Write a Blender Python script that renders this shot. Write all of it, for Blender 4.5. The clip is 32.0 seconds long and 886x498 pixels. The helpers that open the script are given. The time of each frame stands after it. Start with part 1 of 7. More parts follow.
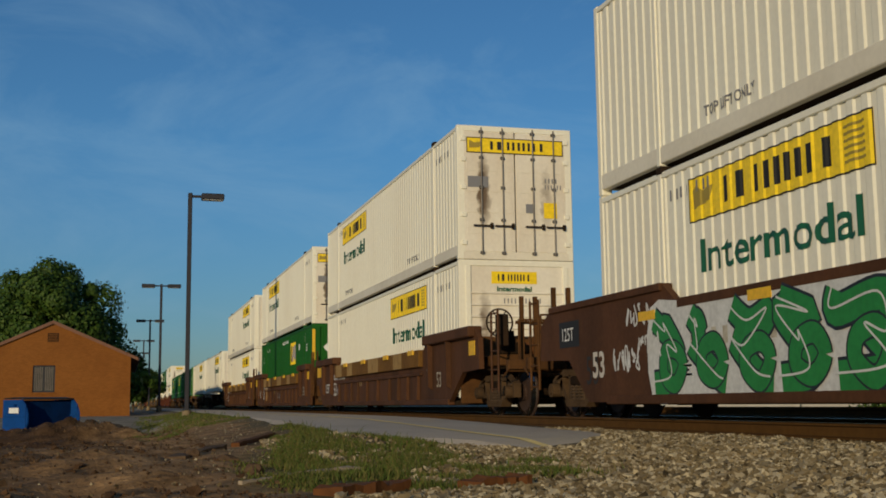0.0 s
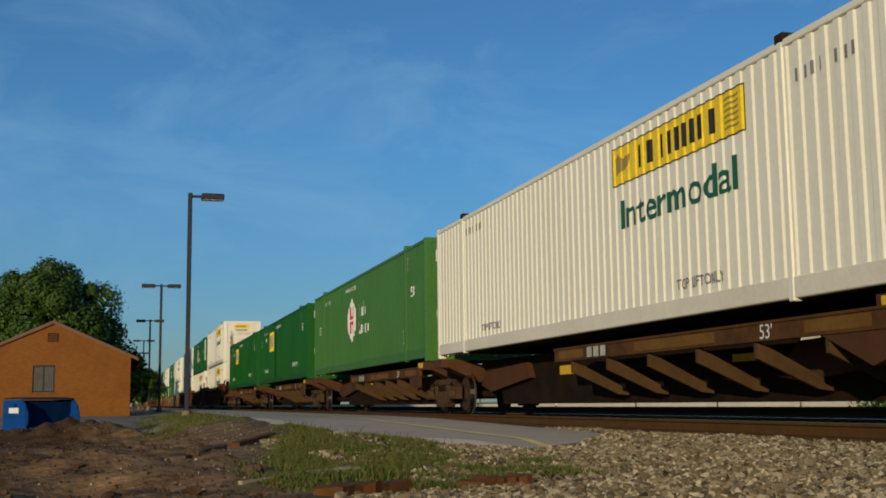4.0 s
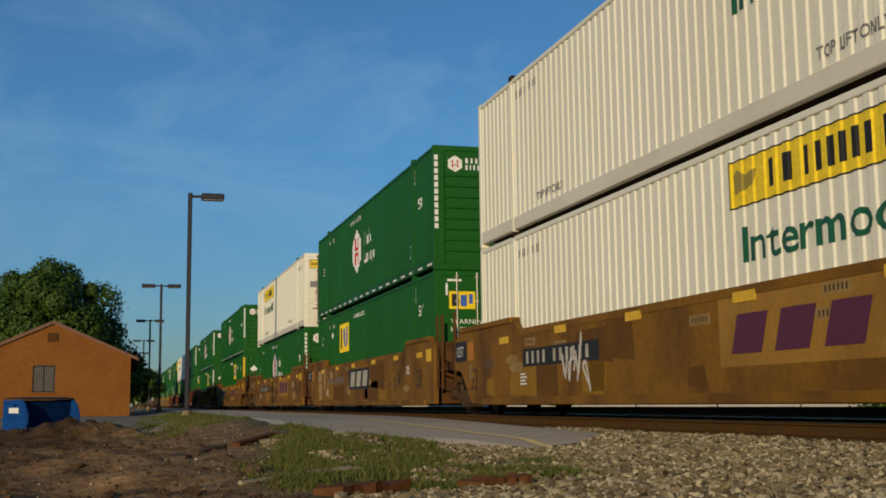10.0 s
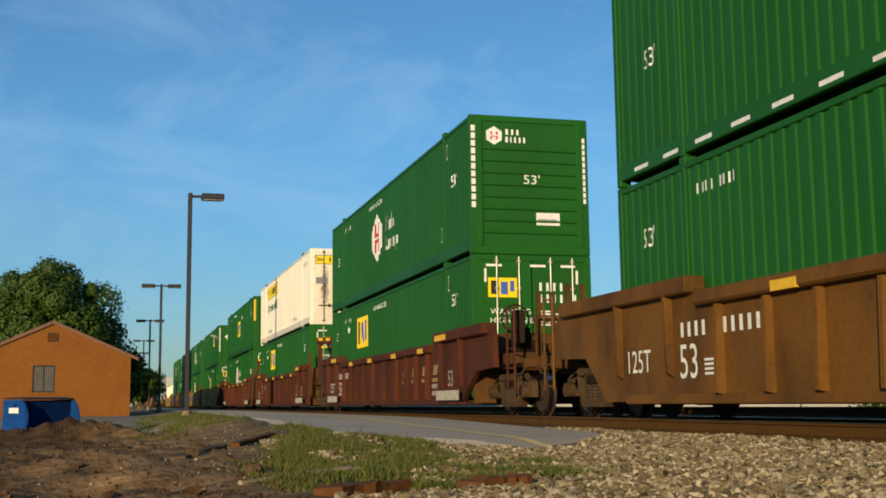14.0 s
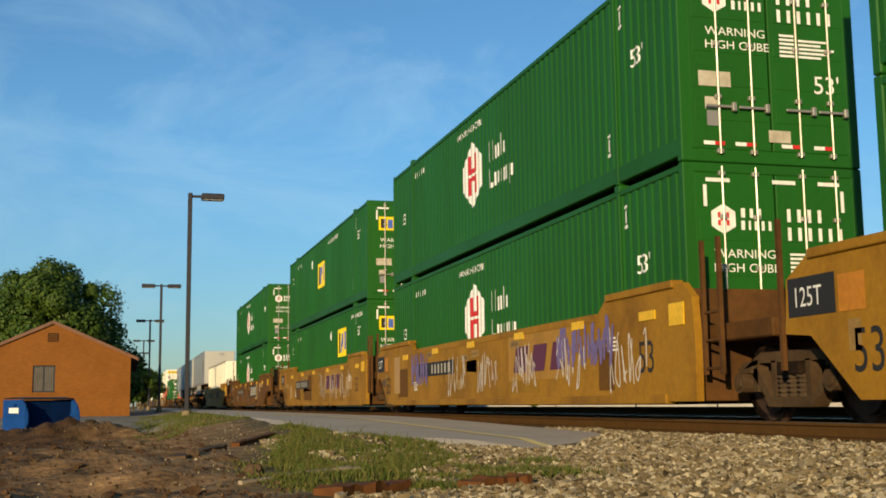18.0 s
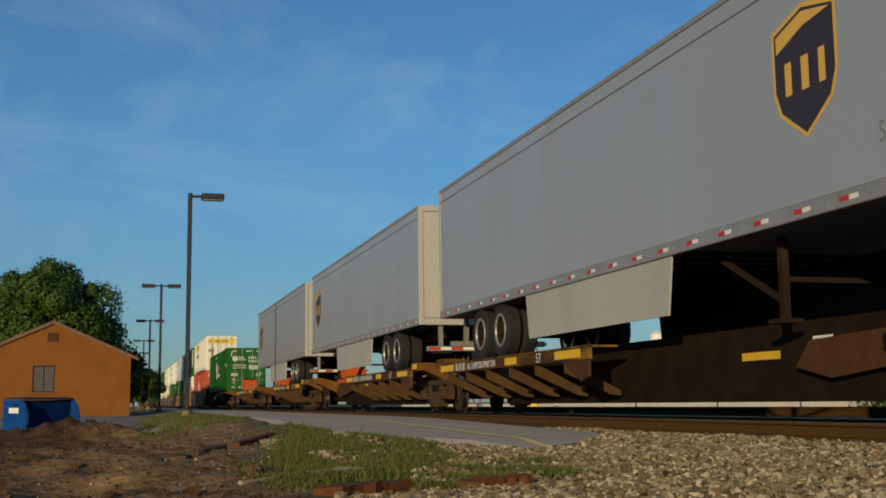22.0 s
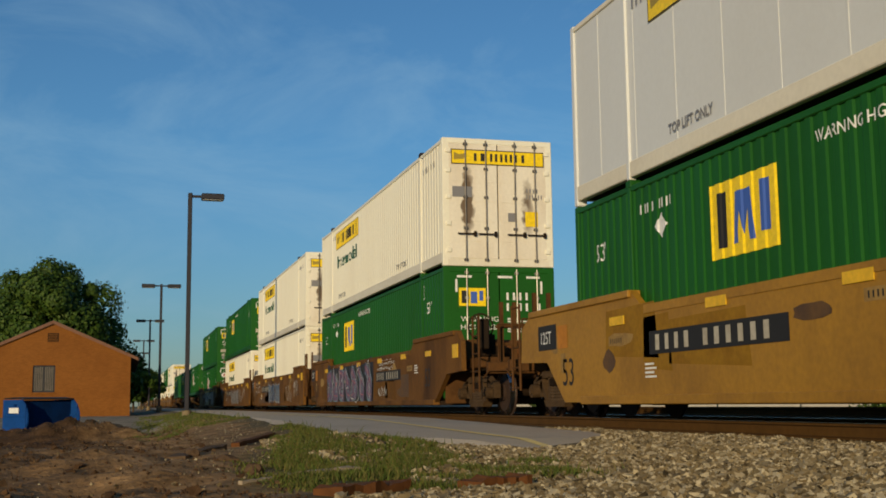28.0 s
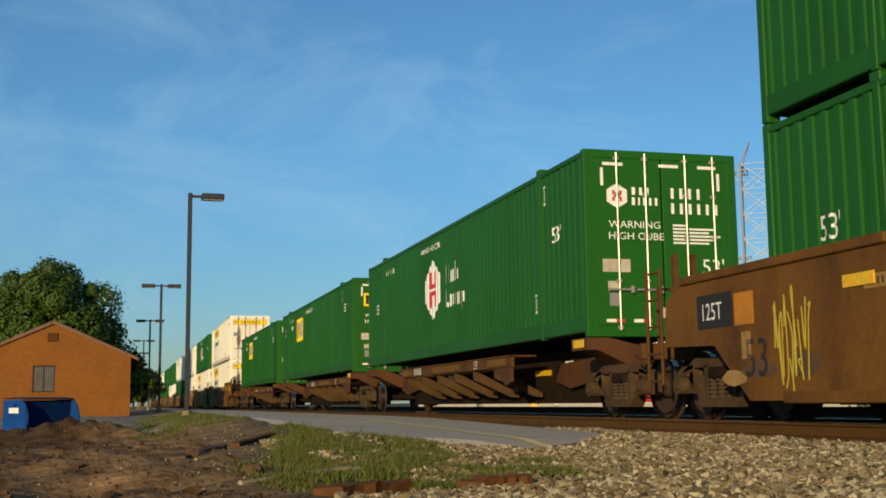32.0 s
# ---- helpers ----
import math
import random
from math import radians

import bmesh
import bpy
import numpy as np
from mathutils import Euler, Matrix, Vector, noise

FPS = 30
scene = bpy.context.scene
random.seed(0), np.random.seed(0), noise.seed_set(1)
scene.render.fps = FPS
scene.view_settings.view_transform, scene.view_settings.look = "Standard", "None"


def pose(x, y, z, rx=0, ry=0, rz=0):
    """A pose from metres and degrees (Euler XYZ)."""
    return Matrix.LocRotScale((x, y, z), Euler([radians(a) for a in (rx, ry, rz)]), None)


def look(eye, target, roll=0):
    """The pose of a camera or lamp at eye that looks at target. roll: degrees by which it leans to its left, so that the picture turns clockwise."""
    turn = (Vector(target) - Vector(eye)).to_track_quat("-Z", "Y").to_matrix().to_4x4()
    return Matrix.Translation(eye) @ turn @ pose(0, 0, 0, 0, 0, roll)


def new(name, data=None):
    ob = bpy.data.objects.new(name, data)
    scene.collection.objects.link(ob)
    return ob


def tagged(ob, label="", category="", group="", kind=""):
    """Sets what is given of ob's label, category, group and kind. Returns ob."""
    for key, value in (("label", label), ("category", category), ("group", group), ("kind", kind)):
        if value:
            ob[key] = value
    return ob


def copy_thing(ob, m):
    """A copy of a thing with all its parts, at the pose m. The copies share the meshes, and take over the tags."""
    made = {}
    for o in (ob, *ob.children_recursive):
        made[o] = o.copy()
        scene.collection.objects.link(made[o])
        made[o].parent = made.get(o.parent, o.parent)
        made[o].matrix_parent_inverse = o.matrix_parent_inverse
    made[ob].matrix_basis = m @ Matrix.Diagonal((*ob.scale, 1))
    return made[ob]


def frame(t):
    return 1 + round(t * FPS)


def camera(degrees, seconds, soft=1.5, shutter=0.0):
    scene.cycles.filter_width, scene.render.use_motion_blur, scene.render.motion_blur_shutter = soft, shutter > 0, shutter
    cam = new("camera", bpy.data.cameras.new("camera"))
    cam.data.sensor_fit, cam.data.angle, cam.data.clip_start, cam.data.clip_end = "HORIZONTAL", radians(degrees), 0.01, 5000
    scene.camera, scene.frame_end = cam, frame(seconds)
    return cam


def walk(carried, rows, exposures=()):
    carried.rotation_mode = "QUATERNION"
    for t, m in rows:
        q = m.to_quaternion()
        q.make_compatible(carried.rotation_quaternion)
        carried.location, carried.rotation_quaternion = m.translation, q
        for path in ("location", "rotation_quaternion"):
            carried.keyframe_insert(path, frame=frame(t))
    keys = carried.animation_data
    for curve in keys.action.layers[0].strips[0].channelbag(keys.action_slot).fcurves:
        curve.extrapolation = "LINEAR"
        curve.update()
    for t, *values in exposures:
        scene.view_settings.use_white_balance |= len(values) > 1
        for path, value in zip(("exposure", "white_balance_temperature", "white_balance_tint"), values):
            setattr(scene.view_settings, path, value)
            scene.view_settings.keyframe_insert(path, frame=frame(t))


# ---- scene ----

# ---- camera ----
EYE = Vector((0.0, 0.0, 1.0))
YAW, PITCH, LEAN = radians(15.552), radians(7.631), -0.689
AIM = Vector((math.sin(YAW) * math.cos(PITCH), math.cos(YAW) * math.cos(PITCH), math.sin(PITCH)))
cam = camera(42.23, 32.0, soft=1.75)
walk(cam, [(0.0, look(EYE, EYE + AIM, LEAN)), (32.0, look(EYE, EYE + AIM, LEAN))],
     exposures=[(0.0, -0.5, 6560, 10), (1.0, -0.45, 6560, 10), (2.0, -0.3, 6510, 10), (3.0, -0.42, 6360, 10), (4.5, -0.15, 6460, 10), (6.0, 0.25, 6850, 10), (7.0, -0.1, 6560, 10),
                (8.0, -0.25, 6610, 10), (9.0, -0.28, 6600, 10), (10.0, -0.33, 6600, 10), (11.0, 0.0, 6850, 10), (12.0, 0.08, 6950, 10), (13.0, 0.3, 7100, 10), (16.0, 0.2, 7050, 10),
                (18.0, 0.42, 7500, 10), (20.0, 0.4, 7550, 10), (21.0, 0.05, 6950, 10), (22.0, -0.2, 6900, 10), (23.0, 0.05, 7000, 10), (24.0, 0.1, 7100, 10), (27.0, -0.15, 7050, 10),
                (29.0, -0.25, 7050, 10), (30.0, -0.28, 7050, 10), (31.0, -0.2, 7100, 10), (32.0, 0.2, 7300, 10)])

# ---- sky and sun ----
SUN_TO = Vector((-0.53, -0.83, 0.178)).normalized()
world = bpy.data.worlds.new("sky")
scene.world = world
world.use_nodes = True
wn, wl = world.node_tree.nodes, world.node_tree.links
wn.clear()
w_out = wn.new("ShaderNodeOutputWorld")
w_bg = wn.new("ShaderNodeBackground")
w_sky = wn.new("ShaderNodeTexSky")
w_sky.sky_type = "NISHITA"
w_sky.sun_disc = False
w_sky.sun_elevation = math.asin(SUN_TO.z)
w_sky.sun_rotation = math.atan2(SUN_TO.x, SUN_TO.y)
w_sky.altitude, w_sky.air_density, w_sky.dust_density, w_sky.ozone_density = 50, 1.0, 0.3, 4.0
w_bg.inputs["Strength"].default_value = 0.122
w_co = wn.new("ShaderNodeTexCoord")
w_map = wn.new("ShaderNodeMapping")
w_map.inputs["Scale"].default_value = (2.2, 2.2, 5.0)
w_map.inputs["Location"].default_value = (0.35, 0.1, 0.2)
w_noise = wn.new("ShaderNodeTexNoise")
w_noise.inputs["Scale"].default_value = 2.0
w_noise.inputs["Detail"].default_value = 7
w_noise.inputs["Roughness"].default_value = 0.62
w_noise.inputs["Distortion"].default_value = 0.6
w_ramp = wn.new("ShaderNodeValToRGB")
w_ramp.color_ramp.elements[0].position, w_ramp.color_ramp.elements[0].color = 0.50, (0, 0, 0, 1)
w_ramp.color_ramp.elements[1].position, w_ramp.color_ramp.elements[1].color = 0.85, (0.30, 0.30, 0.30, 1)
w_mix = wn.new("ShaderNodeMixRGB")
w_mix.inputs["Color2"].default_value = (5.6, 6.0, 6.6, 1)
wl.new(w_co.outputs["Generated"], w_map.inputs["Vector"])
wl.new(w_map.outputs["Vector"], w_noise.inputs["Vector"])
wl.new(w_noise.outputs["Fac"], w_ramp.inputs["Fac"])
wl.new(w_ramp.outputs["Color"], w_mix.inputs["Fac"])
wl.new(w_sky.outputs["Color"], w_mix.inputs["Color1"])
w_tint = wn.new("ShaderNodeMixRGB")
w_tint.blend_type = "MULTIPLY"
w_tint.inputs["Fac"].default_value = 1.0
w_tint.inputs["Color2"].default_value = (0.66, 0.95, 1.07, 1)
wl.new(w_mix.outputs["Color"], w_tint.inputs["Color1"])
# haze greys the sky towards the horizon
w_sep = wn.new("ShaderNodeSeparateXYZ")
wl.new(w_co.outputs["Generated"], w_sep.inputs[0])
w_haze = wn.new("ShaderNodeValToRGB")
w_haze.color_ramp.elements[0].position, w_haze.color_ramp.elements[0].color = 0.0, (0.84, 0.70, 0.74, 1)
w_haze.color_ramp.elements[1].position, w_haze.color_ramp.elements[1].color = 0.22, (1, 1, 1, 1)
w_mul = wn.new("ShaderNodeMixRGB")
w_mul.blend_type = "MULTIPLY"
w_mul.inputs["Fac"].default_value = 1.0
wl.new(w_sep.outputs["Z"], w_haze.inputs["Fac"])
wl.new(w_tint.outputs["Color"], w_mul.inputs["Color1"])
wl.new(w_haze.outputs["Color"], w_mul.inputs["Color2"])
wl.new(w_mul.outputs["Color"], w_bg.inputs["Color"])
wl.new(w_bg.outputs["Background"], w_out.inputs["Surface"])

sun_data = bpy.data.lights.new("sun", "SUN")
sun_data.energy, sun_data.angle, sun_data.color = 3.7, radians(0.6), (1.0, 0.805, 0.51)
sun = new("sun", sun_data)
sun.matrix_world = look(SUN_TO * 50, (0, 0, 0))


# ---- materials ----
def paint(name, col, rough=0.5, metal=0.0, second=None, amount=0.35, scale=1.2, streak=1.0, bump=0.08, fine=14.0, spec=0.5, grainy=0.35):
    """A worn surface: a base colour, patches of a second colour at two scales, and a fine relief."""
    m = bpy.data.materials.new(name)
    m.use_nodes = True
    n, l = m.node_tree.nodes, m.node_tree.links
    b = n["Principled BSDF"]
    b.inputs["Metallic"].default_value = metal
    b.inputs["Specular IOR Level"].default_value = spec
    co = n.new("ShaderNodeTexCoord")
    info = n.new("ShaderNodeObjectInfo")
    shift = n.new("ShaderNodeVectorMath")
    shift.operation = "MULTIPLY_ADD"
    comb = n.new("ShaderNodeCombineXYZ")
    for i in range(3):
        l.new(info.outputs["Random"], comb.inputs[i])
    shift.inputs[1].default_value = (37.0, 53.0, 29.0)
    l.new(comb.outputs[0], shift.inputs[0])
    l.new(co.outputs["Object"], shift.inputs[2])
    mp = n.new("ShaderNodeMapping")
    mp.inputs["Scale"].default_value = (scale, scale, scale / streak)
    l.new(shift.outputs[0], mp.inputs["Vector"])
    big = n.new("ShaderNodeTexNoise")
    big.inputs["Scale"].default_value, big.inputs["Detail"].default_value = 1.0, 6
    big.inputs["Roughness"].default_value = 0.6
    l.new(mp.outputs["Vector"], big.inputs["Vector"])
    small = n.new("ShaderNodeTexNoise")
    small.inputs["Scale"].default_value, small.inputs["Detail"].default_value = fine, 4
    l.new(shift.outputs[0], small.inputs["Vector"])
    ramp = n.new("ShaderNodeValToRGB")
    ramp.color_ramp.elements[0].position, ramp.color_ramp.elements[1].position = 0.42, 0.72
    l.new(big.outputs["Fac"], ramp.inputs["Fac"])
    amt = n.new("ShaderNodeMath")
    amt.operation = "MULTIPLY"
    amt.inputs[1].default_value = amount
    l.new(ramp.outputs["Color"], amt.inputs[0])
    mix = n.new("ShaderNodeMixRGB")
    mix.inputs["Color1"].default_value = (*col, 1)
    mix.inputs["Color2"].default_value = (*(second or [c * 0.55 for c in col]), 1)
    l.new(amt.outputs[0], mix.inputs["Fac"])
    grain = n.new("ShaderNodeMixRGB")
    grain.blend_type = "MULTIPLY"
    grain.inputs["Fac"].default_value = grainy
    l.new(mix.outputs["Color"], grain.inputs["Color1"])
    r2 = n.new("ShaderNodeMapRange")
    r2.inputs["From Min"].default_value, r2.inputs["From Max"].default_value = 0.3, 0.7
    r2.inputs["To Min"].default_value, r2.inputs["To Max"].default_value = 0.6, 1.25
    l.new(small.outputs["Fac"], r2.inputs["Value"])
    l.new(r2.outputs["Result"], grain.inputs["Color2"])
    l.new(grain.outputs["Color"], b.inputs["Base Color"])
    rr = n.new("ShaderNodeMapRange")
    rr.inputs["To Min"].default_value, rr.inputs["To Max"].default_value = max(rough - 0.12, 0.02), min(rough + 0.15, 1)
    l.new(big.outputs["Fac"], rr.inputs["Value"])
    l.new(rr.outputs["Result"], b.inputs["Roughness"])
    if bump:
        bp = n.new("ShaderNodeBump")
        bp.inputs["Strength"].default_value, bp.inputs["Distance"].default_value = bump, 0.02
        l.new(small.outputs["Fac"], bp.inputs["Height"])
        l.new(bp.outputs["Normal"], b.inputs["Normal"])
    return m


def plain(name, col, rough=0.5, metal=0.0):
    m = bpy.data.materials.new(name)
    m.use_nodes = True
    b = m.node_tree.nodes["Principled BSDF"]
    b.inputs["Base Color"].default_value = (*col, 1)
    b.inputs["Roughness"].default_value, b.inputs["Metallic"].default_value = rough, metal
    return m


def island_mat(name, cols, rough=0.9, bump=0.3, scale=18.0, trans=0.0):
    """Colours that differ from piece to piece."""
    m = bpy.data.materials.new(name)
    m.use_nodes = True
    n, l = m.node_tree.nodes, m.node_tree.links
    b = n["Principled BSDF"]
    b.inputs["Roughness"].default_value = rough
    b.inputs["Specular IOR Level"].default_value = 0.2
    geo = n.new("ShaderNodeNewGeometry")
    ramp = n.new("ShaderNodeValToRGB")
    ramp.color_ramp.elements[0].color = (*cols[0], 1)
    ramp.color_ramp.elements[1].color = (*cols[-1], 1)
    for i, c in enumerate(cols[1:-1], 1):
        ramp.color_ramp.elements.new(i / (len(cols) - 1)).color = (*c, 1)
    l.new(geo.outputs["Random Per Island"], ramp.inputs["Fac"])
    co = n.new("ShaderNodeTexCoord")
    nz = n.new("ShaderNodeTexNoise")
    nz.inputs["Scale"].default_value, nz.inputs["Detail"].default_value = scale, 4
    l.new(co.outputs["Object"], nz.inputs["Vector"])
    mul = n.new("ShaderNodeMixRGB")
    mul.blend_type, mul.inputs["Fac"].default_value = "MULTIPLY", 0.5
    mr = n.new("ShaderNodeMapRange")
    mr.inputs["From Min"].default_value, mr.inputs["From Max"].default_value = 0.3, 0.7
    mr.inputs["To Min"].default_value, mr.inputs["To Max"].default_value = 0.5, 1.3
    l.new(nz.outputs["Fac"], mr.inputs["Value"])
    l.new(ramp.outputs["Color"], mul.inputs["Color1"])
    l.new(mr.outputs["Result"], mul.inputs["Color2"])
    l.new(mul.outputs["Color"], b.inputs["Base Color"])
    bp = n.new("ShaderNodeBump")
    bp.inputs["Strength"].default_value, bp.inputs["Distance"].default_value = bump, 0.01
    l.new(nz.outputs["Fac"], bp.inputs["Height"])
    l.new(bp.outputs["Normal"], b.inputs["Normal"])
    return m


WHITE = paint("cream_white_paint", (0.84, 0.81, 0.67), 0.45, second=(0.62, 0.55, 0.43), amount=0.25, scale=0.5, streak=3, bump=0.02, grainy=0.10)
WHITE_RAIL = paint("grey_white_rail_paint", (0.77, 0.72, 0.59), 0.5, second=(0.55, 0.49, 0.38), amount=0.4, scale=0.6, bump=0.02, grainy=0.12)
GREEN = paint("green_paint", (0.010, 0.100, 0.010), 0.5, second=(0.007, 0.060, 0.007), amount=0.5, scale=0.5, streak=3, bump=0.02, grainy=0.15, spec=0.22)
GREEN_LIGHT = paint("faded_green_paint", (0.052, 0.170, 0.022), 0.5, second=(0.030, 0.115, 0.016), amount=0.4, scale=0.5, bump=0.03)
RED_BOX = paint("orange_red_paint", (0.50, 0.085, 0.035), 0.45, second=(0.30, 0.05, 0.03), amount=0.4, scale=0.5, streak=3, bump=0.03)
SILVER = paint("dull_silver_sheet", (0.46, 0.475, 0.49), 0.40, metal=0.4, second=(0.38, 0.385, 0.385), amount=0.5, scale=0.4, streak=4, bump=0.0, grainy=0.06)
SMOOTH_WHITE = paint("grey_white_sheet", (0.68, 0.70, 0.70), 0.45, second=(0.55, 0.55, 0.53), amount=0.3, scale=0.4, streak=4, bump=0.0, grainy=0.06)
WHITE_END = paint("stained_cream_paint", (0.80, 0.75, 0.63), 0.5, second=(0.42, 0.28, 0.14), amount=0.35, scale=1.3, streak=4, bump=0.02, grainy=0.12)
sn, sl = WHITE_END.node_tree.nodes, WHITE_END.node_tree.links
s_co, s_sep, s_info = sn.new("ShaderNodeTexCoord"), sn.new("ShaderNodeSeparateXYZ"), sn.new("ShaderNodeObjectInfo")
sl.new(s_co.outputs["Object"], s_sep.inputs[0])
s_noise = sn.new("ShaderNodeTexNoise")
s_noise.inputs["Scale"].default_value, s_noise.inputs["Detail"].default_value = 5.0, 5
sl.new(s_co.outputs["Object"], s_noise.inputs["Vector"])


def s_math(op, a, b):
    """One sum in the soot stain's nodes."""
    nd = sn.new("ShaderNodeMath")
    nd.operation = op
    for i, v in enumerate((a, b)):
        if isinstance(v, (int, float)):
            nd.inputs[i].default_value = v
        else:
            sl.new(v, nd.inputs[i])
    return nd.outputs[0]


s_old = sn["Principled BSDF"].inputs["Base Color"].links[0].from_socket
for x_c, z_c, z_r, power in ((0.57, 1.45, 0.85, 1.5), (2.00, 1.35, 0.75, 0.9)):
    wob = s_math("MULTIPLY", s_math("SUBTRACT", s_noise.outputs["Fac"], 0.5), 0.35)
    dx = s_math("DIVIDE", s_math("ADD", s_math("SUBTRACT", s_sep.outputs["X"], x_c), wob), 0.15)
    dz = s_math("DIVIDE", s_math("SUBTRACT", s_sep.outputs["Z"], z_c), z_r)
    d2 = s_math("ADD", s_math("MULTIPLY", dx, dx), s_math("MULTIPLY", dz, dz))
    amt_s = s_math("MULTIPLY", s_math("MAXIMUM", s_math("SUBTRACT", 1.0, d2), 0.0), s_math("MULTIPLY", s_noise.outputs["Fac"], power * 1.6))
    amt_s = s_math("MULTIPLY", amt_s, s_math("ADD", s_math("MULTIPLY", s_info.outputs["Random"], 0.8), 0.5))
    s_mix = sn.new("ShaderNodeMixRGB")
    s_mix.inputs["Color2"].default_value = (0.10, 0.055, 0.022, 1)
    sl.new(s_math("MINIMUM", amt_s, 0.92), s_mix.inputs["Fac"])
    sl.new(s_old, s_mix.inputs["Color1"])
    s_old = s_mix.outputs["Color"]
sl.new(s_old, sn["Principled BSDF"].inputs["Base Color"])
ROD_DARK = paint("dark_grey_rod", (0.13, 0.12, 0.11), 0.5, metal=0.4, second=(0.08, 0.07, 0.06), amount=0.4, scale=3, bump=0.02)
STEEL_DARK = paint("grimy_dark_steel", (0.022, 0.015, 0.010), 0.85, second=(0.055, 0.028, 0.013), amount=0.5, scale=2.0, bump=0.25, spec=0.1)
# near-black for greasy fittings, and for shade painted on trucks and spine sills
GREASY_SHADE = paint("greasy_black_steel", (0.016, 0.010, 0.006), 0.9, second=(0.040, 0.022, 0.011), amount=0.5, scale=2.5, bump=0.25, spec=0.08)
SPRING = paint("grimy_spring_steel", (0.070, 0.044, 0.025), 0.8, second=(0.016, 0.012, 0.009), amount=0.5, scale=4, bump=0.2, spec=0.2)
BROWN = paint("dark_brown_car_paint", (0.088, 0.036, 0.014), 0.7, second=(0.034, 0.017, 0.009), amount=0.75, scale=0.9, streak=3, bump=0.08, spec=0.2)
RUST_END = paint("dark_rusty_car_end", (0.105, 0.047, 0.015), 0.8, second=(0.034, 0.018, 0.009), amount=0.7, scale=1.5, bump=0.15, spec=0.12)
# stone colours darkened to stand in for the shade under the train
SHADE_STONE = island_mat("oily_ballast_stone", [(0.020, 0.017, 0.013), (0.045, 0.037, 0.026), (0.030, 0.024, 0.016), (0.065, 0.055, 0.04)])
MAROON = paint("oxide_red_car_paint", (0.092, 0.024, 0.010), 0.75, second=(0.038, 0.014, 0.008), amount=0.9, scale=1.2, streak=2.5, bump=0.08, spec=0.2)
OCHRE = paint("weathered_yellow_car_paint", (0.225, 0.102, 0.009), 0.7, second=(0.070, 0.030, 0.008), amount=0.95, scale=1.0, streak=1.6, bump=0.08, spec=0.25)
OCHRE_DARK = paint("rusty_brown_yellow_car_paint", (0.160, 0.070, 0.013), 0.7, second=(0.050, 0.023, 0.009), amount=0.92, scale=0.9, streak=2, bump=0.08, spec=0.2)
YELLOW = paint("yellow_reflective_paint", (0.78, 0.46, 0.02), 0.5, second=(0.55, 0.30, 0.02), amount=0.3, scale=3, bump=0.02)
LOGO_YELLOW = paint("logo_yellow", (0.93, 0.66, 0.010), 0.45, second=(0.74, 0.50, 0.015), amount=0.3, scale=1.5, bump=0.02)
BLACK = plain("black_marking", (0.014, 0.014, 0.015), 0.75)
NAVY = plain("navy_marking", (0.02, 0.03, 0.16), 0.5)
BLUE_MARK = plain("blue_marking", (0.05, 0.12, 0.45), 0.5)
RED_MARK = plain("red_marking", (0.55, 0.02, 0.02), 0.5)
WHITE_MARK = paint("white_marking", (0.80, 0.80, 0.77), 0.5, second=(0.6, 0.58, 0.52), amount=0.3, scale=4, bump=0.0)
DKGREEN_MARK = plain("dark_green_lettering", (0.01, 0.10, 0.05), 0.5)
GREY_MARK = plain("grey_marking", (0.20, 0.20, 0.21), 0.6)
OLIVE = plain("faded_brown_emblem", (0.34, 0.25, 0.035), 0.5)
GOLD = plain("gold_marking", (0.70, 0.42, 0.06), 0.4)
DARK_SHIELD = plain("dark_brown_marking", (0.035, 0.022, 0.02), 0.4)
ROD = paint("galvanised_rod", (0.34, 0.33, 0.29), 0.4, metal=0.5, second=(0.25, 0.2, 0.15), amount=0.4, scale=3, bump=0.02)
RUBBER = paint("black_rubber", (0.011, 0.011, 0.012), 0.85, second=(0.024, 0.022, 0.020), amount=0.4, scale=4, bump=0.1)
WHEEL = paint("rusty_wheel_steel", (0.055, 0.028, 0.018), 0.75, metal=0.2, second=(0.022, 0.015, 0.012), amount=0.5, scale=3, bump=0.15)
TREAD = plain("polished_wheel_tread", (0.55, 0.53, 0.50), 0.22, 1.0)
HITCH = paint("orange_hitch_paint", (0.58, 0.105, 0.018), 0.6, second=(0.26, 0.07, 0.02), amount=0.7, scale=2, bump=0.05)
RAIL_RUST = paint("rusty_rail_side", (0.088, 0.042, 0.010), 0.95, second=(0.050, 0.024, 0.007), amount=0.5, scale=2.5, bump=0.2, spec=0.2)
RAIL_TOP = plain("polished_rail_head", (0.50, 0.49, 0.48), 0.25, 1.0)
TIE = paint("weathered_sleeper_wood", (0.115, 0.075, 0.045), 0.9, second=(0.06, 0.04, 0.028), amount=0.6, scale=4, bump=0.5, spec=0.1)
RUST = paint("heavy_rust", (0.135, 0.052, 0.017), 0.9, second=(0.070, 0.030, 0.013), amount=0.6, scale=4, bump=0.5, spec=0.15)
ASPHALT = paint("pale_worn_asphalt", (0.50, 0.425, 0.335), 0.95, second=(0.39, 0.33, 0.26), amount=0.5, scale=0.7, bump=0.25, fine=40, spec=0.15)
CONCRETE = paint("pale_concrete", (0.42, 0.39, 0.34), 0.9, second=(0.28, 0.25, 0.21), amount=0.5, scale=1.2, bump=0.2, spec=0.2)
BRICK = paint("orange_red_brick", (0.235, 0.088, 0.017), 0.9, second=(0.180, 0.064, 0.014), amount=0.6, scale=0.8, bump=0.2, spec=0.2)
MORTAR = paint("brown_mortar", (0.30, 0.14, 0.07), 0.95, second=(0.22, 0.11, 0.06), amount=0.4, scale=3, bump=0.2, spec=0.1)
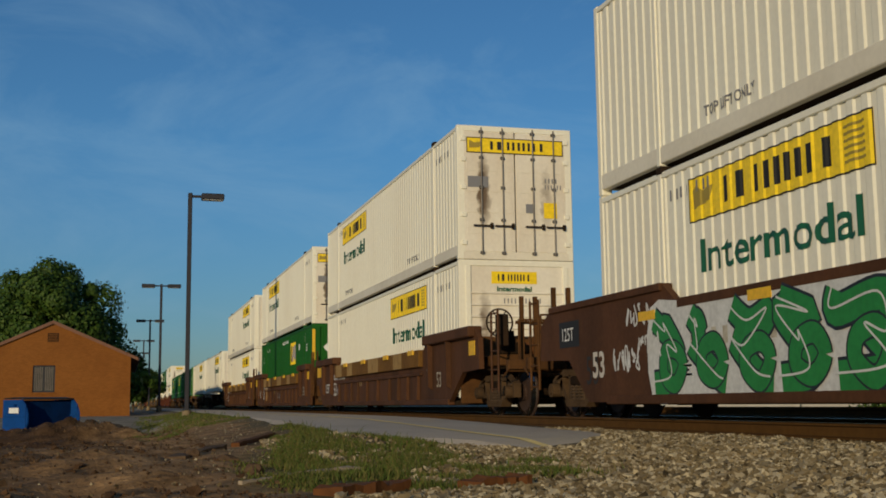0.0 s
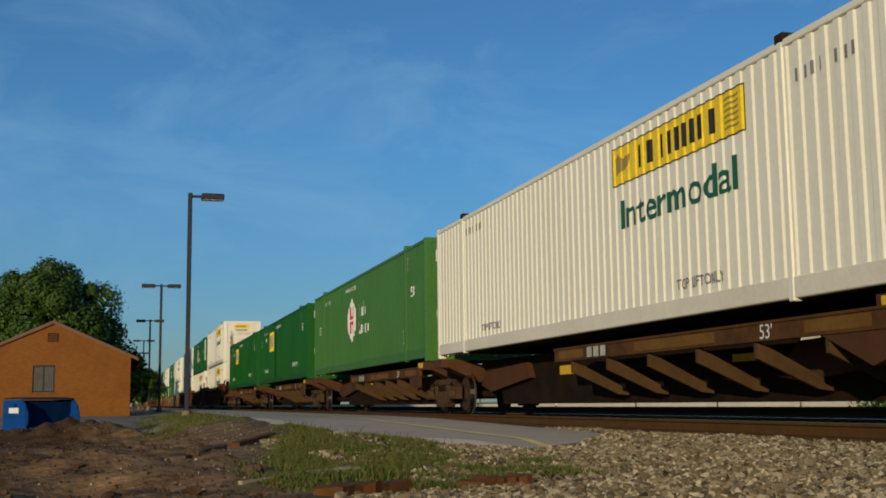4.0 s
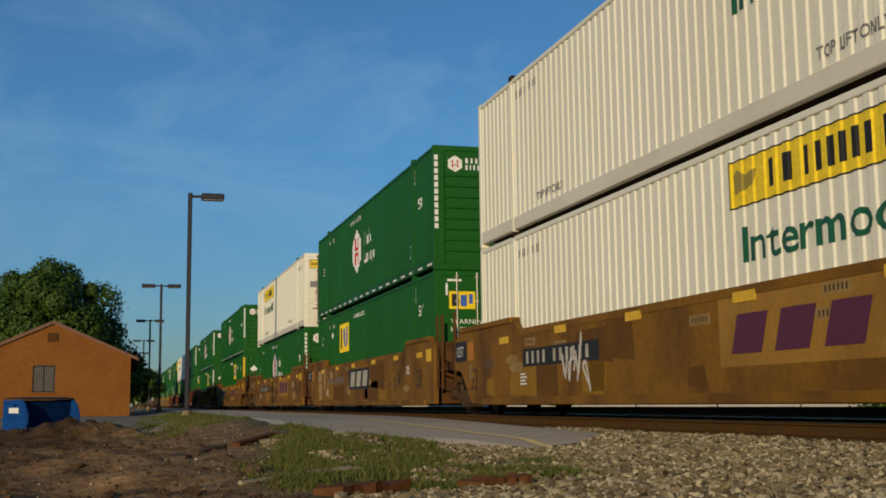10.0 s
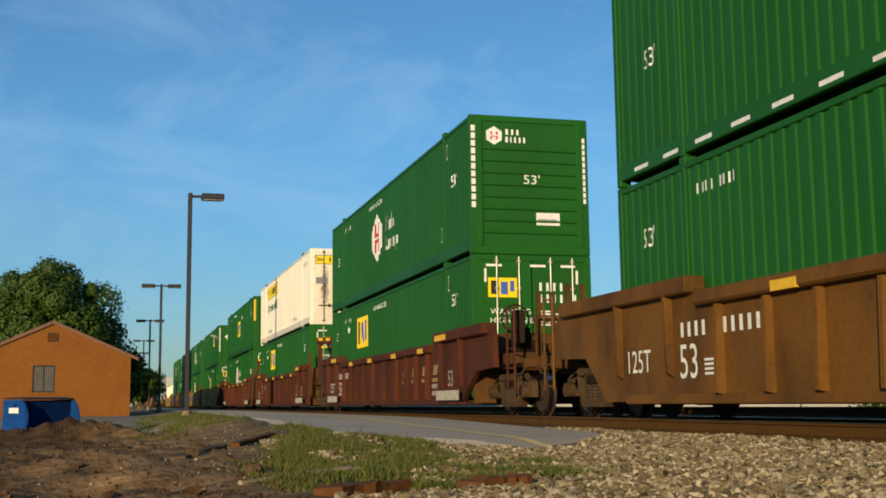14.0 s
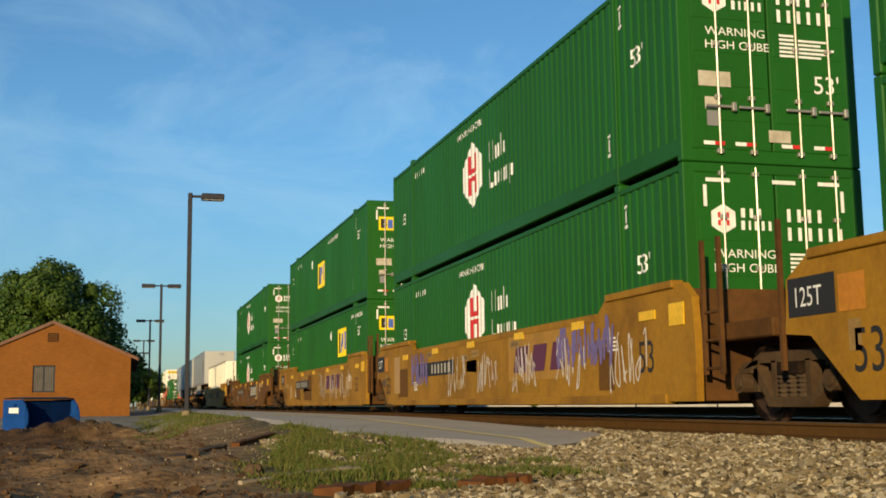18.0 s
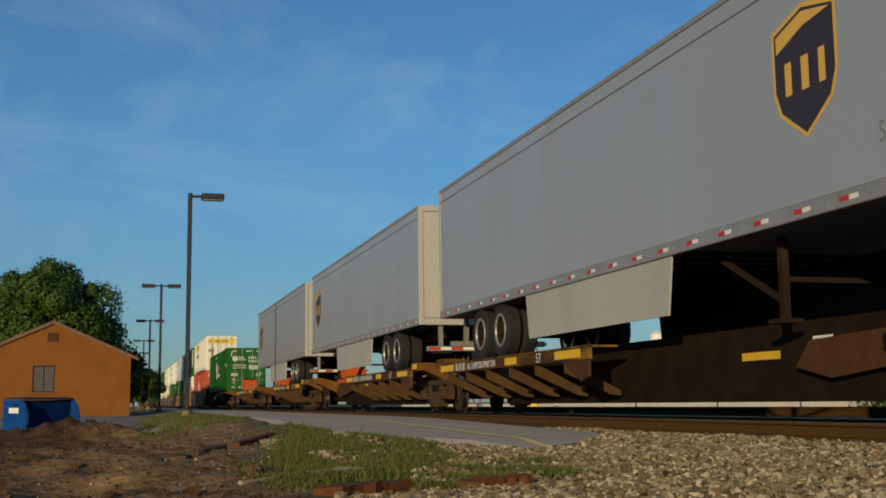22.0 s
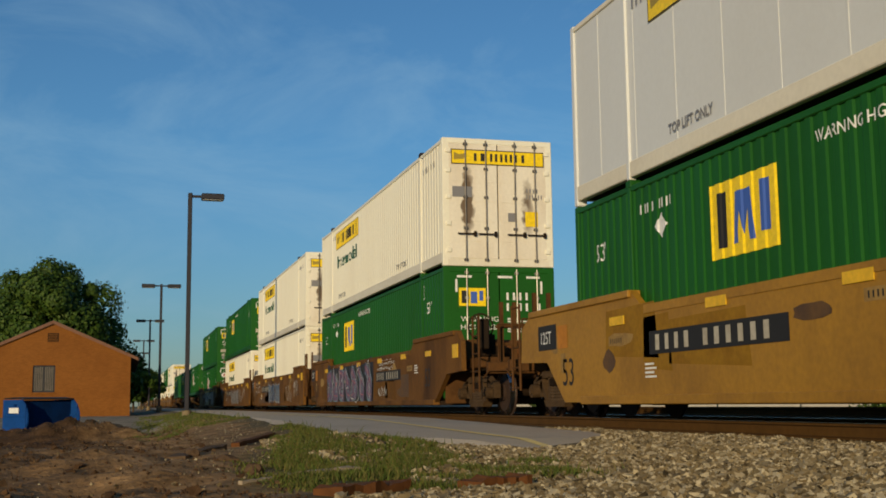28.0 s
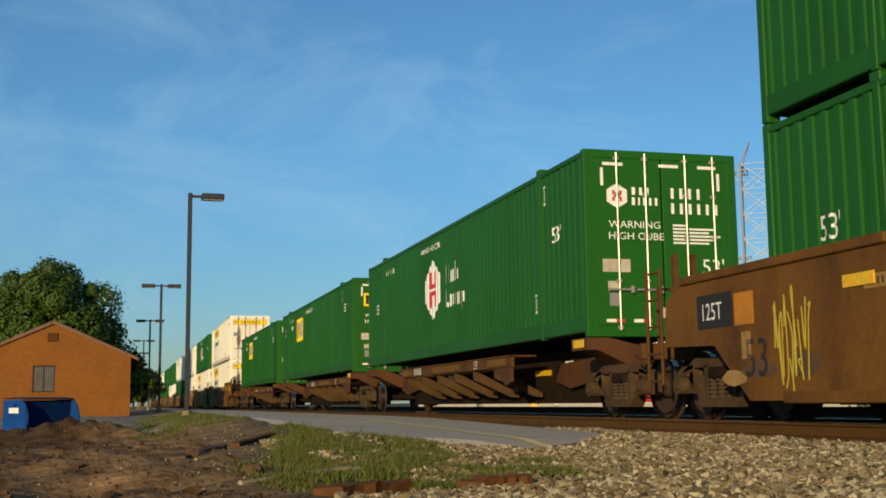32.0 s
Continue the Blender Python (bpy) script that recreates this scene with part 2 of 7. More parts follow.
bn, bl = BRICK.node_tree.nodes, BRICK.node_tree.links
b_tex = bn.new("ShaderNodeTexBrick")
b_tex.inputs["Scale"].default_value = 1.0
b_tex.inputs["Brick Width"].default_value, b_tex.inputs["Row Height"].default_value, b_tex.inputs["Mortar Size"].default_value = 0.215, 0.075, 0.008
b_tex.inputs["Color1"].default_value, b_tex.inputs["Color2"].default_value, b_tex.inputs["Mortar"].default_value = (1.0, 1.0, 1.0, 1), (0.82, 0.80, 0.80, 1), (0.92, 0.98, 1.05, 1)
b_co = bn.new("ShaderNodeTexCoord")
b_sep, b_com = bn.new("ShaderNodeSeparateXYZ"), bn.new("ShaderNodeCombineXYZ")
bl.new(b_co.outputs["Object"], b_sep.inputs[0])
b_add = bn.new("ShaderNodeMath")
bl.new(b_sep.outputs["X"], b_add.inputs[0])
bl.new(b_sep.outputs["Y"], b_add.inputs[1])
bl.new(b_add.outputs[0], b_com.inputs["X"])
bl.new(b_sep.outputs["Z"], b_com.inputs["Y"])
bl.new(b_com.outputs[0], b_tex.inputs["Vector"])
b_old = bn["Principled BSDF"].inputs["Base Color"].links[0].from_socket
b_mul = bn.new("ShaderNodeMixRGB")
b_mul.blend_type, b_mul.inputs["Fac"].default_value = "MULTIPLY", 1.0
bl.new(b_old, b_mul.inputs["Color1"])
bl.new(b_tex.outputs["Color"], b_mul.inputs["Color2"])
bl.new(b_mul.outputs["Color"], bn["Principled BSDF"].inputs["Base Color"])
FOOTING = paint("stained_concrete_footing", (0.22, 0.17, 0.10), 0.9, second=(0.12, 0.08, 0.045), amount=0.6, scale=3, bump=0.2, spec=0.2)
POLE = paint("dark_bronze_pole_paint", (0.012, 0.012, 0.019), 0.6, second=(0.020, 0.019, 0.026), amount=0.4, scale=2, bump=0.03)
DUMP_BLUE = paint("blue_dumpster_paint", (0.002, 0.055, 0.24), 0.75, second=(0.002, 0.035, 0.15), amount=0.5, scale=1.2, bump=0.03, spec=0.2)
ROOF = paint("brown_shingle_roof", (0.11, 0.085, 0.07), 0.9, second=(0.07, 0.055, 0.05), amount=0.5, scale=2, bump=0.4, spec=0.15)
BARK = paint("brown_bark", (0.10, 0.07, 0.045), 0.95, second=(0.06, 0.045, 0.03), amount=0.5, scale=3, bump=0.6, spec=0.1)
WOOD_POLE = paint("grey_brown_utility_pole", (0.16, 0.12, 0.085), 0.9, second=(0.10, 0.08, 0.06), amount=0.5, scale=3, bump=0.3, spec=0.1)
GALV = paint("galvanised_lattice_steel", (0.40, 0.40, 0.40), 0.6, metal=0.2, second=(0.35, 0.33, 0.31), amount=0.4, scale=1, bump=0.03)
GLASS = plain("dark_window_glass", (0.02, 0.022, 0.025), 0.08)
BLIND = paint("grey_window_blind", (0.11, 0.095, 0.08), 0.8, second=(0.07, 0.06, 0.05), amount=0.5, scale=3, bump=0.05)


STONE = island_mat("ballast_stone", [(0.040, 0.029, 0.014), (0.23, 0.176, 0.096), (0.12, 0.086, 0.043), (0.46, 0.39, 0.26), (0.085, 0.068, 0.043)])
BLADE = island_mat("grass_blade", [(0.046, 0.078, 0.011), (0.078, 0.112, 0.017), (0.14, 0.108, 0.036), (0.058, 0.096, 0.014), (0.13, 0.116, 0.042)], 0.8, 0.0)
LEAF = island_mat("tree_leaf", [(0.016, 0.042, 0.006), (0.050, 0.096, 0.012), (0.030, 0.065, 0.009), (0.080, 0.125, 0.017)], 0.6, 0.0)


# ---- mesh helpers ----
def bx(bm, x0, x1, y0, y1, z0, z1, c=0.0):
    """A box; with c its long edges are chamfered."""
    if c <= 0 or min(x1 - x0, y1 - y0, z1 - z0) <= 2.2 * c:
        v = [bm.verts.new((x, y, z)) for x in (x0, x1) for y in (y0, y1) for z in (z0, z1)]
        for f in ((0, 1, 3, 2), (4, 6, 7, 5), (0, 4, 5, 1), (2, 3, 7, 6), (0, 2, 6, 4), (1, 5, 7, 3)):
            bm.faces.new([v[i] for i in f])
        return
    r = bmesh.ops.create_cube(bm, size=1.0, matrix=Matrix.Translation(((x0 + x1) / 2, (y0 + y1) / 2, (z0 + z1) / 2)) @ Matrix.Diagonal((x1 - x0, y1 - y0, z1 - z0, 1)))
    edges = list({e for v in r["verts"] for e in v.link_edges})
    bmesh.ops.bevel(bm, geom=edges, offset=c, segments=1, affect="EDGES")


def prism(bm, pts, axis, a, b):
    """A polygon of (u, v) points drawn out along an axis from a to b: axis x takes (y, z), y takes (x, z), z takes (x, y)."""
    def at(u, v, w):
        return {"x": (w, u, v), "y": (u, w, v), "z": (u, v, w)}[axis]
    lo = [bm.verts.new(at(u, v, a)) for u, v in pts]
    hi = [bm.verts.new(at(u, v, b)) for u, v in pts]
    bm.faces.new(lo)
    bm.faces.new(hi)
    for i in range(len(pts)):
        j = (i + 1) % len(pts)
        bm.faces.new((lo[i], lo[j], hi[j], hi[i]))


def rod(bm, p, q, r, n=8, r2=None):
    """A round bar from p to q."""
    p, q = Vector(p), Vector(q)
    d = q - p
    m = Matrix.Translation((p + q) / 2) @ d.to_track_quat("Z", "Y").to_matrix().to_4x4()
    bmesh.ops.create_cone(bm, cap_ends=True, segments=n, radius1=r, radius2=r if r2 is None else r2, depth=d.length, matrix=m)


def beam(bm, p, q, w, h=None):
    """A square bar from p to q."""
    p, q = Vector(p), Vector(q)
    d = q - p
    m = Matrix.Translation((p + q) / 2) @ d.to_track_quat("Z", "Y").to_matrix().to_4x4() @ Matrix.Diagonal((w, h or w, d.length, 1))
    bmesh.ops.create_cube(bm, size=1.0, matrix=m)


def part(name, bm, mat, parent=None, label="", smooth=False):
    me = bpy.data.meshes.new(name)
    bmesh.ops.recalc_face_normals(bm, faces=bm.faces)
    bm.to_mesh(me)
    bm.free()
    for m in (mat if isinstance(mat, (list, tuple)) else [mat]):
        me.materials.append(m)
    if smooth:
        for p in me.polygons:
            p.use_smooth = True
    ob = new(name, me)
    if parent is not None:
        ob.parent = parent
    if label:
        tagged(ob, label)
    return ob


def clone(ob, parent, loc=(0, 0, 0)):
    """Another object on the same mesh, as a further part."""
    o = new(ob.name.split(".")[0], ob.data)
    o.parent, o.location = parent, loc
    return o


def thing(name, label, category, group="", kind=""):
    return tagged(new(name), label, category, group, kind)


def B():
    return bmesh.new()


def letters(text, height, squeeze=1.0, bold=0.0):
    """The outline of a word as a flat bmesh, reading along +u from 0; returns (bmesh in the u-v plane, width)."""
    cu = bpy.data.curves.new("lettering", "FONT")
    cu.body, cu.size = text, height / 0.70
    cu.resolution_u = 3
    cu.offset = bold
    ob = bpy.data.objects.new("lettering", cu)
    me = bpy.data.meshes.new_from_object(ob)
    bm = bmesh.new()
    bm.from_mesh(me)
    bpy.data.objects.remove(ob)
    bpy.data.meshes.remove(me)
    us = [v.co.x for v in bm.verts]
    u0 = min(us)
    bmesh.ops.triangulate(bm, faces=bm.faces[:])
    for v in bm.verts:
        v.co.x = (v.co.x - u0) * squeeze
    return bm, (max(us) - u0) * squeeze

# ---- ground ----
TRACK = 8.04       # the track's centre line; the track runs along y


def smooth(a, b, v):
    u = min(max((v - a) / (b - a), 0.0), 1.0)
    return u * u * (3 - 2 * u)


def ground_z(x, y):
    """Height of the ground: a ballast shoulder beside the track, a verge, and lumpy dug earth on the other side."""
    z = 0.46
    z += 0.10 * smooth(3.2, 6.0, x) - 0.30 * smooth(10.6, 13.0, x)
    z += 0.10 * smooth(2.0, 2.9, x) * (1 - smooth(3.4, 4.6, x)) * smooth(12.0, 15.5, y)
    z += 0.12 * smooth(14, 30, y) * smooth(1.0, 2.6, x) * (1 - smooth(6.2, 7.0, x))
    dirt = (1 - smooth(-0.2, 1.4, x - 0.02 * y)) * smooth(3, 8, y) * (1 - smooth(44, 58, y))
    if dirt > 0:
        v = Vector((x, y, 0.0))
        z -= 0.42 * dirt * smooth(10, 32, y)
        z += dirt * (0.17 * noise.noise(v * 0.55) + 0.10 * noise.noise(v * 1.7) + 0.05 * noise.noise(v * 5.0))
        for px, py, ph, pr in ((-2.6, 35.5, 0.20, 1.2), (-1.5, 34.5, 0.34, 1.0), (-0.7, 35.0, 0.34, 1.0), (-3.9, 35.0, 0.16, 1.2), (0.1, 34.0, 0.22, 0.8)):
            d2 = ((x - px) ** 2 + ((y - py) * 0.8) ** 2) / pr ** 2
            if d2 < 9:
                z += ph * math.exp(-d2) * (1 + 0.5 * noise.noise(v * 2.2)) * dirt
    else:
        z += 0.02 * noise.noise(Vector((x * 1.3, y * 1.3, 0)))
    return z


def ground_material():
    m = bpy.data.materials.new("earth_gravel_grass")
    m.use_nodes = True
    n, l = m.node_tree.nodes, m.node_tree.links
    b = n["Principled BSDF"]
    b.inputs["Roughness"].default_value = 0.95
    b.inputs["Specular IOR Level"].default_value = 0.15
    geo = n.new("ShaderNodeNewGeometry")
    sep = n.new("ShaderNodeSeparateXYZ")
    l.new(geo.outputs["Position"], sep.inputs[0])

    def noise_of(scale, detail=6):
        t = n.new("ShaderNodeTexNoise")
        t.inputs["Scale"].default_value, t.inputs["Detail"].default_value = scale, detail
        l.new(geo.outputs["Position"], t.inputs["Vector"])
        return t.outputs["Fac"]

    def ramp(fac, p0, c0, p1, c1):
        r = n.new("ShaderNodeValToRGB")
        r.color_ramp.elements[0].position, r.color_ramp.elements[0].color = p0, (*c0, 1)
        r.color_ramp.elements[1].position, r.color_ramp.elements[1].color = p1, (*c1, 1)
        l.new(fac, r.inputs["Fac"])
        return r.outputs["Color"]

    def math_of(op, a, bb):
        t = n.new("ShaderNodeMath")
        t.operation = op
        for i, v in enumerate((a, bb)):
            if isinstance(v, (int, float)):
                t.inputs[i].default_value = v
            else:
                l.new(v, t.inputs[i])
        return t.outputs[0]

    def mix(fac, c1, c2):
        t = n.new("ShaderNodeMixRGB")
        l.new(fac, t.inputs["Fac"])
        l.new(c1, t.inputs["Color1"])
        l.new(c2, t.inputs["Color2"])
        return t.outputs["Color"]

    wob = math_of("MULTIPLY", math_of("SUBTRACT", noise_of(0.9), 0.5), 2.2)
    edge = math_of("ADD", sep.outputs["X"], wob)
    lean = n.new("ShaderNodeMapRange")
    lean.inputs["From Min"].default_value, lean.inputs["From Max"].default_value = 9.0, 20.0
    lean.inputs["To Min"].default_value, lean.inputs["To Max"].default_value = 0.0, 1.5
    l.new(sep.outputs["Y"], lean.inputs["Value"])
    weedy = math_of("SUBTRACT", edge, lean.outputs["Result"])
    dirt = ramp(noise_of(2.6), 0.30, (0.066, 0.035, 0.014), 0.68, (0.225, 0.128, 0.058))
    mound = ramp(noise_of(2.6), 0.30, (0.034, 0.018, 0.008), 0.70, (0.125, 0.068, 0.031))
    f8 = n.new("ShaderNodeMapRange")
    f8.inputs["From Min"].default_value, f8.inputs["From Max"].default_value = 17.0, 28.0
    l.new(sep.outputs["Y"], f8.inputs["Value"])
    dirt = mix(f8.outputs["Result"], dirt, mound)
    gravel = ramp(noise_of(30, 3), 0.35, (0.055, 0.041, 0.022), 0.65, (0.20, 0.158, 0.092))
    grass = ramp(noise_of(5.0), 0.30, (0.060, 0.060, 0.017), 0.70, (0.170, 0.118, 0.046))
    far = ramp(noise_of(0.06), 0.35, (0.060, 0.085, 0.030), 0.70, (0.12, 0.12, 0.06))
    pale = ramp(noise_of(0.8), 0.30, (0.19, 0.16, 0.115), 0.72, (0.32, 0.275, 0.21))
    clay = ramp(noise_of(3.1), 0.30, (0.105, 0.058, 0.024), 0.64, (0.36, 0.215, 0.098))
    f7 = n.new("ShaderNodeMapRange")
    f7.inputs["From Min"].default_value, f7.inputs["From Max"].default_value = -1.6, 0.2
    l.new(edge, f7.inputs["Value"])
    dirt = mix(f7.outputs["Result"], dirt, clay)
    f5 = n.new("ShaderNodeMapRange")
    f5.inputs["From Min"].default_value, f5.inputs["From Max"].default_value = 36.5, 42.0
    l.new(sep.outputs["Y"], f5.inputs["Value"])
    dirt = mix(f5.outputs["Result"], dirt, pale)
    # earth to the left, a grassy verge, gravel up to the track
    f1 = n.new("ShaderNodeMapRange")
    f1.inputs["From Min"].default_value, f1.inputs["From Max"].default_value = 0.7, 1.3
    l.new(weedy, f1.inputs["Value"])
    c = mix(f1.outputs["Result"], dirt, grass)
    f2 = n.new("ShaderNodeMapRange")
    f2.inputs["From Min"].default_value, f2.inputs["From Max"].default_value = 2.2, 2.8
    l.new(edge, f2.inputs["Value"])
    c = mix(f2.outputs["Result"], c, gravel)
    f3 = n.new("ShaderNodeMapRange")
    f3.inputs["From Min"].default_value, f3.inputs["From Max"].default_value = 34.0, 44.0
    l.new(edge, f3.inputs["Value"])
    # near-black ground past the track: the train's shadow put into the colour
    shade_ground = ramp(noise_of(3.0), 0.35, (0.010, 0.008, 0.006), 0.70, (0.026, 0.021, 0.016))
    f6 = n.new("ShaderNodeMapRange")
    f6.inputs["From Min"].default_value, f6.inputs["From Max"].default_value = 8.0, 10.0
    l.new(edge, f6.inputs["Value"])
    c = mix(f6.outputs["Result"], c, shade_ground)
    c = mix(f3.outputs["Result"], c, far)
    f4 = n.new("ShaderNodeMapRange")
    f4.inputs["From Min"].default_value, f4.inputs["From Max"].default_value = 180.0, 320.0
    l.new(sep.outputs["Y"], f4.inputs["Value"])
    c = mix(f4.outputs["Result"], c, far)
    l.new(c, b.inputs["Base Color"])
    bp = n.new("ShaderNodeBump")
    bp.inputs["Strength"].default_value, bp.inputs["Distance"].default_value = 0.7, 0.05
    l.new(noise_of(14.0), bp.inputs["Height"])
    l.new(bp.outputs["Normal"], b.inputs["Normal"])
    return m


def steps(spans):
    out = []
    for a, b, d in spans:
        k = max(1, round((b - a) / d))
        out += [a + (b - a) * i / k for i in range(k)]
    return out + [spans[-1][1]]


gx = steps([(-3000, -300, 900), (-300, -40, 65), (-40, -8, 4), (-8, 3.5, 0.14), (3.5, 14, 0.5), (14, 60, 9), (60, 400, 85), (400, 3000, 900)])
gy = steps([(-3000, -100, 900), (-100, -4, 16), (-4, 3, 1.0), (3, 14, 0.14), (14, 42, 0.22), (42, 75, 2.0), (75, 300, 45), (300, 3000, 900)])
verts = [(x, y, ground_z(x, y)) for y in gy for x in gx]
nx = len(gx)
faces = [(j * nx + i, j * nx + i + 1, (j + 1) * nx + i + 1, (j + 1) * nx + i) for j in range(len(gy) - 1) for i in range(nx - 1)]
me = bpy.data.meshes.new("ground")
me.from_pydata(verts, [], faces)
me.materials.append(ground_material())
for p in me.polygons:
    p.use_smooth = True
tagged(new("ground", me), "bare dug earth, weedy verge and gravel beside a railway", "ground", kind="structure")

# paved platform strip beside the track, with a worn yellow line
def pave_z(y):
    return 0.565 + 0.135 * smooth(12, 26, y)


def pave_sides(y):
    """Where the asphalt begins and ends across the track's line."""
    return 3.05 + 1.15 * (1 - smooth(11.6, 17.5, y)) ** 1.5, 4.7 + 1.5 * smooth(11.4, 14.6, y)


bm = B()
rows = []
for y in [11.7, 12.3, 13.0, 13.8, 14.8, 16.0, 17.5, 20, 23, 27, 40, 80, 170]:
    x0, x1 = pave_sides(y)
    z = pave_z(y) - 0.07 * (1 - smooth(11.6, 13.2, y))
    rows.append([bm.verts.new(p) for p in ((x0 - 0.5, y, z - 0.16), (x0, y, z), (x1, y, z), (x1 + 0.2, y, z - 0.25))])
for a, b in zip(rows, rows[1:]):
    for i in range(3):
        bm.faces.new((a[i], a[i + 1], b[i + 1], b[i]))
bm.faces.new(rows[0])
tagged(part("pavement", bm, ASPHALT), "pale worn asphalt platform strip along the track", "pavement", kind="structure")
bm = B()
ln = [(4.50, 11.95), (4.52, 12.3), (4.56, 13.0), (4.59, 13.8), (4.63, 14.8), (4.67, 16.0), (4.70, 17.5), (4.73, 20.0), (4.75, 23.0), (4.75, 27.0), (4.75, 40.0)]


def line_z(y):
    return pave_z(y) - 0.07 * (1 - smooth(11.6, 13.2, y)) + 0.008



for (xa, ya), (xb, yb) in zip(ln, ln[1:]):
    bm.faces.new([bm.verts.new(p) for p in ((xa - 0.06, ya, line_z(ya)), (xa + 0.06, ya, line_z(ya)), (xb + 0.06, yb, line_z(yb)), (xb - 0.06, yb, line_z(yb)))])
tagged(part("painted_line", bm, paint("worn_yellow_line", (0.85, 0.66, 0.24), 0.9, second=(0.55, 0.46, 0.26), amount=0.5, scale=4, bump=0.1)), "worn yellow line painted on the asphalt", "road marking", kind="structure")

# ---- track ----
track = thing("railway_track", "single railway track with rusty rails on gravel ballast", "railway track", kind="structure")
RTOP = 0.741
prof = [(-0.075, 0.0), (0.075, 0.0), (0.075, 0.012), (0.012, 0.030), (0.010, 0.125), (0.036, 0.140), (0.036, 0.170), (-0.036, 0.170), (-0.036, 0.140), (-0.010, 0.125), (-0.012, 0.030), (-0.075, 0.012)]
for x in (TRACK - 0.755, TRACK + 0.755):
    bm = B()
    prism(bm, [(x + u, RTOP - 0.172 + v) for u, v in prof], "y", -60.0, 600.0)
    rail = part("rail", bm, RAIL_RUST, track)
    bm = B()
    bx(bm, x - 0.030, x + 0.030, -60.0, 600.0, RTOP - 0.0025, RTOP)
    part("rail_head", bm, RAIL_TOP, rail)
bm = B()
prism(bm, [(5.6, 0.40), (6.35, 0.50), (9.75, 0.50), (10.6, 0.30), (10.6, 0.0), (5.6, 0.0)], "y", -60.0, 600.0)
# bed colour also lowered for the train's shade
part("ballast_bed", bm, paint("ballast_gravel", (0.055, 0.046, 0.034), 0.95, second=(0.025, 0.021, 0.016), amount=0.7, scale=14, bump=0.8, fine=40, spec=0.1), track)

track_2 = thing("railway_track", "second railway track with dull rusty rails on dark ballast", "railway track", kind="structure")
for x in (12.45, 13.96):
    bm = B()
    prism(bm, [(x + u, 0.655 + v) for u, v in prof], "y", -60.0, 600.0)
    part("rail", bm, RAIL_RUST, track_2)
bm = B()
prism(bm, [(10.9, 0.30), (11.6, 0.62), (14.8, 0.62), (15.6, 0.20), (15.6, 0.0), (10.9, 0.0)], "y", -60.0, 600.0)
# this bed is coloured dark for the shadow the train throws over it
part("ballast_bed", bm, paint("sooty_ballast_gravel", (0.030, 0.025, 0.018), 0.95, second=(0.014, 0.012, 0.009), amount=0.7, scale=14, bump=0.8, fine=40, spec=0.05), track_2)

# ---- brick depot ----
depot = thing("brick_building", "small single-storey orange brick building with a low gable", "building")
DX0, DX1, DY0, DY1 = -8.33, 0.39, 70.0, 96.0
DZ0, EAVE, RIDGE = 0.30, 3.88, 5.82
RX = (DX0 + DX1) / 2
WX0, WX1, WZ0, WZ1 = -5.02, -3.80, 1.86, 3.40
bm = B()
# front wall in pieces round the window
def slab(pts, y0=DY0, y1=DY0 + 0.25):
    prism(bm, pts, "y", y0, y1)
slab([(DX0, DZ0), (WX0, DZ0), (WX0, WZ1), (DX0, WZ1)])
slab([(WX1, DZ0), (DX1, DZ0), (DX1, WZ1), (WX1, WZ1)])
slab([(WX0, DZ0), (WX1, DZ0), (WX1, WZ0), (WX0, WZ0)])
slab([(DX0, WZ1), (DX1, WZ1), (DX1, EAVE), (RX, RIDGE), (DX0, EAVE)])
front = part("front_wall", bm, BRICK, depot)
for x in (DX0, DX1 - 0.25):
    bm = B()
    bx(bm, x, x + 0.25, DY0 + 0.25, DY1, DZ0, EAVE)
    part("side_wall", bm, BRICK, depot)
bm = B()
slab([(DX0, DZ0), (DX1, DZ0), (DX1, EAVE), (RX, RIDGE), (DX0, EAVE)], DY1 - 0.25, DY1)
part("back_wall", bm, BRICK, depot)
for s in (-1, 1):
    bm = B()
    xe = RX + s * (DX1 - RX + 0.42)
    ze = EAVE - 0.42 * (RIDGE - EAVE) / (DX1 - RX)
    prism(bm, [(RX, RIDGE + 0.02), (xe, ze + 0.02), (xe, ze + 0.16), (RX, RIDGE + 0.18)], "y", DY0 - 0.12, DY1 + 0.3)
    part("roof_slope", bm, ROOF, depot)
    bm = B()
    prism(bm, [(RX, RIDGE - 0.03), (xe, ze - 0.03), (xe, ze + 0.15), (RX, RIDGE + 0.15)], "y", DY0 - 0.16, DY0 - 0.12)
    part("barge_board", bm, paint("brown_barge_board", (0.17, 0.075, 0.04), 0.7, bump=0.1), depot)
    bm = B()
    bx(bm, min(xe, xe + s * 0.1), max(xe, xe + s * 0.1), DY0 - 0.1, DY1 + 0.3, ze - 0.02, ze + 0.14, 0.02)
    part("gutter", bm, POLE, depot)
win = thing("window_1", "two-leaf window with grey blinds in the brick gable", "window", kind="structure")
bm = B()
for x0, x1, z0, z1 in ((WX0, WX0 + 0.07, WZ0, WZ1), (WX1 - 0.07, WX1, WZ0, WZ1), (WX0, WX1, WZ0, WZ0 + 0.07), (WX0, WX1, WZ1 - 0.07, WZ1), ((WX0 + WX1) / 2 - 0.04, (WX0 + WX1) / 2 + 0.04, WZ0, WZ1)):
    bx(bm, x0, x1, DY0 + 0.06, DY0 + 0.13, z0, z1)
part("window_frame", bm, POLE, win)
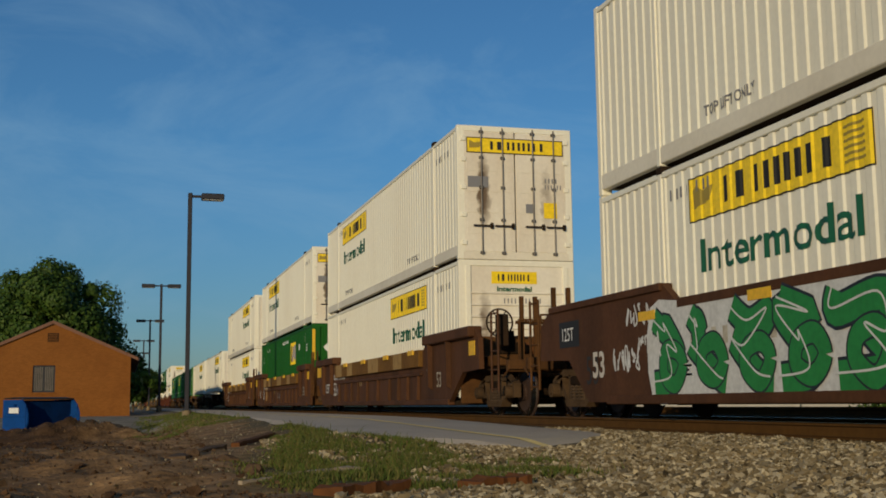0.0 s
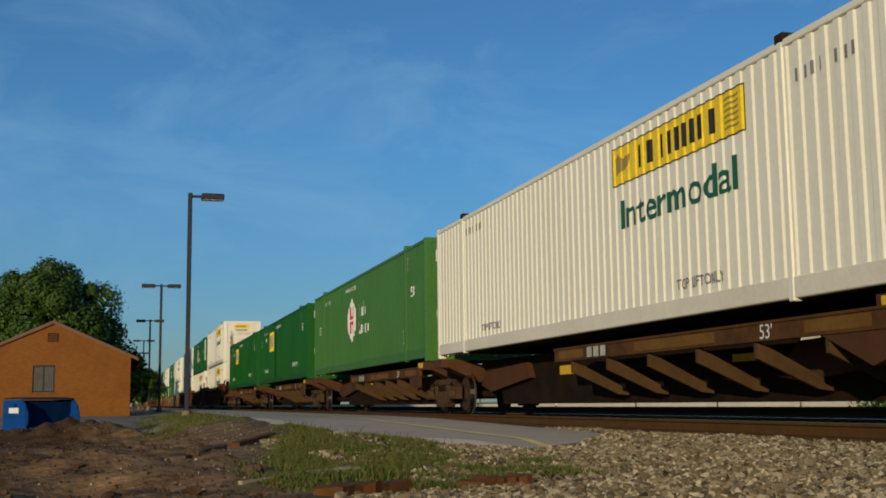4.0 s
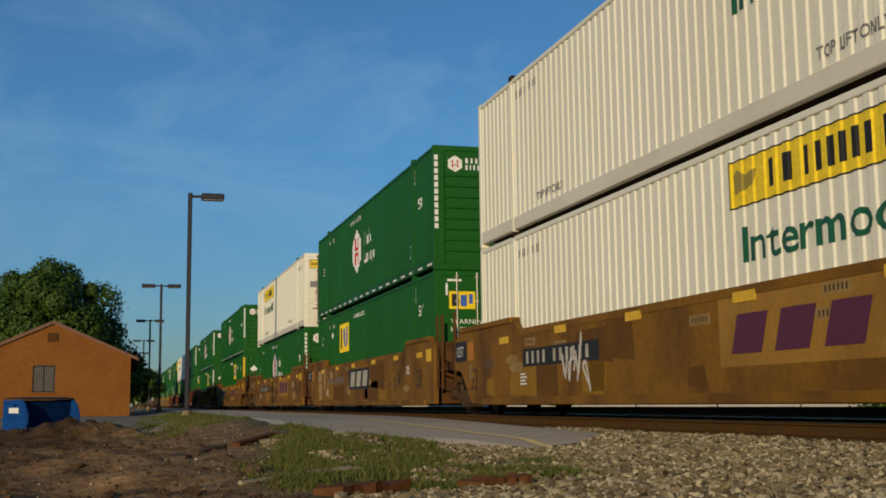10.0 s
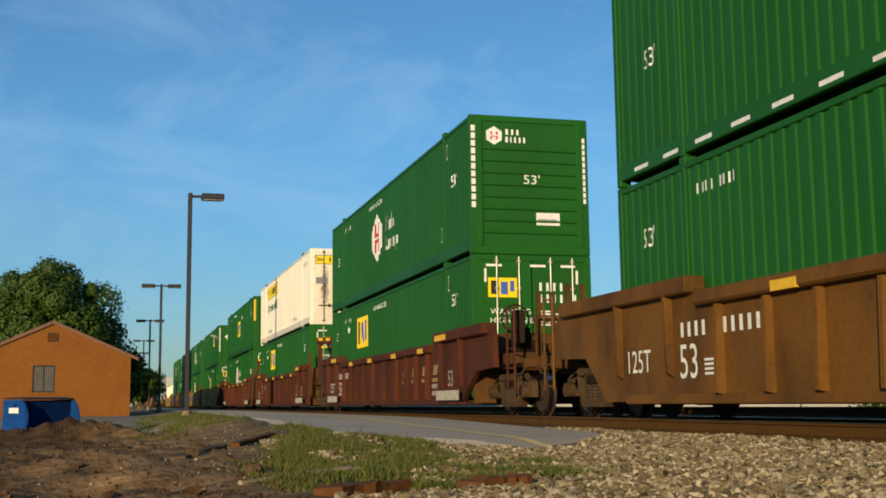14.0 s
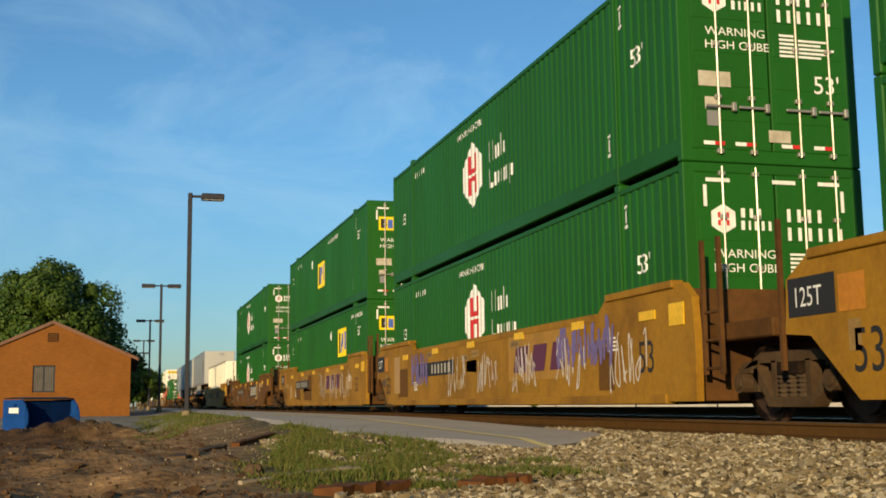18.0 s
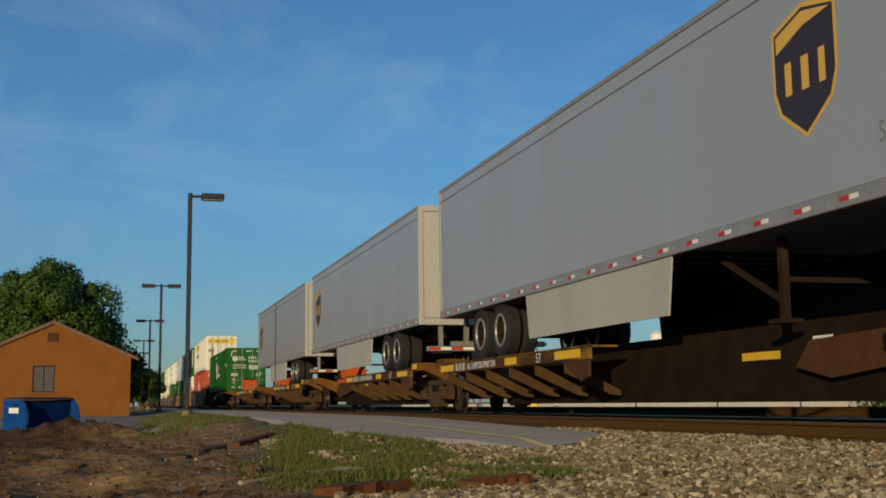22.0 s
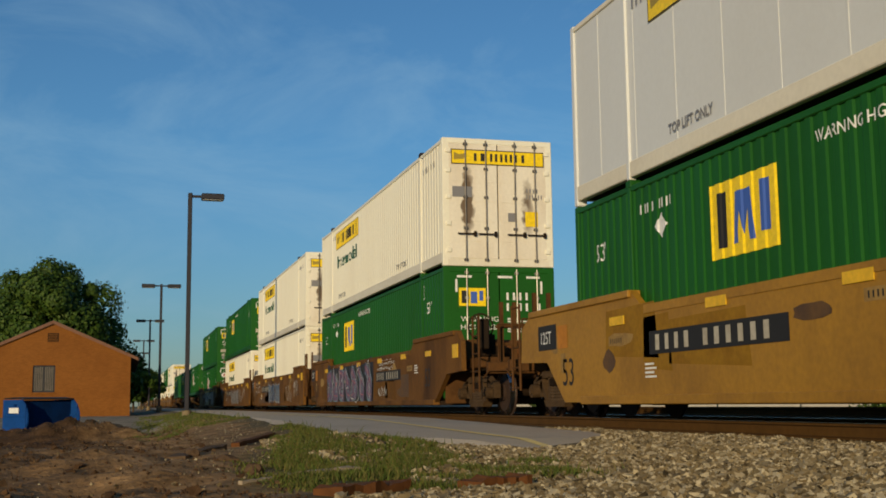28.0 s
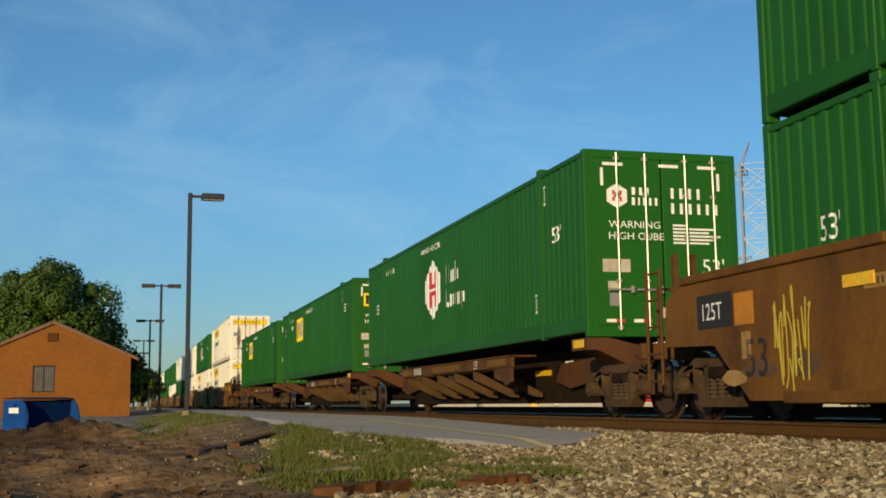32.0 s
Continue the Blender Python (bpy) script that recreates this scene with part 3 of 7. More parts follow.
for x0, x1 in ((WX0 + 0.07, (WX0 + WX1) / 2 - 0.04), ((WX0 + WX1) / 2 + 0.04, WX1 - 0.07)):
    bm = B()
    bx(bm, x0, x1, DY0 + 0.09, DY0 + 0.10, WZ0 + 0.07, WZ1 - 0.07)
    part("pane", bm, GLASS, win)
    bm = B()
    k = x0 + 0.02
    while k < x1 - 0.05:
        bx(bm, k, k + 0.07, DY0 + 0.070, DY0 + 0.074, WZ0 + 0.09, WZ1 - 0.09)
        k += 0.095
    part("blind", bm, BLIND, win)
bm = B()
bx(bm, WX0 - 0.08, WX1 + 0.08, DY0 - 0.06, DY0 + 0.10, WZ0 - 0.10, WZ0, 0.01)
part("window_sill", bm, BRICK, win)
bm = B()
bx(bm, RX - 0.30, RX + 0.30, DY0 - 0.02, DY0 - 0.002, 4.75, 5.25)
vent = part("gable_vent", bm, STEEL_DARK, depot)
for k in range(5):
    bm = B()
    bx(bm, RX - 0.26, RX + 0.26, DY0 - 0.05, DY0 - 0.02, 4.79 + k * 0.09, 4.82 + k * 0.09)
    part("louvre", bm, BRICK, vent)
# openings on the side towards the track
bm = B()
bx(bm, 0.396, 0.43, 76.0, 77.0, 0.42, 2.45)
part("side_door", bm, GLASS, depot)
bm = B()
bx(bm, 0.396, 0.43, 82.0, 83.4, 1.3, 2.5)
part("side_window", bm, GLASS, depot)

# kerb and lane in front of the depot
bm = B()
bx(bm, -14.0, 2.3, 62.0, 66.0, 0.20, 0.44, 0.02)
tagged(part("lane", bm, CONCRETE), "pale concrete lane in front of the brick building", "road", kind="structure")


# ---- parking-lot lamps ----
def lamp(h, arms):
    root = thing("street_lamp", "tall dark steel lamp post with flat box lantern" + ("s on both sides" if arms > 1 else " on one side"), "street lamp", "row of lamp posts")
    bm = B()
    rod(bm, (0, 0, -0.2), (0, 0, 0.50), 0.20, 16, 0.17)
    part("footing", bm, FOOTING, root)
    bm = B()
    bx(bm, -0.085, 0.085, -0.085, 0.085, 0.5, h, 0.02)
    bx(bm, -0.15, 0.15, -0.15, 0.15, 0.48, 0.53, 0.015)
    part("pole", bm, POLE, root)
    for s in ((1,) if arms == 1 else (-1, 1)):
        bm = B()
        bx(bm, min(0.08 * s, 0.46 * s), max(0.08 * s, 0.46 * s), -0.04, 0.04, h - 0.18, h - 0.08, 0.01)
        part("arm", bm, POLE, root)
        bm = B()
        a, b = sorted((0.44 * s, 1.34 * s))
        bx(bm, a, b, -0.25, 0.25, h - 0.26, h - 0.02, 0.03)
        head = part("lantern", bm, POLE, root)
        bm = B()
        bx(bm, a + 0.06, b - 0.06, -0.2, 0.2, h - 0.275, h - 0.26)
        part("diffuser", bm, plain("lamp_glass", (0.5, 0.5, 0.48), 0.2), head)
    return root


for k, (y, arms) in enumerate(((46.6, 1), (82.6, 2), (117.0, 2), (153.0, 2), (189.0, 2))):
    lx, base = 2.42, (0.32 if k == 0 else 0.50)
    ob = lamp(9.5 - base, arms)
    ob.matrix_basis = Matrix.Translation((lx, y, base))

# ---- dumpster ----
dump = thing("dumpster", "blue steel dumpster with black lids behind heaped earth", "dumpster")
DW, DD, DH = 1.95, 1.45, 1.16
bm = B()
bx(bm, 0.03, DW - 0.03, 0.42, DD, 0.10, DH - 0.02, 0.02)
prism(bm, [(0.04, 0.12), (0.46, 0.10), (0.46, 0.34), (0.12, 0.20)], "x", 0.03, DW - 0.03)
# the end plate's shadow is put into this darker hopper blue
body = part("body", bm, paint("grimy_blue_hopper", (0.002, 0.020, 0.085), 0.9, second=(0.003, 0.012, 0.040), amount=0.6, scale=2, bump=0.1, spec=0.05), dump, "blue hopper darkened for the shade inside it")
for x in (0.0, DW - 0.05):
    bm = B()
    prism(bm, [(0.10, 0.10), (DD, 0.10), (DD, DH), (0.30, DH), (0.08, 0.98), (-0.06, 0.70), (-0.06, 0.42)], "x", x, x + 0.05)
    plate_ob = part("end_plate", bm, DUMP_BLUE, dump)
    bm = B()
    bx(bm, x - 0.03, x, 0.10, DD - 0.05, 0.60, 0.68, 0.01)
    bx(bm, x - 0.03, x, 0.02, 0.08, 0.14, 1.02, 0.01)
    part("rib", bm, DUMP_BLUE, plate_ob)
for x in (0.04, DW / 2 + 0.01):
    bm = B()
    prism(bm, [(0.26, DH), (0.80, DH + 0.05), (DD, DH + 0.03), (DD, DH + 0.07), (0.80, DH + 0.09), (0.24, DH + 0.04)], "x", x, x + DW / 2 - 0.05)
    part("lid", bm, RUBBER, dump, "black plastic lid")
bm = B()
bx(bm, -0.045, -0.032, 0.42, 1.00, 0.72, 0.90)
part("sticker", bm, WHITE_MARK, dump)
bm = B()
rod(bm, (-0.12, 0.62, 0.98), (DW + 0.12, 0.62, 0.98), 0.035, 10)
part("lifting_bar", bm, DUMP_BLUE, dump)
for x in (0.15, DW - 0.15):
    for y in (0.2, 1.3):
        bm = B()
        rod(bm, (x - 0.03, y, 0.05), (x + 0.03, y, 0.05), 0.07, 10)
        part("caster", bm, RUBBER, dump)
dump.matrix_basis = Matrix.Translation((-3.02, 40.0, 0.10)) @ Matrix.Rotation(radians(35), 4, "Z")


# ---- trees ----
def tree(name, label, height, spread, leaves, seed, leaf=0.35, low=0.25):
    rnd = random.Random(seed)
    root = thing(name, label, "tree")
    bm = B()
    th = height * (low + 0.12)
    rod(bm, (0, 0, -0.4), (0, 0, th), height * 0.030, 10, height * 0.02)
    tips = []
    for k in range(9):
        an = k * 2.4 + rnd.uniform(-0.3, 0.3)
        r = spread * rnd.uniform(0.35, 0.75)
        tip = (r * math.cos(an), r * math.sin(an), height * rnd.uniform(0.45, 0.85))
        mid = (tip[0] * 0.4, tip[1] * 0.4, (th + tip[2]) * 0.48)
        rod(bm, (0, 0, th * rnd.uniform(0.6, 0.98)), mid, height * 0.013, 6, height * 0.009)
        rod(bm, mid, tip, height * 0.009, 6, height * 0.003)
        tips.append(tip)
    part("trunk", bm, BARK, root)
    lumps = []
    for k in range(84):
        u = 1 - 1.9 * (k + 0.5) / 84
        an = k * 2.39996
        rr = rnd.uniform(0.62, 0.90) if k % 4 else rnd.uniform(0.2, 0.6)
        q = math.sqrt(max(0, 1 - u * u))
        c = Vector((math.cos(an) * q * spread * rr, math.sin(an) * q * spread * rr, height * (0.5 + low * 0.5) + u * height * (0.5 - low * 0.5) * rr))
        lumps.append((c, spread * rnd.choice((0.13, 0.18, 0.24, 0.31)) * rnd.uniform(0.9, 1.1)))
    vs, fs = [], []
    for k in range(leaves):
        c, r = lumps[rnd.randrange(len(lumps))]
        d = Vector((rnd.gauss(0, 1), rnd.gauss(0, 1), rnd.gauss(0, 1))).normalized()
        p = c + d * r * (rnd.uniform(0.65, 1.05) + (0.25 * rnd.random() if rnd.random() > 0.8 else 0))
        t1 = d.cross(Vector((rnd.uniform(-1, 1), rnd.uniform(-1, 1), rnd.uniform(-1, 1)))).normalized()
        t2 = d.cross(t1) * 0.8 + d * rnd.uniform(-0.5, 0.5)
        s = leaf * rnd.uniform(0.6, 1.3)
        i = len(vs)
        vs += [p - t1 * s * 0.5, p - t2 * s * 0.35, p + t1 * s * 0.6, p + t2 * s * 0.35]
        fs.append((i, i + 1, i + 2, i + 3))
    m2 = bpy.data.meshes.new("crown")
    m2.from_pydata(vs, [], fs)
    m2.materials.append(LEAF)
    new("crown", m2).parent = root
    return root


t1 = tree("tree", "large broad dark green tree behind the brick building", 14.0, 6.4, 90000, 8, 0.36, 0.08)
t1.matrix_basis = Matrix.Translation((-7.0, 112.0, 0.2))
t2 = tree("tree", "dark green tree in the shade of the depot", 7.5, 3.0, 5000, 5, 0.4)
t2.matrix_basis = Matrix.Translation((-0.6, 128.0, 0.3))
for k, (x, y, h, s) in enumerate(((76, 190, 8.5, 6.5), (92, 205, 9.0, 6.0), (100, 200, 6.0, 6.5), (114, 196, 5.5, 6.0), (62, 230, 6.5, 6.0), (0.0, 260, 9, 5), (5, 300, 10, 6), (-3, 230, 8, 4), (1.0, 118, 4.6, 2.2), (2.2, 150, 5.5, 2.6), (-0.2, 104, 4.2, 1.6))):
    ob = tree("tree", "far round green tree beyond the tracks" if x > 20 else "far dark green tree beside the tracks", h, s, 3500, 20 + k, 0.7)
    ob.matrix_basis = Matrix.Translation((x, y, 0.2))


# ---- power line ----
def lattice_tower():
    root = thing("transmission_tower", "pale galvanised lattice transmission tower with two crossarm levels", "pylon")
    H = 44.0

    def half(z):
        return 2.35 - 0.15 * min(z / 34.0, 1.0)
    levels = [0, 4, 8, 12, 15.5, 19, 22.5, 26, 29.5, 33]
    for sx in (-1, 1):
        for sy in (-1, 1):
            bm = B()
            beam(bm, (sx * half(0), sy * half(0), -0.5), (sx * half(33), sy * half(33), 33), 0.20)
            part("leg", bm, GALV, root)
    for a, b in zip(levels, levels[1:]):
        bm = B()
        ha, hb = half(a), half(b)
        for s in (-1, 1):
            beam(bm, (-ha, s * ha, a), (hb, s * hb, b), 0.075)
            beam(bm, (ha, s * ha, a), (-hb, s * hb, b), 0.075)
            beam(bm, (s * ha, -ha, a), (s * hb, hb, b), 0.075)
            beam(bm, (s * ha, ha, a), (s * hb, -hb, b), 0.075)
            beam(bm, (-hb, s * hb, b), (hb, s * hb, b), 0.075)
            beam(bm, (s * hb, -hb, b), (s * hb, hb, b), 0.075)
        part("bracing", bm, GALV, root)
    bm = B()
    for s in (-1, 1):
        beam(bm, (-2.2, s * 2.2, 33), (-0.9, 0, 36.5), 0.12)
        beam(bm, (2.2, s * 2.2, 33), (0.9, 0, 38.0), 0.12)
    part("peak", bm, GALV, root)
    for z, w in ((32.2, 8.0), (20.2, 7.4), (17.2, 5.6)):
        arm = None
        for e in (-1, 1):
            bm = B()
            for s in (-1, 1):
                beam(bm, (e * w, 0, z), (e * 1.4, s * 2.2, z), 0.15)
                beam(bm, (e * w, 0, z), (e * 1.4, s * 2.2, z - 1.6), 0.09)
            beam(bm, (e * 1.4, -2.2, z), (e * 1.4, 2.2, z), 0.12)
            for k in range(5):
                x = 1.8 + k * (w - 2.2) / 5
                beam(bm, (e * x, -1.7 * (1 - k / 5.5), z), (e * x, 1.7 * (1 - k / 5.5), z), 0.08)
                beam(bm, (e * x, 0.0, z), (e * (x + 0.3), 0.0, z - 1.3 * (1 - k / 5.0)), 0.06)
            arm = part("crossarm", bm, GALV, root)
        for x in ((-w, -w * 0.62, -w * 0.25, w * 0.62, w) if z > 30 else (-w, w * 0.7)):
            bm = B()
            up = 1 if z > 30 else -1
            rod(bm, (x, 0, z), (x, 0, z + up * 0.35), 0.10, 6)
            for j in range(3):
                rod(bm, (x, 0, z + up * (0.35 + 0.2 * j)), (x, 0, z + up * (0.45 + 0.2 * j)), 0.34 - 0.05 * j, 8)
            part("insulator", bm, NAVY_GLASS, arm)
    return root


NAVY_GLASS = plain("dark_insulator", (0.02, 0.03, 0.05), 0.3)
tw = lattice_tower()
tw.matrix_basis = Matrix.Translation((84.4, 139.5, 0.2)) @ Matrix.Rotation(radians(-32), 4, "Z")


def utility_pole(h, arm):
    root = thing("utility_pole", "grey-brown wooden utility pole with a crossarm", "utility pole", "poles beyond the track")
    bm = B()
    rod(bm, (0, 0, -1), (0, 0, h), 0.20, 10, 0.13)
    part("pole", bm, WOOD_POLE, root)
    bm = B()
    bx(bm, -arm / 2, arm / 2, -0.09, 0.09, h - 0.45, h - 0.25, 0.01)
    beam(bm, (-arm * 0.35, 0, h - 0.45), (0, 0, h - 1.3), 0.06)
    beam(bm, (arm * 0.35, 0, h - 0.45), (0, 0, h - 1.3), 0.06)
    part("crossarm", bm, WOOD_POLE, root)
    for k in range(4):
        x = -arm * 0.45 + k * arm * 0.3
        bm = B()
        rod(bm, (x, 0, h - 0.25), (x, 0, h - 0.02), 0.05, 6)
        part("insulator", bm, GALV, root)
    return root

# ---- the train ----
R = 0.741          # height of the rail heads
NEAR = 6.745       # the plane of the container sides that face the camera
LEN, WID, HGT = 16.15, 2.59, 2.90
SPEED = 23.373     # metres a second, towards the camera
TRAIN = []
PITCH_C, DEPTH_C = 0.238, 0.019


def corr(y):
    """How far the corrugated side lies behind its outer plane at y."""
    u = (y / PITCH_C) % 1.0
    if u < 0.40:
        return 0.0
    if u < 0.52:
        return DEPTH_C * (u - 0.40) / 0.12
    if u < 0.88:
        return DEPTH_C
    return DEPTH_C * (1.0 - u) / 0.12


def breaks(y0, y1):
    out, k = [], math.floor(y0 / PITCH_C) - 1
    while k * PITCH_C < y1 + PITCH_C:
        out += [(k + f) * PITCH_C for f in (0.0, 0.40, 0.52, 0.88)]
        k += 1
    return [y for y in out if y0 + 1e-4 < y < y1 - 1e-4]


def side_mark(bm_uv, y_left, z0, name, mat, parent, wavy=True, base=0.0, lift=0.005, label=""):
    """Lays a flat mark (u to the right, v up) on the side that faces -x, following its corrugation. y_left: where u = 0 lies."""
    pieces = len(bm_uv.faces) if "letter" not in name else 1
    for v in bm_uv.verts:
        v.co = Vector((0.0, y_left - v.co.x, z0 + v.co.y))
    if wavy:
        ys = [v.co.y for v in bm_uv.verts]
        for y in breaks(min(ys), max(ys)):
            geom = bm_uv.verts[:] + bm_uv.edges[:] + bm_uv.faces[:]
            bmesh.ops.bisect_plane(bm_uv, geom=geom, plane_co=(0, y, 0), plane_no=(0, 1, 0), dist=1e-5)
        for v in bm_uv.verts:
            v.co.x = base + corr(v.co.y) - lift
    else:
        for v in bm_uv.verts:
            v.co.x = base - lift
    ob = part(name, bm_uv, mat, parent, label)
    if pieces > 1:
        tagged(ob, kind="stuff")
    return ob


def quads(rects):
    """A bmesh of flat rectangles (u0, v0, u1, v1)."""
    bm = B()
    for u0, v0, u1, v1 in rects:
        bm.faces.new([bm.verts.new((u, v, 0)) for u, v in ((u0, v0), (u1, v0), (u1, v1), (u0, v1))])
    return bm


def poly(pts):
    bm = B()
    bm.faces.new([bm.verts.new((u, v, 0)) for u, v in pts])
    return bm


def bars(widths, height, gap, v0=0.0, u0=0.0):
    """Upright blocks in a row; a width under nought leaves a space."""
    out, u = [], u0
    for w in widths:
        if w > 0:
            out.append((u, v0, u + w, v0 + height))
        u += abs(w) + gap
    return out


def blocks(widths, height, gap, stroke, v0=0.0, u0=0.0):
    """Plain upright bars in a row, each as inky as a character."""
    out = []
    for a, b, c, d in bars(widths, height, gap, v0, u0):
        e = min(0.48 * (c - a), stroke * 1.6)
        out.append((a + e / 2, b, c - e / 2, d))
    return out


def STEMS(u, v, k, h):
    """Upright bars as inky as a short bold word, from u to about u + 2.3 k."""
    return [(u + k * a, v, u + k * (a + w), v + h) for a, w in ((0.06, 0.11), (0.34, 0.17), (0.74, 0.10), (0.95, 0.10), (1.17, 0.10), (1.37, 0.10), (1.58, 0.10), (1.79, 0.10), (2.08, 0.12))]


def end_mark(bm_uv, x0, z0, name, mat, parent, y=-0.05, label=""):
    """Lays a flat mark on the end that faces -y: u runs along +x."""
    for v in bm_uv.verts:
        v.co = Vector((x0 + v.co.x, y, z0 + v.co.y))
    pieces = len(bm_uv.faces) if "letter" not in name else 1
    ob = part(name, bm_uv, mat, parent, label)
    if pieces > 1:
        tagged(ob, kind="stuff")
    return ob


def container(brand, end, lite=False, spot=""):
    """A 53 foot container; y runs from the end nearest the camera (0), x from the near side, z from the floor."""
    style = {
        "jb": (WHITE, WHITE_RAIL, "cream-white corrugated container with yellow logo panel"),
        "jbs": (SMOOTH_WHITE, WHITE_RAIL, "grey-white smooth-sided container with yellow logo panel"),
        "hub": (GREEN, GREEN, "dark green corrugated container with white hexagon emblem"),
        "hubl": (GREEN_LIGHT, GREEN_LIGHT, "faded light green corrugated container with white hexagon emblem"),
        "emp": (GREEN, GREEN, "dark green corrugated container with yellow square emblem"),
        "red": (RED_BOX, RED_BOX, "orange-red corrugated container with white emblem"),
        "ribbed": (WHITE, WHITE_RAIL, "dirty white container with upright side ribs"),
    }[brand]
    mat, rail, label = style
    high = 2.92 if brand == "ribbed" else HGT
    root = thing("shipping_container", label + (", doors forward" if end == "door" else ", closed end forward"), "container", "containers on the train")
    wavy = brand not in ("jbs", "ribbed")
    zb, zt = 0.30, high - 0.10
    # side sheets
    for side in (0, 1):
        bm = B()
        ys = [0.10] + breaks(0.10, LEN - 0.10) + [LEN - 0.10] if wavy else [0.10, LEN - 0.10]
        rows = []
        for y in ys:
            x = (corr(y) if wavy else 0.012) + 0.012
            x = x if side == 0 else WID - x
            rows.append((bm.verts.new((x, y, zb)), bm.verts.new((x, y, zt))))
        for a, b in zip(rows, rows[1:]):
            bm.faces.new((a[0], b[0], b[1], a[1]))
        part("side_panel", bm, mat, root)
    if not wavy:
        step = 0.62 if brand == "ribbed" else 1.22
        rib = None
        y = 0.5
        while y < LEN - 0.3:
            if rib is None:
                bm = B()
                if brand == "ribbed":
                    bx(bm, 0.006, 0.026, -0.025, 0.025, zb, zt)
                else:
                    bx(bm, 0.0185, 0.026, -0.02, 0.02, zb, zt)
                rib = part("rib", bm, mat, root)
                rib.location = (0, y, 0)
            else:
                clone(rib, root, (0, y, 0))
            y += step
    # rails, posts, corner castings
    bm = B()
    bx(bm, 0, 0.11, 0.05, LEN - 0.05, 0.080, zb + 0.01, 0.012)
    rl = part("bottom_rail", bm, rail, root)
    clone(rl, root, (WID - 0.11, 0, 0))
    bm = B()
    bx(bm, -0.004, 0.09, 0.05, LEN - 0.05, zt - 0.01, high - 0.025, 0.012)
    tr = part("top_rail", bm, mat if brand == "ribbed" or wavy else rail, root)
    clone(tr, root, (WID - 0.086, 0, 0))
    if brand == "ribbed":
        bm = B()
        bx(bm, -0.010, 0.06, 0.0, LEN, high - 0.025, high + 0.012)
        part("roof_edge", bm, STEEL_DARK, root)
    bm = B()
    bx(bm, -0.006, 0.16, 0.0, 0.13, 0.0, high, 0.015)
    cp = part("corner_post", bm, mat, root)
    for x, y in ((WID - 0.154, 0), (0, LEN - 0.13), (WID - 0.154, LEN - 0.13)):
        clone(cp, root, (x, y, 0))
    bm = B()
    bx(bm, -0.010, 0.10, -0.05, 0.05, 0.05, high - 0.02, 0.01)
    lp = part("lifting_post", bm, mat, root)
    lp.location = (0, 2.0, 0)
    for x, y in ((0, LEN - 2.0),):
        clone(lp, root, (x, y, 0))
    bm = B()
    bx(bm, -0.014, 0.16, -0.085, 0.085, high - 0.06, high + 0.055, 0.015)
    ft = part("lifting_casting", bm, STEEL_DARK if brand[0] == "j" else mat, root)
    ft.location = (0, 2.0, 0)
    if not lite:
        clone(ft, root, (0, LEN - 2.0, 0))
    bm = B()
    bx(bm, 0.05, WID - 0.05, 0.05, LEN - 0.05, 0.12, 0.22)
    part("floor", bm, STEEL_DARK, root)
    bm = B()
    bx(bm, 0.06, WID - 0.06, 0.06, LEN - 0.06, high - 0.06, high - 0.02)
    part("roof", bm, mat, root)
    bm = B()
    bx(bm, 0.1, WID - 0.1, LEN - 0.06, LEN - 0.02, 0.1, high - 0.05)
    part("end_wall", bm, mat, root)
    bm = B()
    bx(bm, 0.1, WID - 0.1, -0.002, 0.10, 0.0, 0.17, 0.012)
    part("end_sill", bm, rail, root)
    bm = B()
    bx(bm, 0.1, WID - 0.1, -0.002, 0.10, high - 0.13, high, 0.012)
    part("end_header", bm, mat, root)
    # the end that faces the camera
    if end == "door" and not lite:
        for k, x0 in enumerate((0.14, WID / 2 + 0.012)):
            bm = B()
            bx(bm, x0, x0 + WID / 2 - 0.155, 0.0, 0.05, 0.17, high - 0.13, 0.01)
            for z in (0.55, 1.0, 1.45, 1.9):
                bx(bm, x0 + 0.06, x0 + WID / 2 - 0.215, -0.006, 0.001, z, z + 0.26, 0.003)
            leaf = part("door_leaf", bm, WHITE_END if brand == "jb" else mat, root)
            for x in (x0 + 0.38, x0 + 0.86):
                bm = B()
                rod(bm, (x, -0.045, 0.10), (x, -0.045, high - 0.05), 0.015, 6)
                for z in (0.14, 0.85, 1.55, 2.2, high - 0.14):
                    bx(bm, x - 0.045, x + 0.045, -0.055, 0.0, z - 0.03, z + 0.03, 0.008)
                part("lock_rod", bm, ROD if brand[0] != "j" else ROD_DARK, leaf)
            bm = B()
            for x in (x0 + 0.38, x0 + 0.86):
                bx(bm, x - 0.20, x + 0.24, -0.075, -0.055, 0.70, 0.735, 0.006)
                bx(bm, x + 0.18, x + 0.24, -0.085, -0.02, 0.66, 0.78, 0.01)
            part("door_handle", bm, ROD if brand != "jb" else STEEL_DARK, leaf)
            hx = x0 - 0.02 if k == 0 else x0 + WID / 2 - 0.155
            for z in (0.35, 0.95, 1.55, 2.15, 2.6):
                if z < high - 0.2 and brand[0] == "j":
                    bm = B()
                    bx(bm, hx - 0.05, hx + 0.07, -0.03, 0.03, z - 0.05, z + 0.05, 0.012)
                    part("hinge", bm, mat, leaf)
    elif end == "v":
        bm = B()
        xs, x, i = [], 0.14, 0
        while x < WID - 0.14:
            xs += [(x, 0.0), (x + 0.16, 0.0), (x + 0.20, 0.05), (x + 0.27, 0.05)]
            x += 0.31
        xs = [p for p in xs if p[0] < WID - 0.14] + [(WID - 0.14, 0.0)]
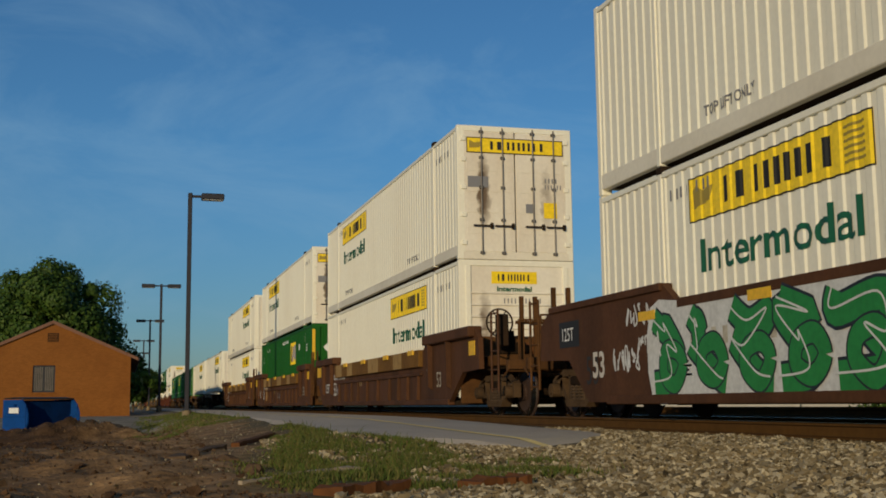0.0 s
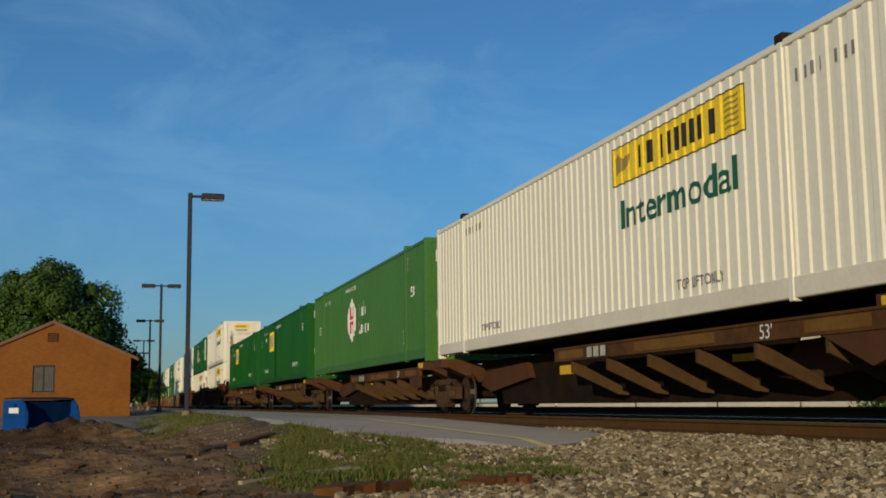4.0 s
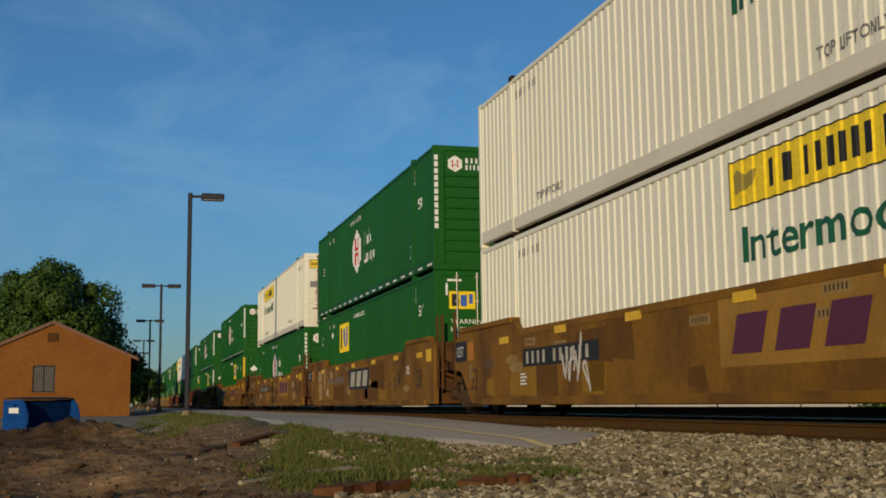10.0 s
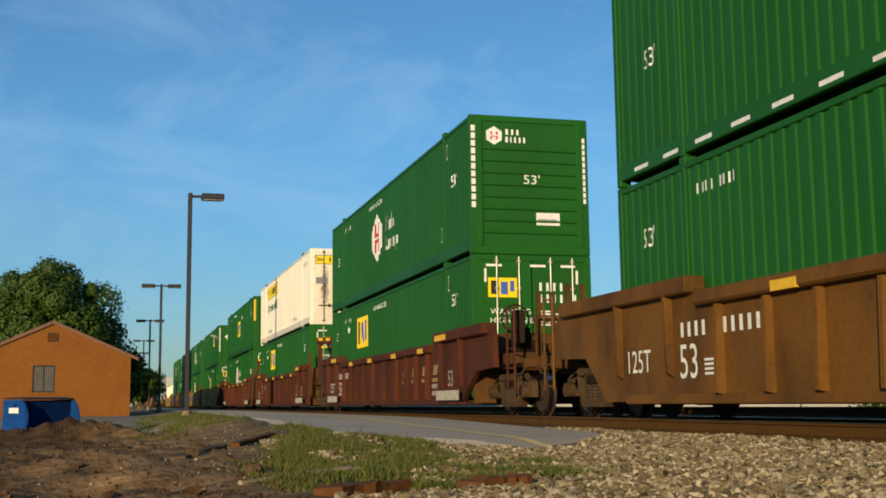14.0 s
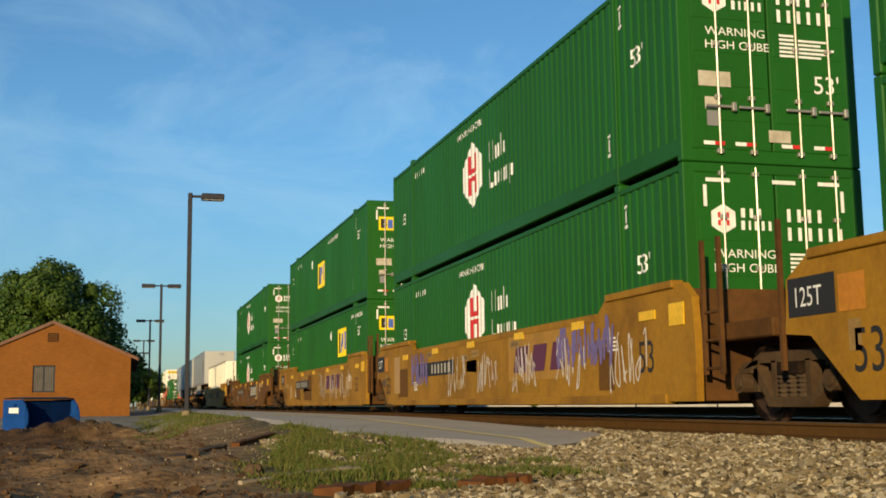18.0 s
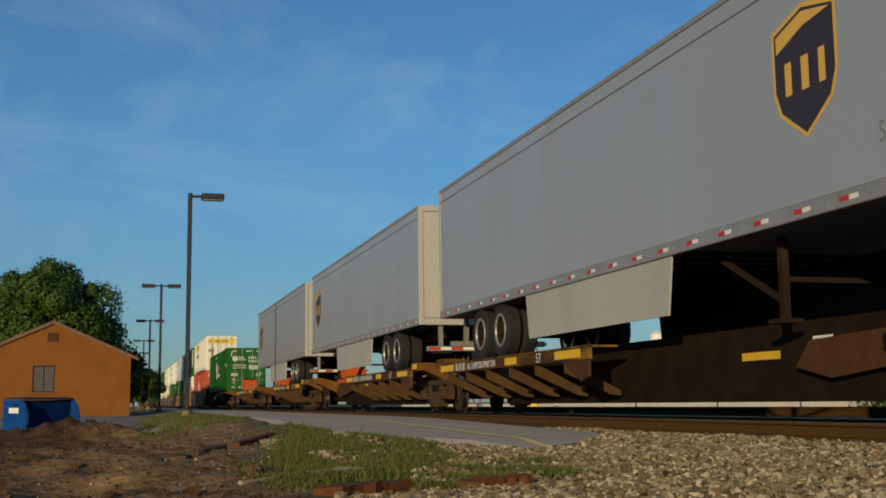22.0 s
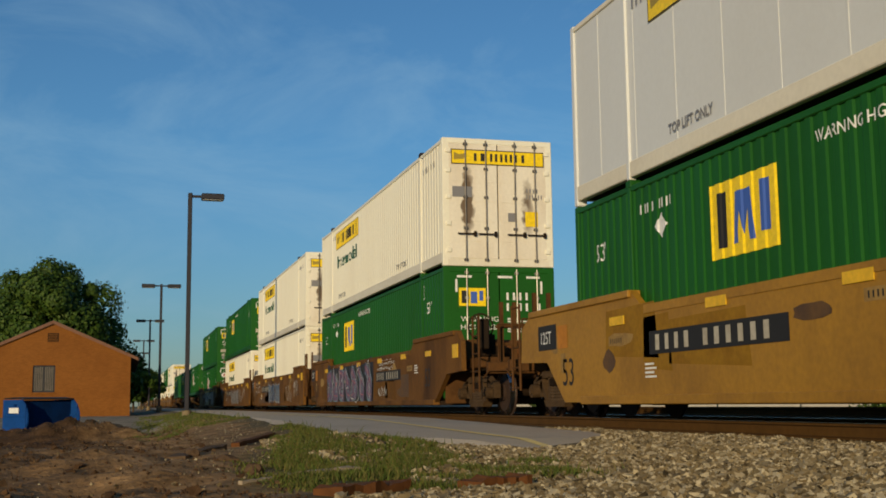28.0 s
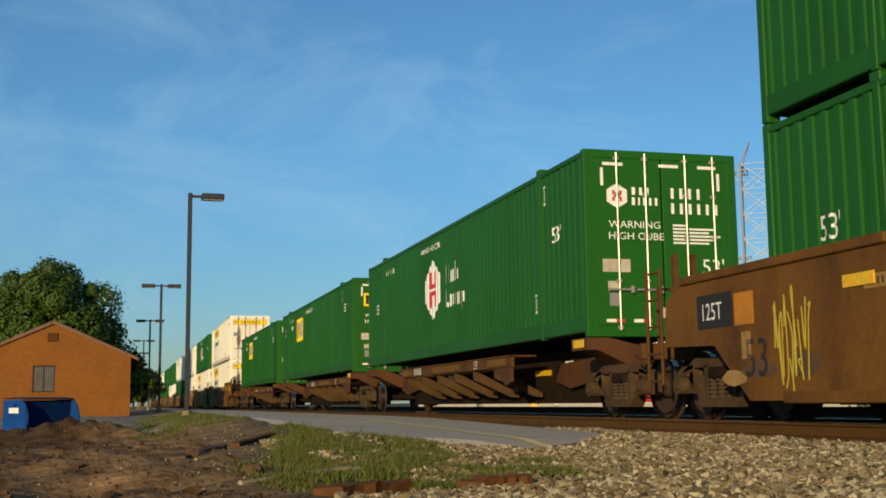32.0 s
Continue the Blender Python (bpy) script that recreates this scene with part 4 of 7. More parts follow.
        rows = [(bm.verts.new((a, d, 0.16)), bm.verts.new((a, d, high - 0.12))) for a, d in xs]
        for a, b in zip(rows, rows[1:]):
            bm.faces.new((a[0], b[0], b[1], a[1]))
        part("end_panel", bm, mat, root)
    else:
        prof = [(0.02, 0.16)]
        for k in range(8):
            z = 0.42 + k * 0.25
            if z < high - 0.55:
                prof += [(0.02, z), (-0.014, z + 0.014), (-0.014, z + 0.040), (0.02, z + 0.054)]
        prof += [(0.02, high - 0.12)]
        bm = B()
        cols = [[bm.verts.new((x, y, z)) for y, z in prof] for x in (0.24, WID - 0.24)]
        for k in range(len(prof) - 1):
            bm.faces.new((cols[0][k], cols[1][k], cols[1][k + 1], cols[0][k + 1]))
        part("end_panel", bm, WHITE_END if brand == "jb" else mat, root)
        for x in (0.14, WID - 0.26):
            bm = B()
            bx(bm, x, x + 0.12, -0.02, 0.03, 0.16, high - 0.12, 0.01)
            part("end_post", bm, mat, root)
    # markings
    far = LEN - 3.0
    if lite:
        if brand == 'jb':
            side_mark(quads([(0, 0, 3.68, 0.56)]), LEN - 2.77, 2.08, 'logo_panel', LOGO_YELLOW, root, False, 0.0, 0.005)
        return root
    if brand in ("jb", "jbs"):
        left = 6.47 if end != "door" else LEN - 2.77
        w, h, z0 = 3.68, 0.56, 2.08
        side_mark(quads([(0, 0, w, h)]), left, z0, "logo_panel", LOGO_YELLOW, root, wavy, 0.012, 0.005, "yellow logo panel")
        e = 0.018
        side_mark(quads([(0, 0, w, e), (0, h - e, w, h), (0, e, e, h - e), (w - e, e, w, h - e)]), left, z0, "emblem_border", BLACK, root, wavy, 0.012, 0.008)
        side_mark(quads(STEMS(0.78, 0.13, 1.0, 0.31)), left, z0, "emblem_mark", BLACK, root, wavy, 0.012, 0.008)
        side_mark(quads([(3.20, 0.10 + 0.07 * k, 3.56, 0.13 + 0.07 * k) for k in range(6)]), left, z0, "emblem_mark", OLIVE, root, wavy, 0.012, 0.008)
        side_mark(poly([(0.10, 0.16), (0.52, 0.22), (0.58, 0.40), (0.34, 0.36), (0.18, 0.46), (0.08, 0.40)]), left, z0, "emblem_mark", OLIVE, root, wavy, 0.012, 0.009)
        bm, tw = letters("Intermodal", 0.40, 1.0, 0.008)
        for v in bm.verts:
            v.co.x *= 3.2 / tw
        if brand == "jb":
            side_mark(bm, left - 0.25, 1.45, "lettering", DKGREEN_MARK, root, wavy, 0.012, 0.009)
        else:
            bm.free()
        for y in (far - 0.25, 4.6):
            bm, tw = letters("TOP LIFT ONLY", 0.13, 0.9, 0.004)
            side_mark(bm, y, 0.42, "small_lettering", GREY_MARK, root, wavy, 0.012, 0.009)
        for y, z in ((LEN - 2.25, 2.45), (1.75, 2.35)):
            side_mark(quads(blocks((0.08, 0.08, 0.08, 0.08, -0.08, 0.08, 0.08, 0.08), 0.14, 0.06, 0.022)), y, z, "stencil", GREY_MARK, root, wavy, 0.012, 0.009)
        if end == "door":
            end_mark(quads([(0, 0, 2.20, 0.34)]), 0.20, high - 0.60, "logo_panel", LOGO_YELLOW, root, -0.014)
            end_mark(quads([(0, 0, 2.2, .02), (0, .32, 2.2, .34), (0, .02, .02, .32), (2.18, .02, 2.2, .32)] + STEMS(0.50, 0.08, 0.56, 0.18)), 0.20, high - 0.60, "emblem_mark", BLACK, root, -0.017)
            end_mark(poly([(0.06, 0.10), (0.30, 0.12), (0.34, 0.25), (0.18, 0.22), (0.06, 0.27)]), 0.20, high - 0.60, "emblem_mark", OLIVE, root, -0.018)
            end_mark(quads([(0, 0, 0.46, 0.24)]), 0.22, 1.55, "notice_plate", GREY_MARK, root, -0.012)
            end_mark(quads([(0, 0, 0.20, 0.20)]), 1.52, 1.02, "notice_plate", GREY_MARK, root, -0.012)
            end_mark(quads([(0, 0, 0.30, 0.34)]), 1.93, 0.92, "yellow_placard", LOGO_YELLOW, root, -0.012)
            end_mark(quads(blocks((0.06,) * 4, 0.1, 0.02, 0.016, 0.14) + blocks((0.05,) * 6, 0.1, 0.02, 0.016)), 1.95, 1.55, "stencil", GREY_MARK, root, -0.012)
        else:
            end_mark(quads([(0, 0, 1.02, 0.26)]), 0.72, high - 0.50, "logo_panel", LOGO_YELLOW, root, 0.012)
            end_mark(quads(STEMS(0.12, 0.06, 0.33, 0.14)), 0.72, high - 0.50, "emblem_mark", BLACK, root, 0.009)
            bm, tw = letters("Intermodal", 0.10, 1.25, 0.006)
            end_mark(bm, 0.84, high - 0.66, "lettering", DKGREEN_MARK, root, 0.012)
            end_mark(quads(blocks((0.05,) * 4 + (-0.05,) + (0.05,) * 6, 0.11, 0.03, 0.016)), 0.98, high - 0.92, "stencil", GREY_MARK, root, 0.012)
    if brand in ("emp", "hub", "hubl", "red"):
        if brand == "emp":
            left = {"near": 4.8, "mid": 8.9}.get(spot, 5.75 if end != "door" else LEN - 4.25)
            ez = {"near": 1.42, "mid": 1.15}.get(spot, 1.55)
            side_mark(quads([(0, 0, 1.46, 0.90)]), left, ez, "logo_panel", LOGO_YELLOW, root, True, 0.012, 0.005, "yellow square emblem")
            side_mark(quads(blocks((0.36,), 0.66, 0.1, 0.10, 0.12, 0.09)), left, ez, "emblem_mark", BLACK, root, True, 0.012, 0.008)
            side_mark(poly([(0.50, 0.14), (0.60, 0.14), (0.66, 0.50), (0.74, 0.22), (0.82, 0.50), (0.88, 0.14), (0.98, 0.14), (0.92, 0.74), (0.56, 0.74)]), left, ez, "emblem_mark", BLUE_MARK, root, True, 0.012, 0.008)
            side_mark(quads(blocks((0.32,), 0.58, 0.1, 0.09, 0.20, 1.05)), left, ez, "emblem_mark", BLUE_MARK, root, True, 0.012, 0.008)
            dy = left + (1.5 if end == "door" else -2.2)
            side_mark(poly([(0, 0.17), (0.17, 0), (0.34, 0.17), (0.17, 0.34)]), dy, 2.02, "placard", WHITE_MARK, root, True, 0.012, 0.006)
        else:
            left = 9.75
            hexa = [(0, 0.42), (0.665, 0.0), (1.33, 0.42), (1.33, 0.95), (0.665, 1.37), (0, 0.95)]
            side_mark(poly(hexa), left, 0.91, "emblem", WHITE_MARK, root, True, 0.012, 0.005, "white hexagon emblem")
            if brand != "red":
                side_mark(quads([(0.38, 0.28, 0.56, 0.65), (0.56, 0.55, 0.77, 0.65), (0.77, 0.28, 0.95, 0.65), (0.38, 0.71, 0.56, 1.10), (0.56, 0.71, 0.77, 0.81), (0.77, 0.71, 0.95, 1.10)]), left, 0.91, "emblem_mark", RED_MARK, root, True, 0.012, 0.008)
            word = [(0.0, 0.0, 0.08, 0.40), (0.22, 0.0, 0.30, 0.40), (0.40, 0.0, 0.47, 0.26), (0.57, 0.0, 0.64, 0.26), (0.74, 0.0, 0.81, 0.42), (0.88, 0.02, 0.95, 0.24)]
            word += [(0.0, -0.52, 0.08, -0.14), (0.12, -0.52, 0.28, -0.42), (0.36, -0.52, 0.43, -0.26), (0.56, -0.50, 0.63, -0.27), (0.72, -0.50, 0.79, -0.27), (0.88, -0.52, 0.95, -0.26), (1.03, -0.52, 1.10, -0.26), (1.19, -0.64, 1.26, -0.26), (1.33, -0.50, 1.40, -0.28)]
            side_mark(quads(word), left - 1.75, 1.62, "stencil", WHITE_MARK, root, True, 0.012, 0.006)
        if spot == "top":
            for y, z in ((14.0, 0.57), (4.2, 0.60)):
                bm, tw = letters("TOP LIFT ONLY", 0.17, 0.85, 0.004)
                side_mark(bm, y, z, "small_lettering", WHITE_MARK, root, True, 0.012, 0.006)
        for y, z in ((1.5, 1.95), (15.4, 1.95)) if brand == "emp" else ((1.45, 1.62), (15.2, 1.48)):
            bm, tw = letters("53'", 0.26, 0.9)
            side_mark(bm, y, z, "length_lettering", WHITE_MARK, root, True, 0.012, 0.006)
        bm, tw = letters("WARNING HIGH CUBE", 0.125, 0.95, 0.002)
        side_mark(bm, 10.2 if brand != "emp" else (left + (-2.2 if end == "door" else 2.6)), 2.50, "small_lettering", WHITE_MARK, root, True, 0.012, 0.006)
        side_mark(quads(blocks((0.07, 0.07, 0.07, 0.07, -0.06, 0.07, 0.07, 0.07, 0.07), 0.13, 0.04, 0.03)), LEN - 2.3, 2.42, "stencil", WHITE_MARK, root, True, 0.012, 0.006)
        for y, z in ((2.35, 0.52), (1.85, 2.30)):
            side_mark(quads([(0, 0, 0.14, 0.05), (0.03, 0.08, 0.11, 0.26), (0, 0.29, 0.14, 0.33)]), y, z, "symbol", WHITE_MARK, root, True, 0.012, 0.006)
        if end == "door":
            end_mark(quads([(0.0, 0, 0.34, 0.05), (0.95, 0, 1.29, 0.05), (-0.04, -0.32, 0.01, -0.04), (1.95, -0.34, 2.0, -0.06), (1.62, 0, 1.94, 0.05)]), 0.30, high - 0.25, "reflective_tape", WHITE_MARK, root, -0.012)
            end_mark(quads([(x, 0, x + 0.16, 0.05) for x in (0.30, 0.75, 1.42, 1.90)]), 0.0, 0.22, "reflective_tape", WHITE_MARK, root, -0.012)
            end_mark(quads([(x + 0.16, 0, x + 0.30, 0.05) for x in (0.30, 0.75, 1.42, 1.90)]), 0.0, 0.22, "red_tape", RED_MARK, root, -0.012)
            if brand == "emp":
                end_mark(quads([(0, 0, 0.62, 0.40)]), 0.34, high - 0.88, "logo_panel", LOGO_YELLOW, root, -0.012)
                end_mark(quads([(0.06, 0.06, 0.22, 0.34)]), 0.34, high - 0.88, "emblem_mark", BLACK, root, -0.015)
                end_mark(quads([(0.27, 0.06, 0.42, 0.32), (0.47, 0.12, 0.56, 0.34)]), 0.34, high - 0.88, "emblem_mark", BLUE_MARK, root, -0.015)
            else:
                end_mark(poly([(0, 0.10), (0.17, 0), (0.34, 0.10), (0.34, 0.29), (0.17, 0.39), (0, 0.29)]), 0.36, high - 0.92, "emblem", WHITE_MARK, root, -0.012)
                end_mark(quads([(0.09, 0.11, 0.13, 0.18), (0.21, 0.11, 0.25, 0.18), (0.09, 0.21, 0.13, 0.28), (0.21, 0.21, 0.25, 0.28), (0.13, 0.17, 0.21, 0.19)]), 0.36, high - 0.92, "emblem_mark", RED_MARK, root, -0.015)
                end_mark(quads(blocks((0.10, 0.09, 0.09), 0.12, 0.025, 0.026, 0.16) + blocks((0.09, 0.06, 0.08, 0.08, 0.08), 0.12, 0.02, 0.024)), 0.76, high - 0.86, "stencil", WHITE_MARK, root, -0.012)
            bm, tw = letters("WARNING", 0.11, 1.15)
            end_mark(bm, 0.38, high - 1.22, "lettering", WHITE_MARK, root, -0.012)
            bm, tw = letters("HIGH CUBE", 0.11, 1.15)
            end_mark(bm, 0.38, high - 1.40, "lettering", WHITE_MARK, root, -0.012)
            bm, tw = letters("53'", 0.24, 1.0)
            end_mark(bm, 1.95, 0.98, "length_lettering", WHITE_MARK, root, -0.012)
            end_mark(quads(blocks((0.10,) * 4, 0.17, 0.05, 0.03, 0.24) + blocks((0.10,) * 6, 0.17, 0.05, 0.03)), 1.42, high - 0.98, "stencil", WHITE_MARK, root, -0.012)
            end_mark(quads([(0, k * 0.055, 0.22, k * 0.055 + 0.03) for k in range(6)] + [(0.28, k * 0.055, 0.62 + 0.1 * (k % 3), k * 0.055 + 0.03) for k in range(5)]), 1.46, high - 1.45, "stencil", WHITE_MARK, root, -0.012)
            end_mark(quads([(0, 0.04, 0.46, 0.24), (0.08, -0.26, 0.26, -0.10), (0.98, -0.66, 1.30, -0.5)]), 0.26, 0.95, "weight_plate", CHALKY, root, -0.012)
            end_mark(quads([(0.10, -0.48, 0.28, -0.28)]), 0.26, 0.95, "notice_plate", GREY_MARK, root, -0.012)
        else:
            fy = -0.004 if end == "v" else 0.012
            if brand == "emp":
                end_mark(quads([(0, 0, 0.66, 0.36)]), 1.12, high - 0.62, "logo_panel", LOGO_YELLOW, root, fy)
                end_mark(quads([(0.06, 0.05, 0.22, 0.31)]), 1.12, high - 0.62, "emblem_mark", BLACK, root, fy - 0.003)
                end_mark(quads([(0.28, 0.05, 0.42, 0.29), (0.48, 0.1, 0.58, 0.31)]), 1.12, high - 0.62, "emblem_mark", BLUE_MARK, root, fy - 0.003)
                end_mark(poly([(0, 0.22), (0.22, 0), (0.44, 0.22), (0.22, 0.44)]), 0.42, high - 1.10, "placard", WHITE_MARK, root, fy)
            else:
                end_mark(poly([(0, 0.10), (0.17, 0), (0.34, 0.10), (0.34, 0.29), (0.17, 0.39), (0, 0.29)]), 0.36, high - 0.62, "emblem", WHITE_MARK, root, fy)
                end_mark(quads([(0.09, 0.11, 0.13, 0.18), (0.21, 0.11, 0.25, 0.18), (0.09, 0.21, 0.13, 0.28), (0.21, 0.21, 0.25, 0.28), (0.13, 0.17, 0.21, 0.19)]), 0.36, high - 0.62, "emblem_mark", RED_MARK, root, fy - 0.003)
                end_mark(quads(blocks((0.10, 0.09, 0.09), 0.12, 0.025, 0.026, 0.16) + blocks((0.09, 0.06, 0.08, 0.08, 0.08), 0.12, 0.02, 0.024)), 0.76, high - 0.56, "stencil", WHITE_MARK, root, fy)
            bm, tw = letters("53'", 0.19, 1.2)
            end_mark(bm, 1.16, high - 1.42, "length_lettering", WHITE_MARK, root, fy)
            end_mark(quads([(0, 0, 0.52, 0.26)]), 1.42, 0.62, "weight_plate", WHITE_MARK, root, fy)
            end_mark(quads(bars((0.05,) * 3 + (0.025,) + (0.05,) * 3, 0.08, 0.012, 0.05, 0.04)), 1.42, 0.62, "stencil", GREY_MARK, root, fy - 0.003)
            if end == "v":
                end_mark(quads([(0, 0, 0.11, 1.15)]), 0.01, 1.55, "yellow_stripe", YELLOW, root, -0.008)
            else:
                end_mark(quads([(0, k * 0.16, 0.09, k * 0.16 + 0.12) for k in range(11)]), 0.02, 0.95, "stencil", WHITE_MARK, root, -0.008)
                end_mark(quads([(0, k * 0.13, 0.06, k * 0.13 + 0.10) for k in range(11)]), WID - 0.12, 1.1, "stencil", WHITE_MARK, root, -0.008)
    return root


def side_dashes(root):
    """White reflective dashes along the bottom rail."""
    first = None
    for k in range(18):
        y = 0.6 + k * 0.88
        if first is None:
            first = side_mark(quads([(0, 0, 0.42, 0.055)]), 0.0, 0.13, "reflective_dash", WHITE_MARK, root, False, 0.0, 0.004)
        else:
            first = clone(first, root)
        first.location = (0, y, 0)


BUILT = {}


def place(key, maker, s, z, dx=0.0):
    """Puts a thing on the train with its near end s metres along the track at the start."""
    m = Matrix.Translation((NEAR + dx, s, R + z))
    if key not in BUILT:
        ob = maker()
        ob.matrix_basis = m
        BUILT[key] = ob
    else:
        ob = copy_thing(BUILT[key], m)
    TRAIN.append((ob, NEAR + dx, s, R + z))
    return ob


def load(spec, s, z):
    """spec: brand and end, as jb/door; a third word 'dash' adds reflective dashes."""
    brand, end = spec.split("/")[:2]
    dash = spec.endswith("/dash")

    def make():
        ob = container(brand, end, spec.endswith("/lite"), spec.split("/")[-1] if spec.count("/") > 1 else "")
        if dash:
            side_dashes(ob)
        return ob
    return place(spec, make, s, z)


# ---- running gear ----
# lit copy of the truck steel, for near frames and bearings
FRAME = paint("dusty_brown_truck_casting", (0.085, 0.052, 0.027), 0.85, second=(0.034, 0.021, 0.012), amount=0.7, scale=2.2, bump=0.25, spec=0.1)


def add_truck(root, yc, style_mat=GREASY_SHADE):
    """A four-wheel truck centred at yc under root, as parts."""
    xc = WID / 2
    for x, sgn in ((xc - 0.99, -1), (xc + 0.99, 1)):
        bm = B()
        a, b = x - 0.07, x + 0.07
        prism(bm, [(yc - 0.98, 0.60), (yc - 0.60, 0.66), (yc + 0.60, 0.66), (yc + 0.98, 0.60), (yc + 0.60, 0.78), (yc - 0.60, 0.78)], "x", a, b)
        prism(bm, [(yc - 0.42, 0.17), (yc + 0.42, 0.17), (yc + 0.52, 0.28), (yc - 0.52, 0.28)], "x", a - 0.03, b + 0.03)
        for d in (-1, 1):
            prism(bm, [(yc + d * 0.40, 0.27), (yc + d * 0.52, 0.27), (yc + d * 0.82, 0.56), (yc + d * 0.70, 0.62)], "x", a, b)
            prism(bm, [(yc + d * 0.29, 0.27), (yc + d * 0.38, 0.27), (yc + d * 0.38, 0.68), (yc + d * 0.29, 0.68)], "x", a, b)
            prism(bm, [(yc + d * 0.68, 0.34), (yc + d * 0.77, 0.34), (yc + d * 0.79, 0.58), (yc + d * 1.00, 0.58), (yc + d * 1.02, 0.34), (yc + d * 1.10, 0.34), (yc + d * 1.10, 0.60), (yc + d * 0.96, 0.68), (yc + d * 0.66, 0.70)], "x", a, b)
        # near frame in the sunlit brown, far one in the shade black
        sf = part("side_frame", bm, FRAME if sgn < 0 else style_mat, root)
        if sgn > 0:
            continue
        for k in (-0.19, 0.0, 0.19):
            bm = B()
            rod(bm, (x + sgn * 0.03, yc + k, 0.28), (x + sgn * 0.03, yc + k, 0.52), 0.05, 8)
            for j in range(5):
                bmesh.ops.create_cone(bm, cap_ends=True, segments=10, radius1=0.082, radius2=0.076, depth=0.026,
                                      matrix=Matrix.Translation((x + sgn * 0.03, yc + k, 0.30 + j * 0.05)) @ Matrix.Rotation(0.12, 4, "X"))
            part("spring", bm, SPRING, sf)
        for k in (-0.89, 0.89):
            bm = B()
            rod(bm, (x + sgn * 0.02, yc + k, 0.44), (x + sgn * 0.19, yc + k, 0.44), 0.115, 12)
            rod(bm, (x + sgn * 0.19, yc + k, 0.44), (x + sgn * 0.21, yc + k, 0.44), 0.07, 6)
            bx(bm, x - 0.10, x + 0.10, yc + k - 0.13, yc + k + 0.13, 0.54, 0.60, 0.02)
            part("bearing", bm, FRAME, sf)
    bm = B()
    bx(bm, xc - 1.10, xc + 1.10, yc - 0.24, yc + 0.24, 0.50, 0.66, 0.03)
    bx(bm, xc - 0.9, xc + 0.9, yc - 0.20, yc + 0.20, 0.42, 0.74, 0.03)
    rod(bm, (xc, yc, 0.70), (xc, yc, 0.84), 0.30, 12)
    part("bolster", bm, style_mat, root)
    bm = B()
    for k in (-0.42, 0.42):
        beam(bm, (xc - 0.85, yc + k, 0.38), (xc + 0.85, yc + k, 0.38), 0.09)
    beam(bm, (xc, yc - 0.42, 0.38), (xc, yc + 0.42, 0.46), 0.07)
    part("brake_rigging", bm, style_mat, root)
    for k in (-0.89, 0.89):
        bm = B()
        rod(bm, (xc - 1.0, yc + k, 0.44), (xc + 1.0, yc + k, 0.44), 0.075, 8)
        part("axle", bm, style_mat, root)
        for sgn in (-1, 1):
            bm = B()
            x = xc + sgn * 0.74
            rod(bm, (x - sgn * 0.07, yc + k, 0.44), (x - sgn * 0.045, yc + k, 0.44), 0.475, 24)
            rod(bm, (x - sgn * 0.04, yc + k, 0.44), (x + sgn * 0.045, yc + k, 0.44), 0.36, 24)
            rod(bm, (x + sgn * 0.045, yc + k, 0.44), (x + sgn * 0.09, yc + k, 0.44), 0.16, 12)
            wheel = part("wheel", bm, WHEEL, root)
            bm = B()
            bmesh.ops.create_cone(bm, cap_ends=False, segments=28, radius1=0.44, radius2=0.44, depth=0.13,
                                  matrix=Matrix.Translation((x, yc + k, 0.44)) @ Matrix.Rotation(radians(90), 4, "Y"))
            if sgn < 0:
                part("tread", bm, TREAD, wheel)
            else:
                bm.free()


PATCH_TAN = paint("tan_touch_up_paint", (0.33, 0.20, 0.055), 0.65, second=(0.18, 0.10, 0.03), amount=0.7, scale=3, bump=0.02)
RAIL_OCHRE = paint("worn_ochre_rail_paint", (0.17, 0.082, 0.014), 0.7, second=(0.085, 0.042, 0.012), amount=0.7, scale=1.1, bump=0.06, spec=0.2)
PATCH_OCHRE = paint("fresh_ochre_touch_up", (0.29, 0.150, 0.012), 0.65, second=(0.19, 0.090, 0.012), amount=0.7, scale=1.6, bump=0.04, spec=0.2)
PATCH_RUST = paint("rust_brown_touch_up", (0.115, 0.052, 0.012), 0.75, second=(0.19, 0.085, 0.012), amount=0.6, scale=1.6, bump=0.06, spec=0.15)
SPRAY_ORANGE = paint("orange_plate_paint", (0.50, 0.19, 0.012), 0.6, second=(0.33, 0.12, 0.012), amount=0.4, scale=3, bump=0.02)
PATCH_DARK = paint("dark_brown_stain", (0.085, 0.045, 0.020), 0.7, second=(0.15, 0.075, 0.022), amount=0.7, scale=3, bump=0.02)
PURPLE = plain("dark_purple_lettering", (0.10, 0.02, 0.05), 0.6)
MID_OCHRE = paint("faded_yellow_car_paint", (0.32, 0.158, 0.014), 0.65, second=(0.15, 0.068, 0.011), amount=0.85, scale=0.9, streak=1.4, bump=0.06, spec=0.22)
BRIGHT_OCHRE = paint("yellow_ochre_car_paint", (0.37, 0.185, 0.014), 0.55, second=(0.20, 0.095, 0.014), amount=0.7, scale=0.8, streak=1.6, bump=0.05)
DULL_GOLD = plain("dull_gold_lettering", (0.30, 0.20, 0.075), 0.6)
CHALKY = paint("chalky_worn_marking", (0.50, 0.46, 0.37), 0.6, second=(0.22, 0.17, 0.10), amount=0.6, scale=5, bump=0.0)
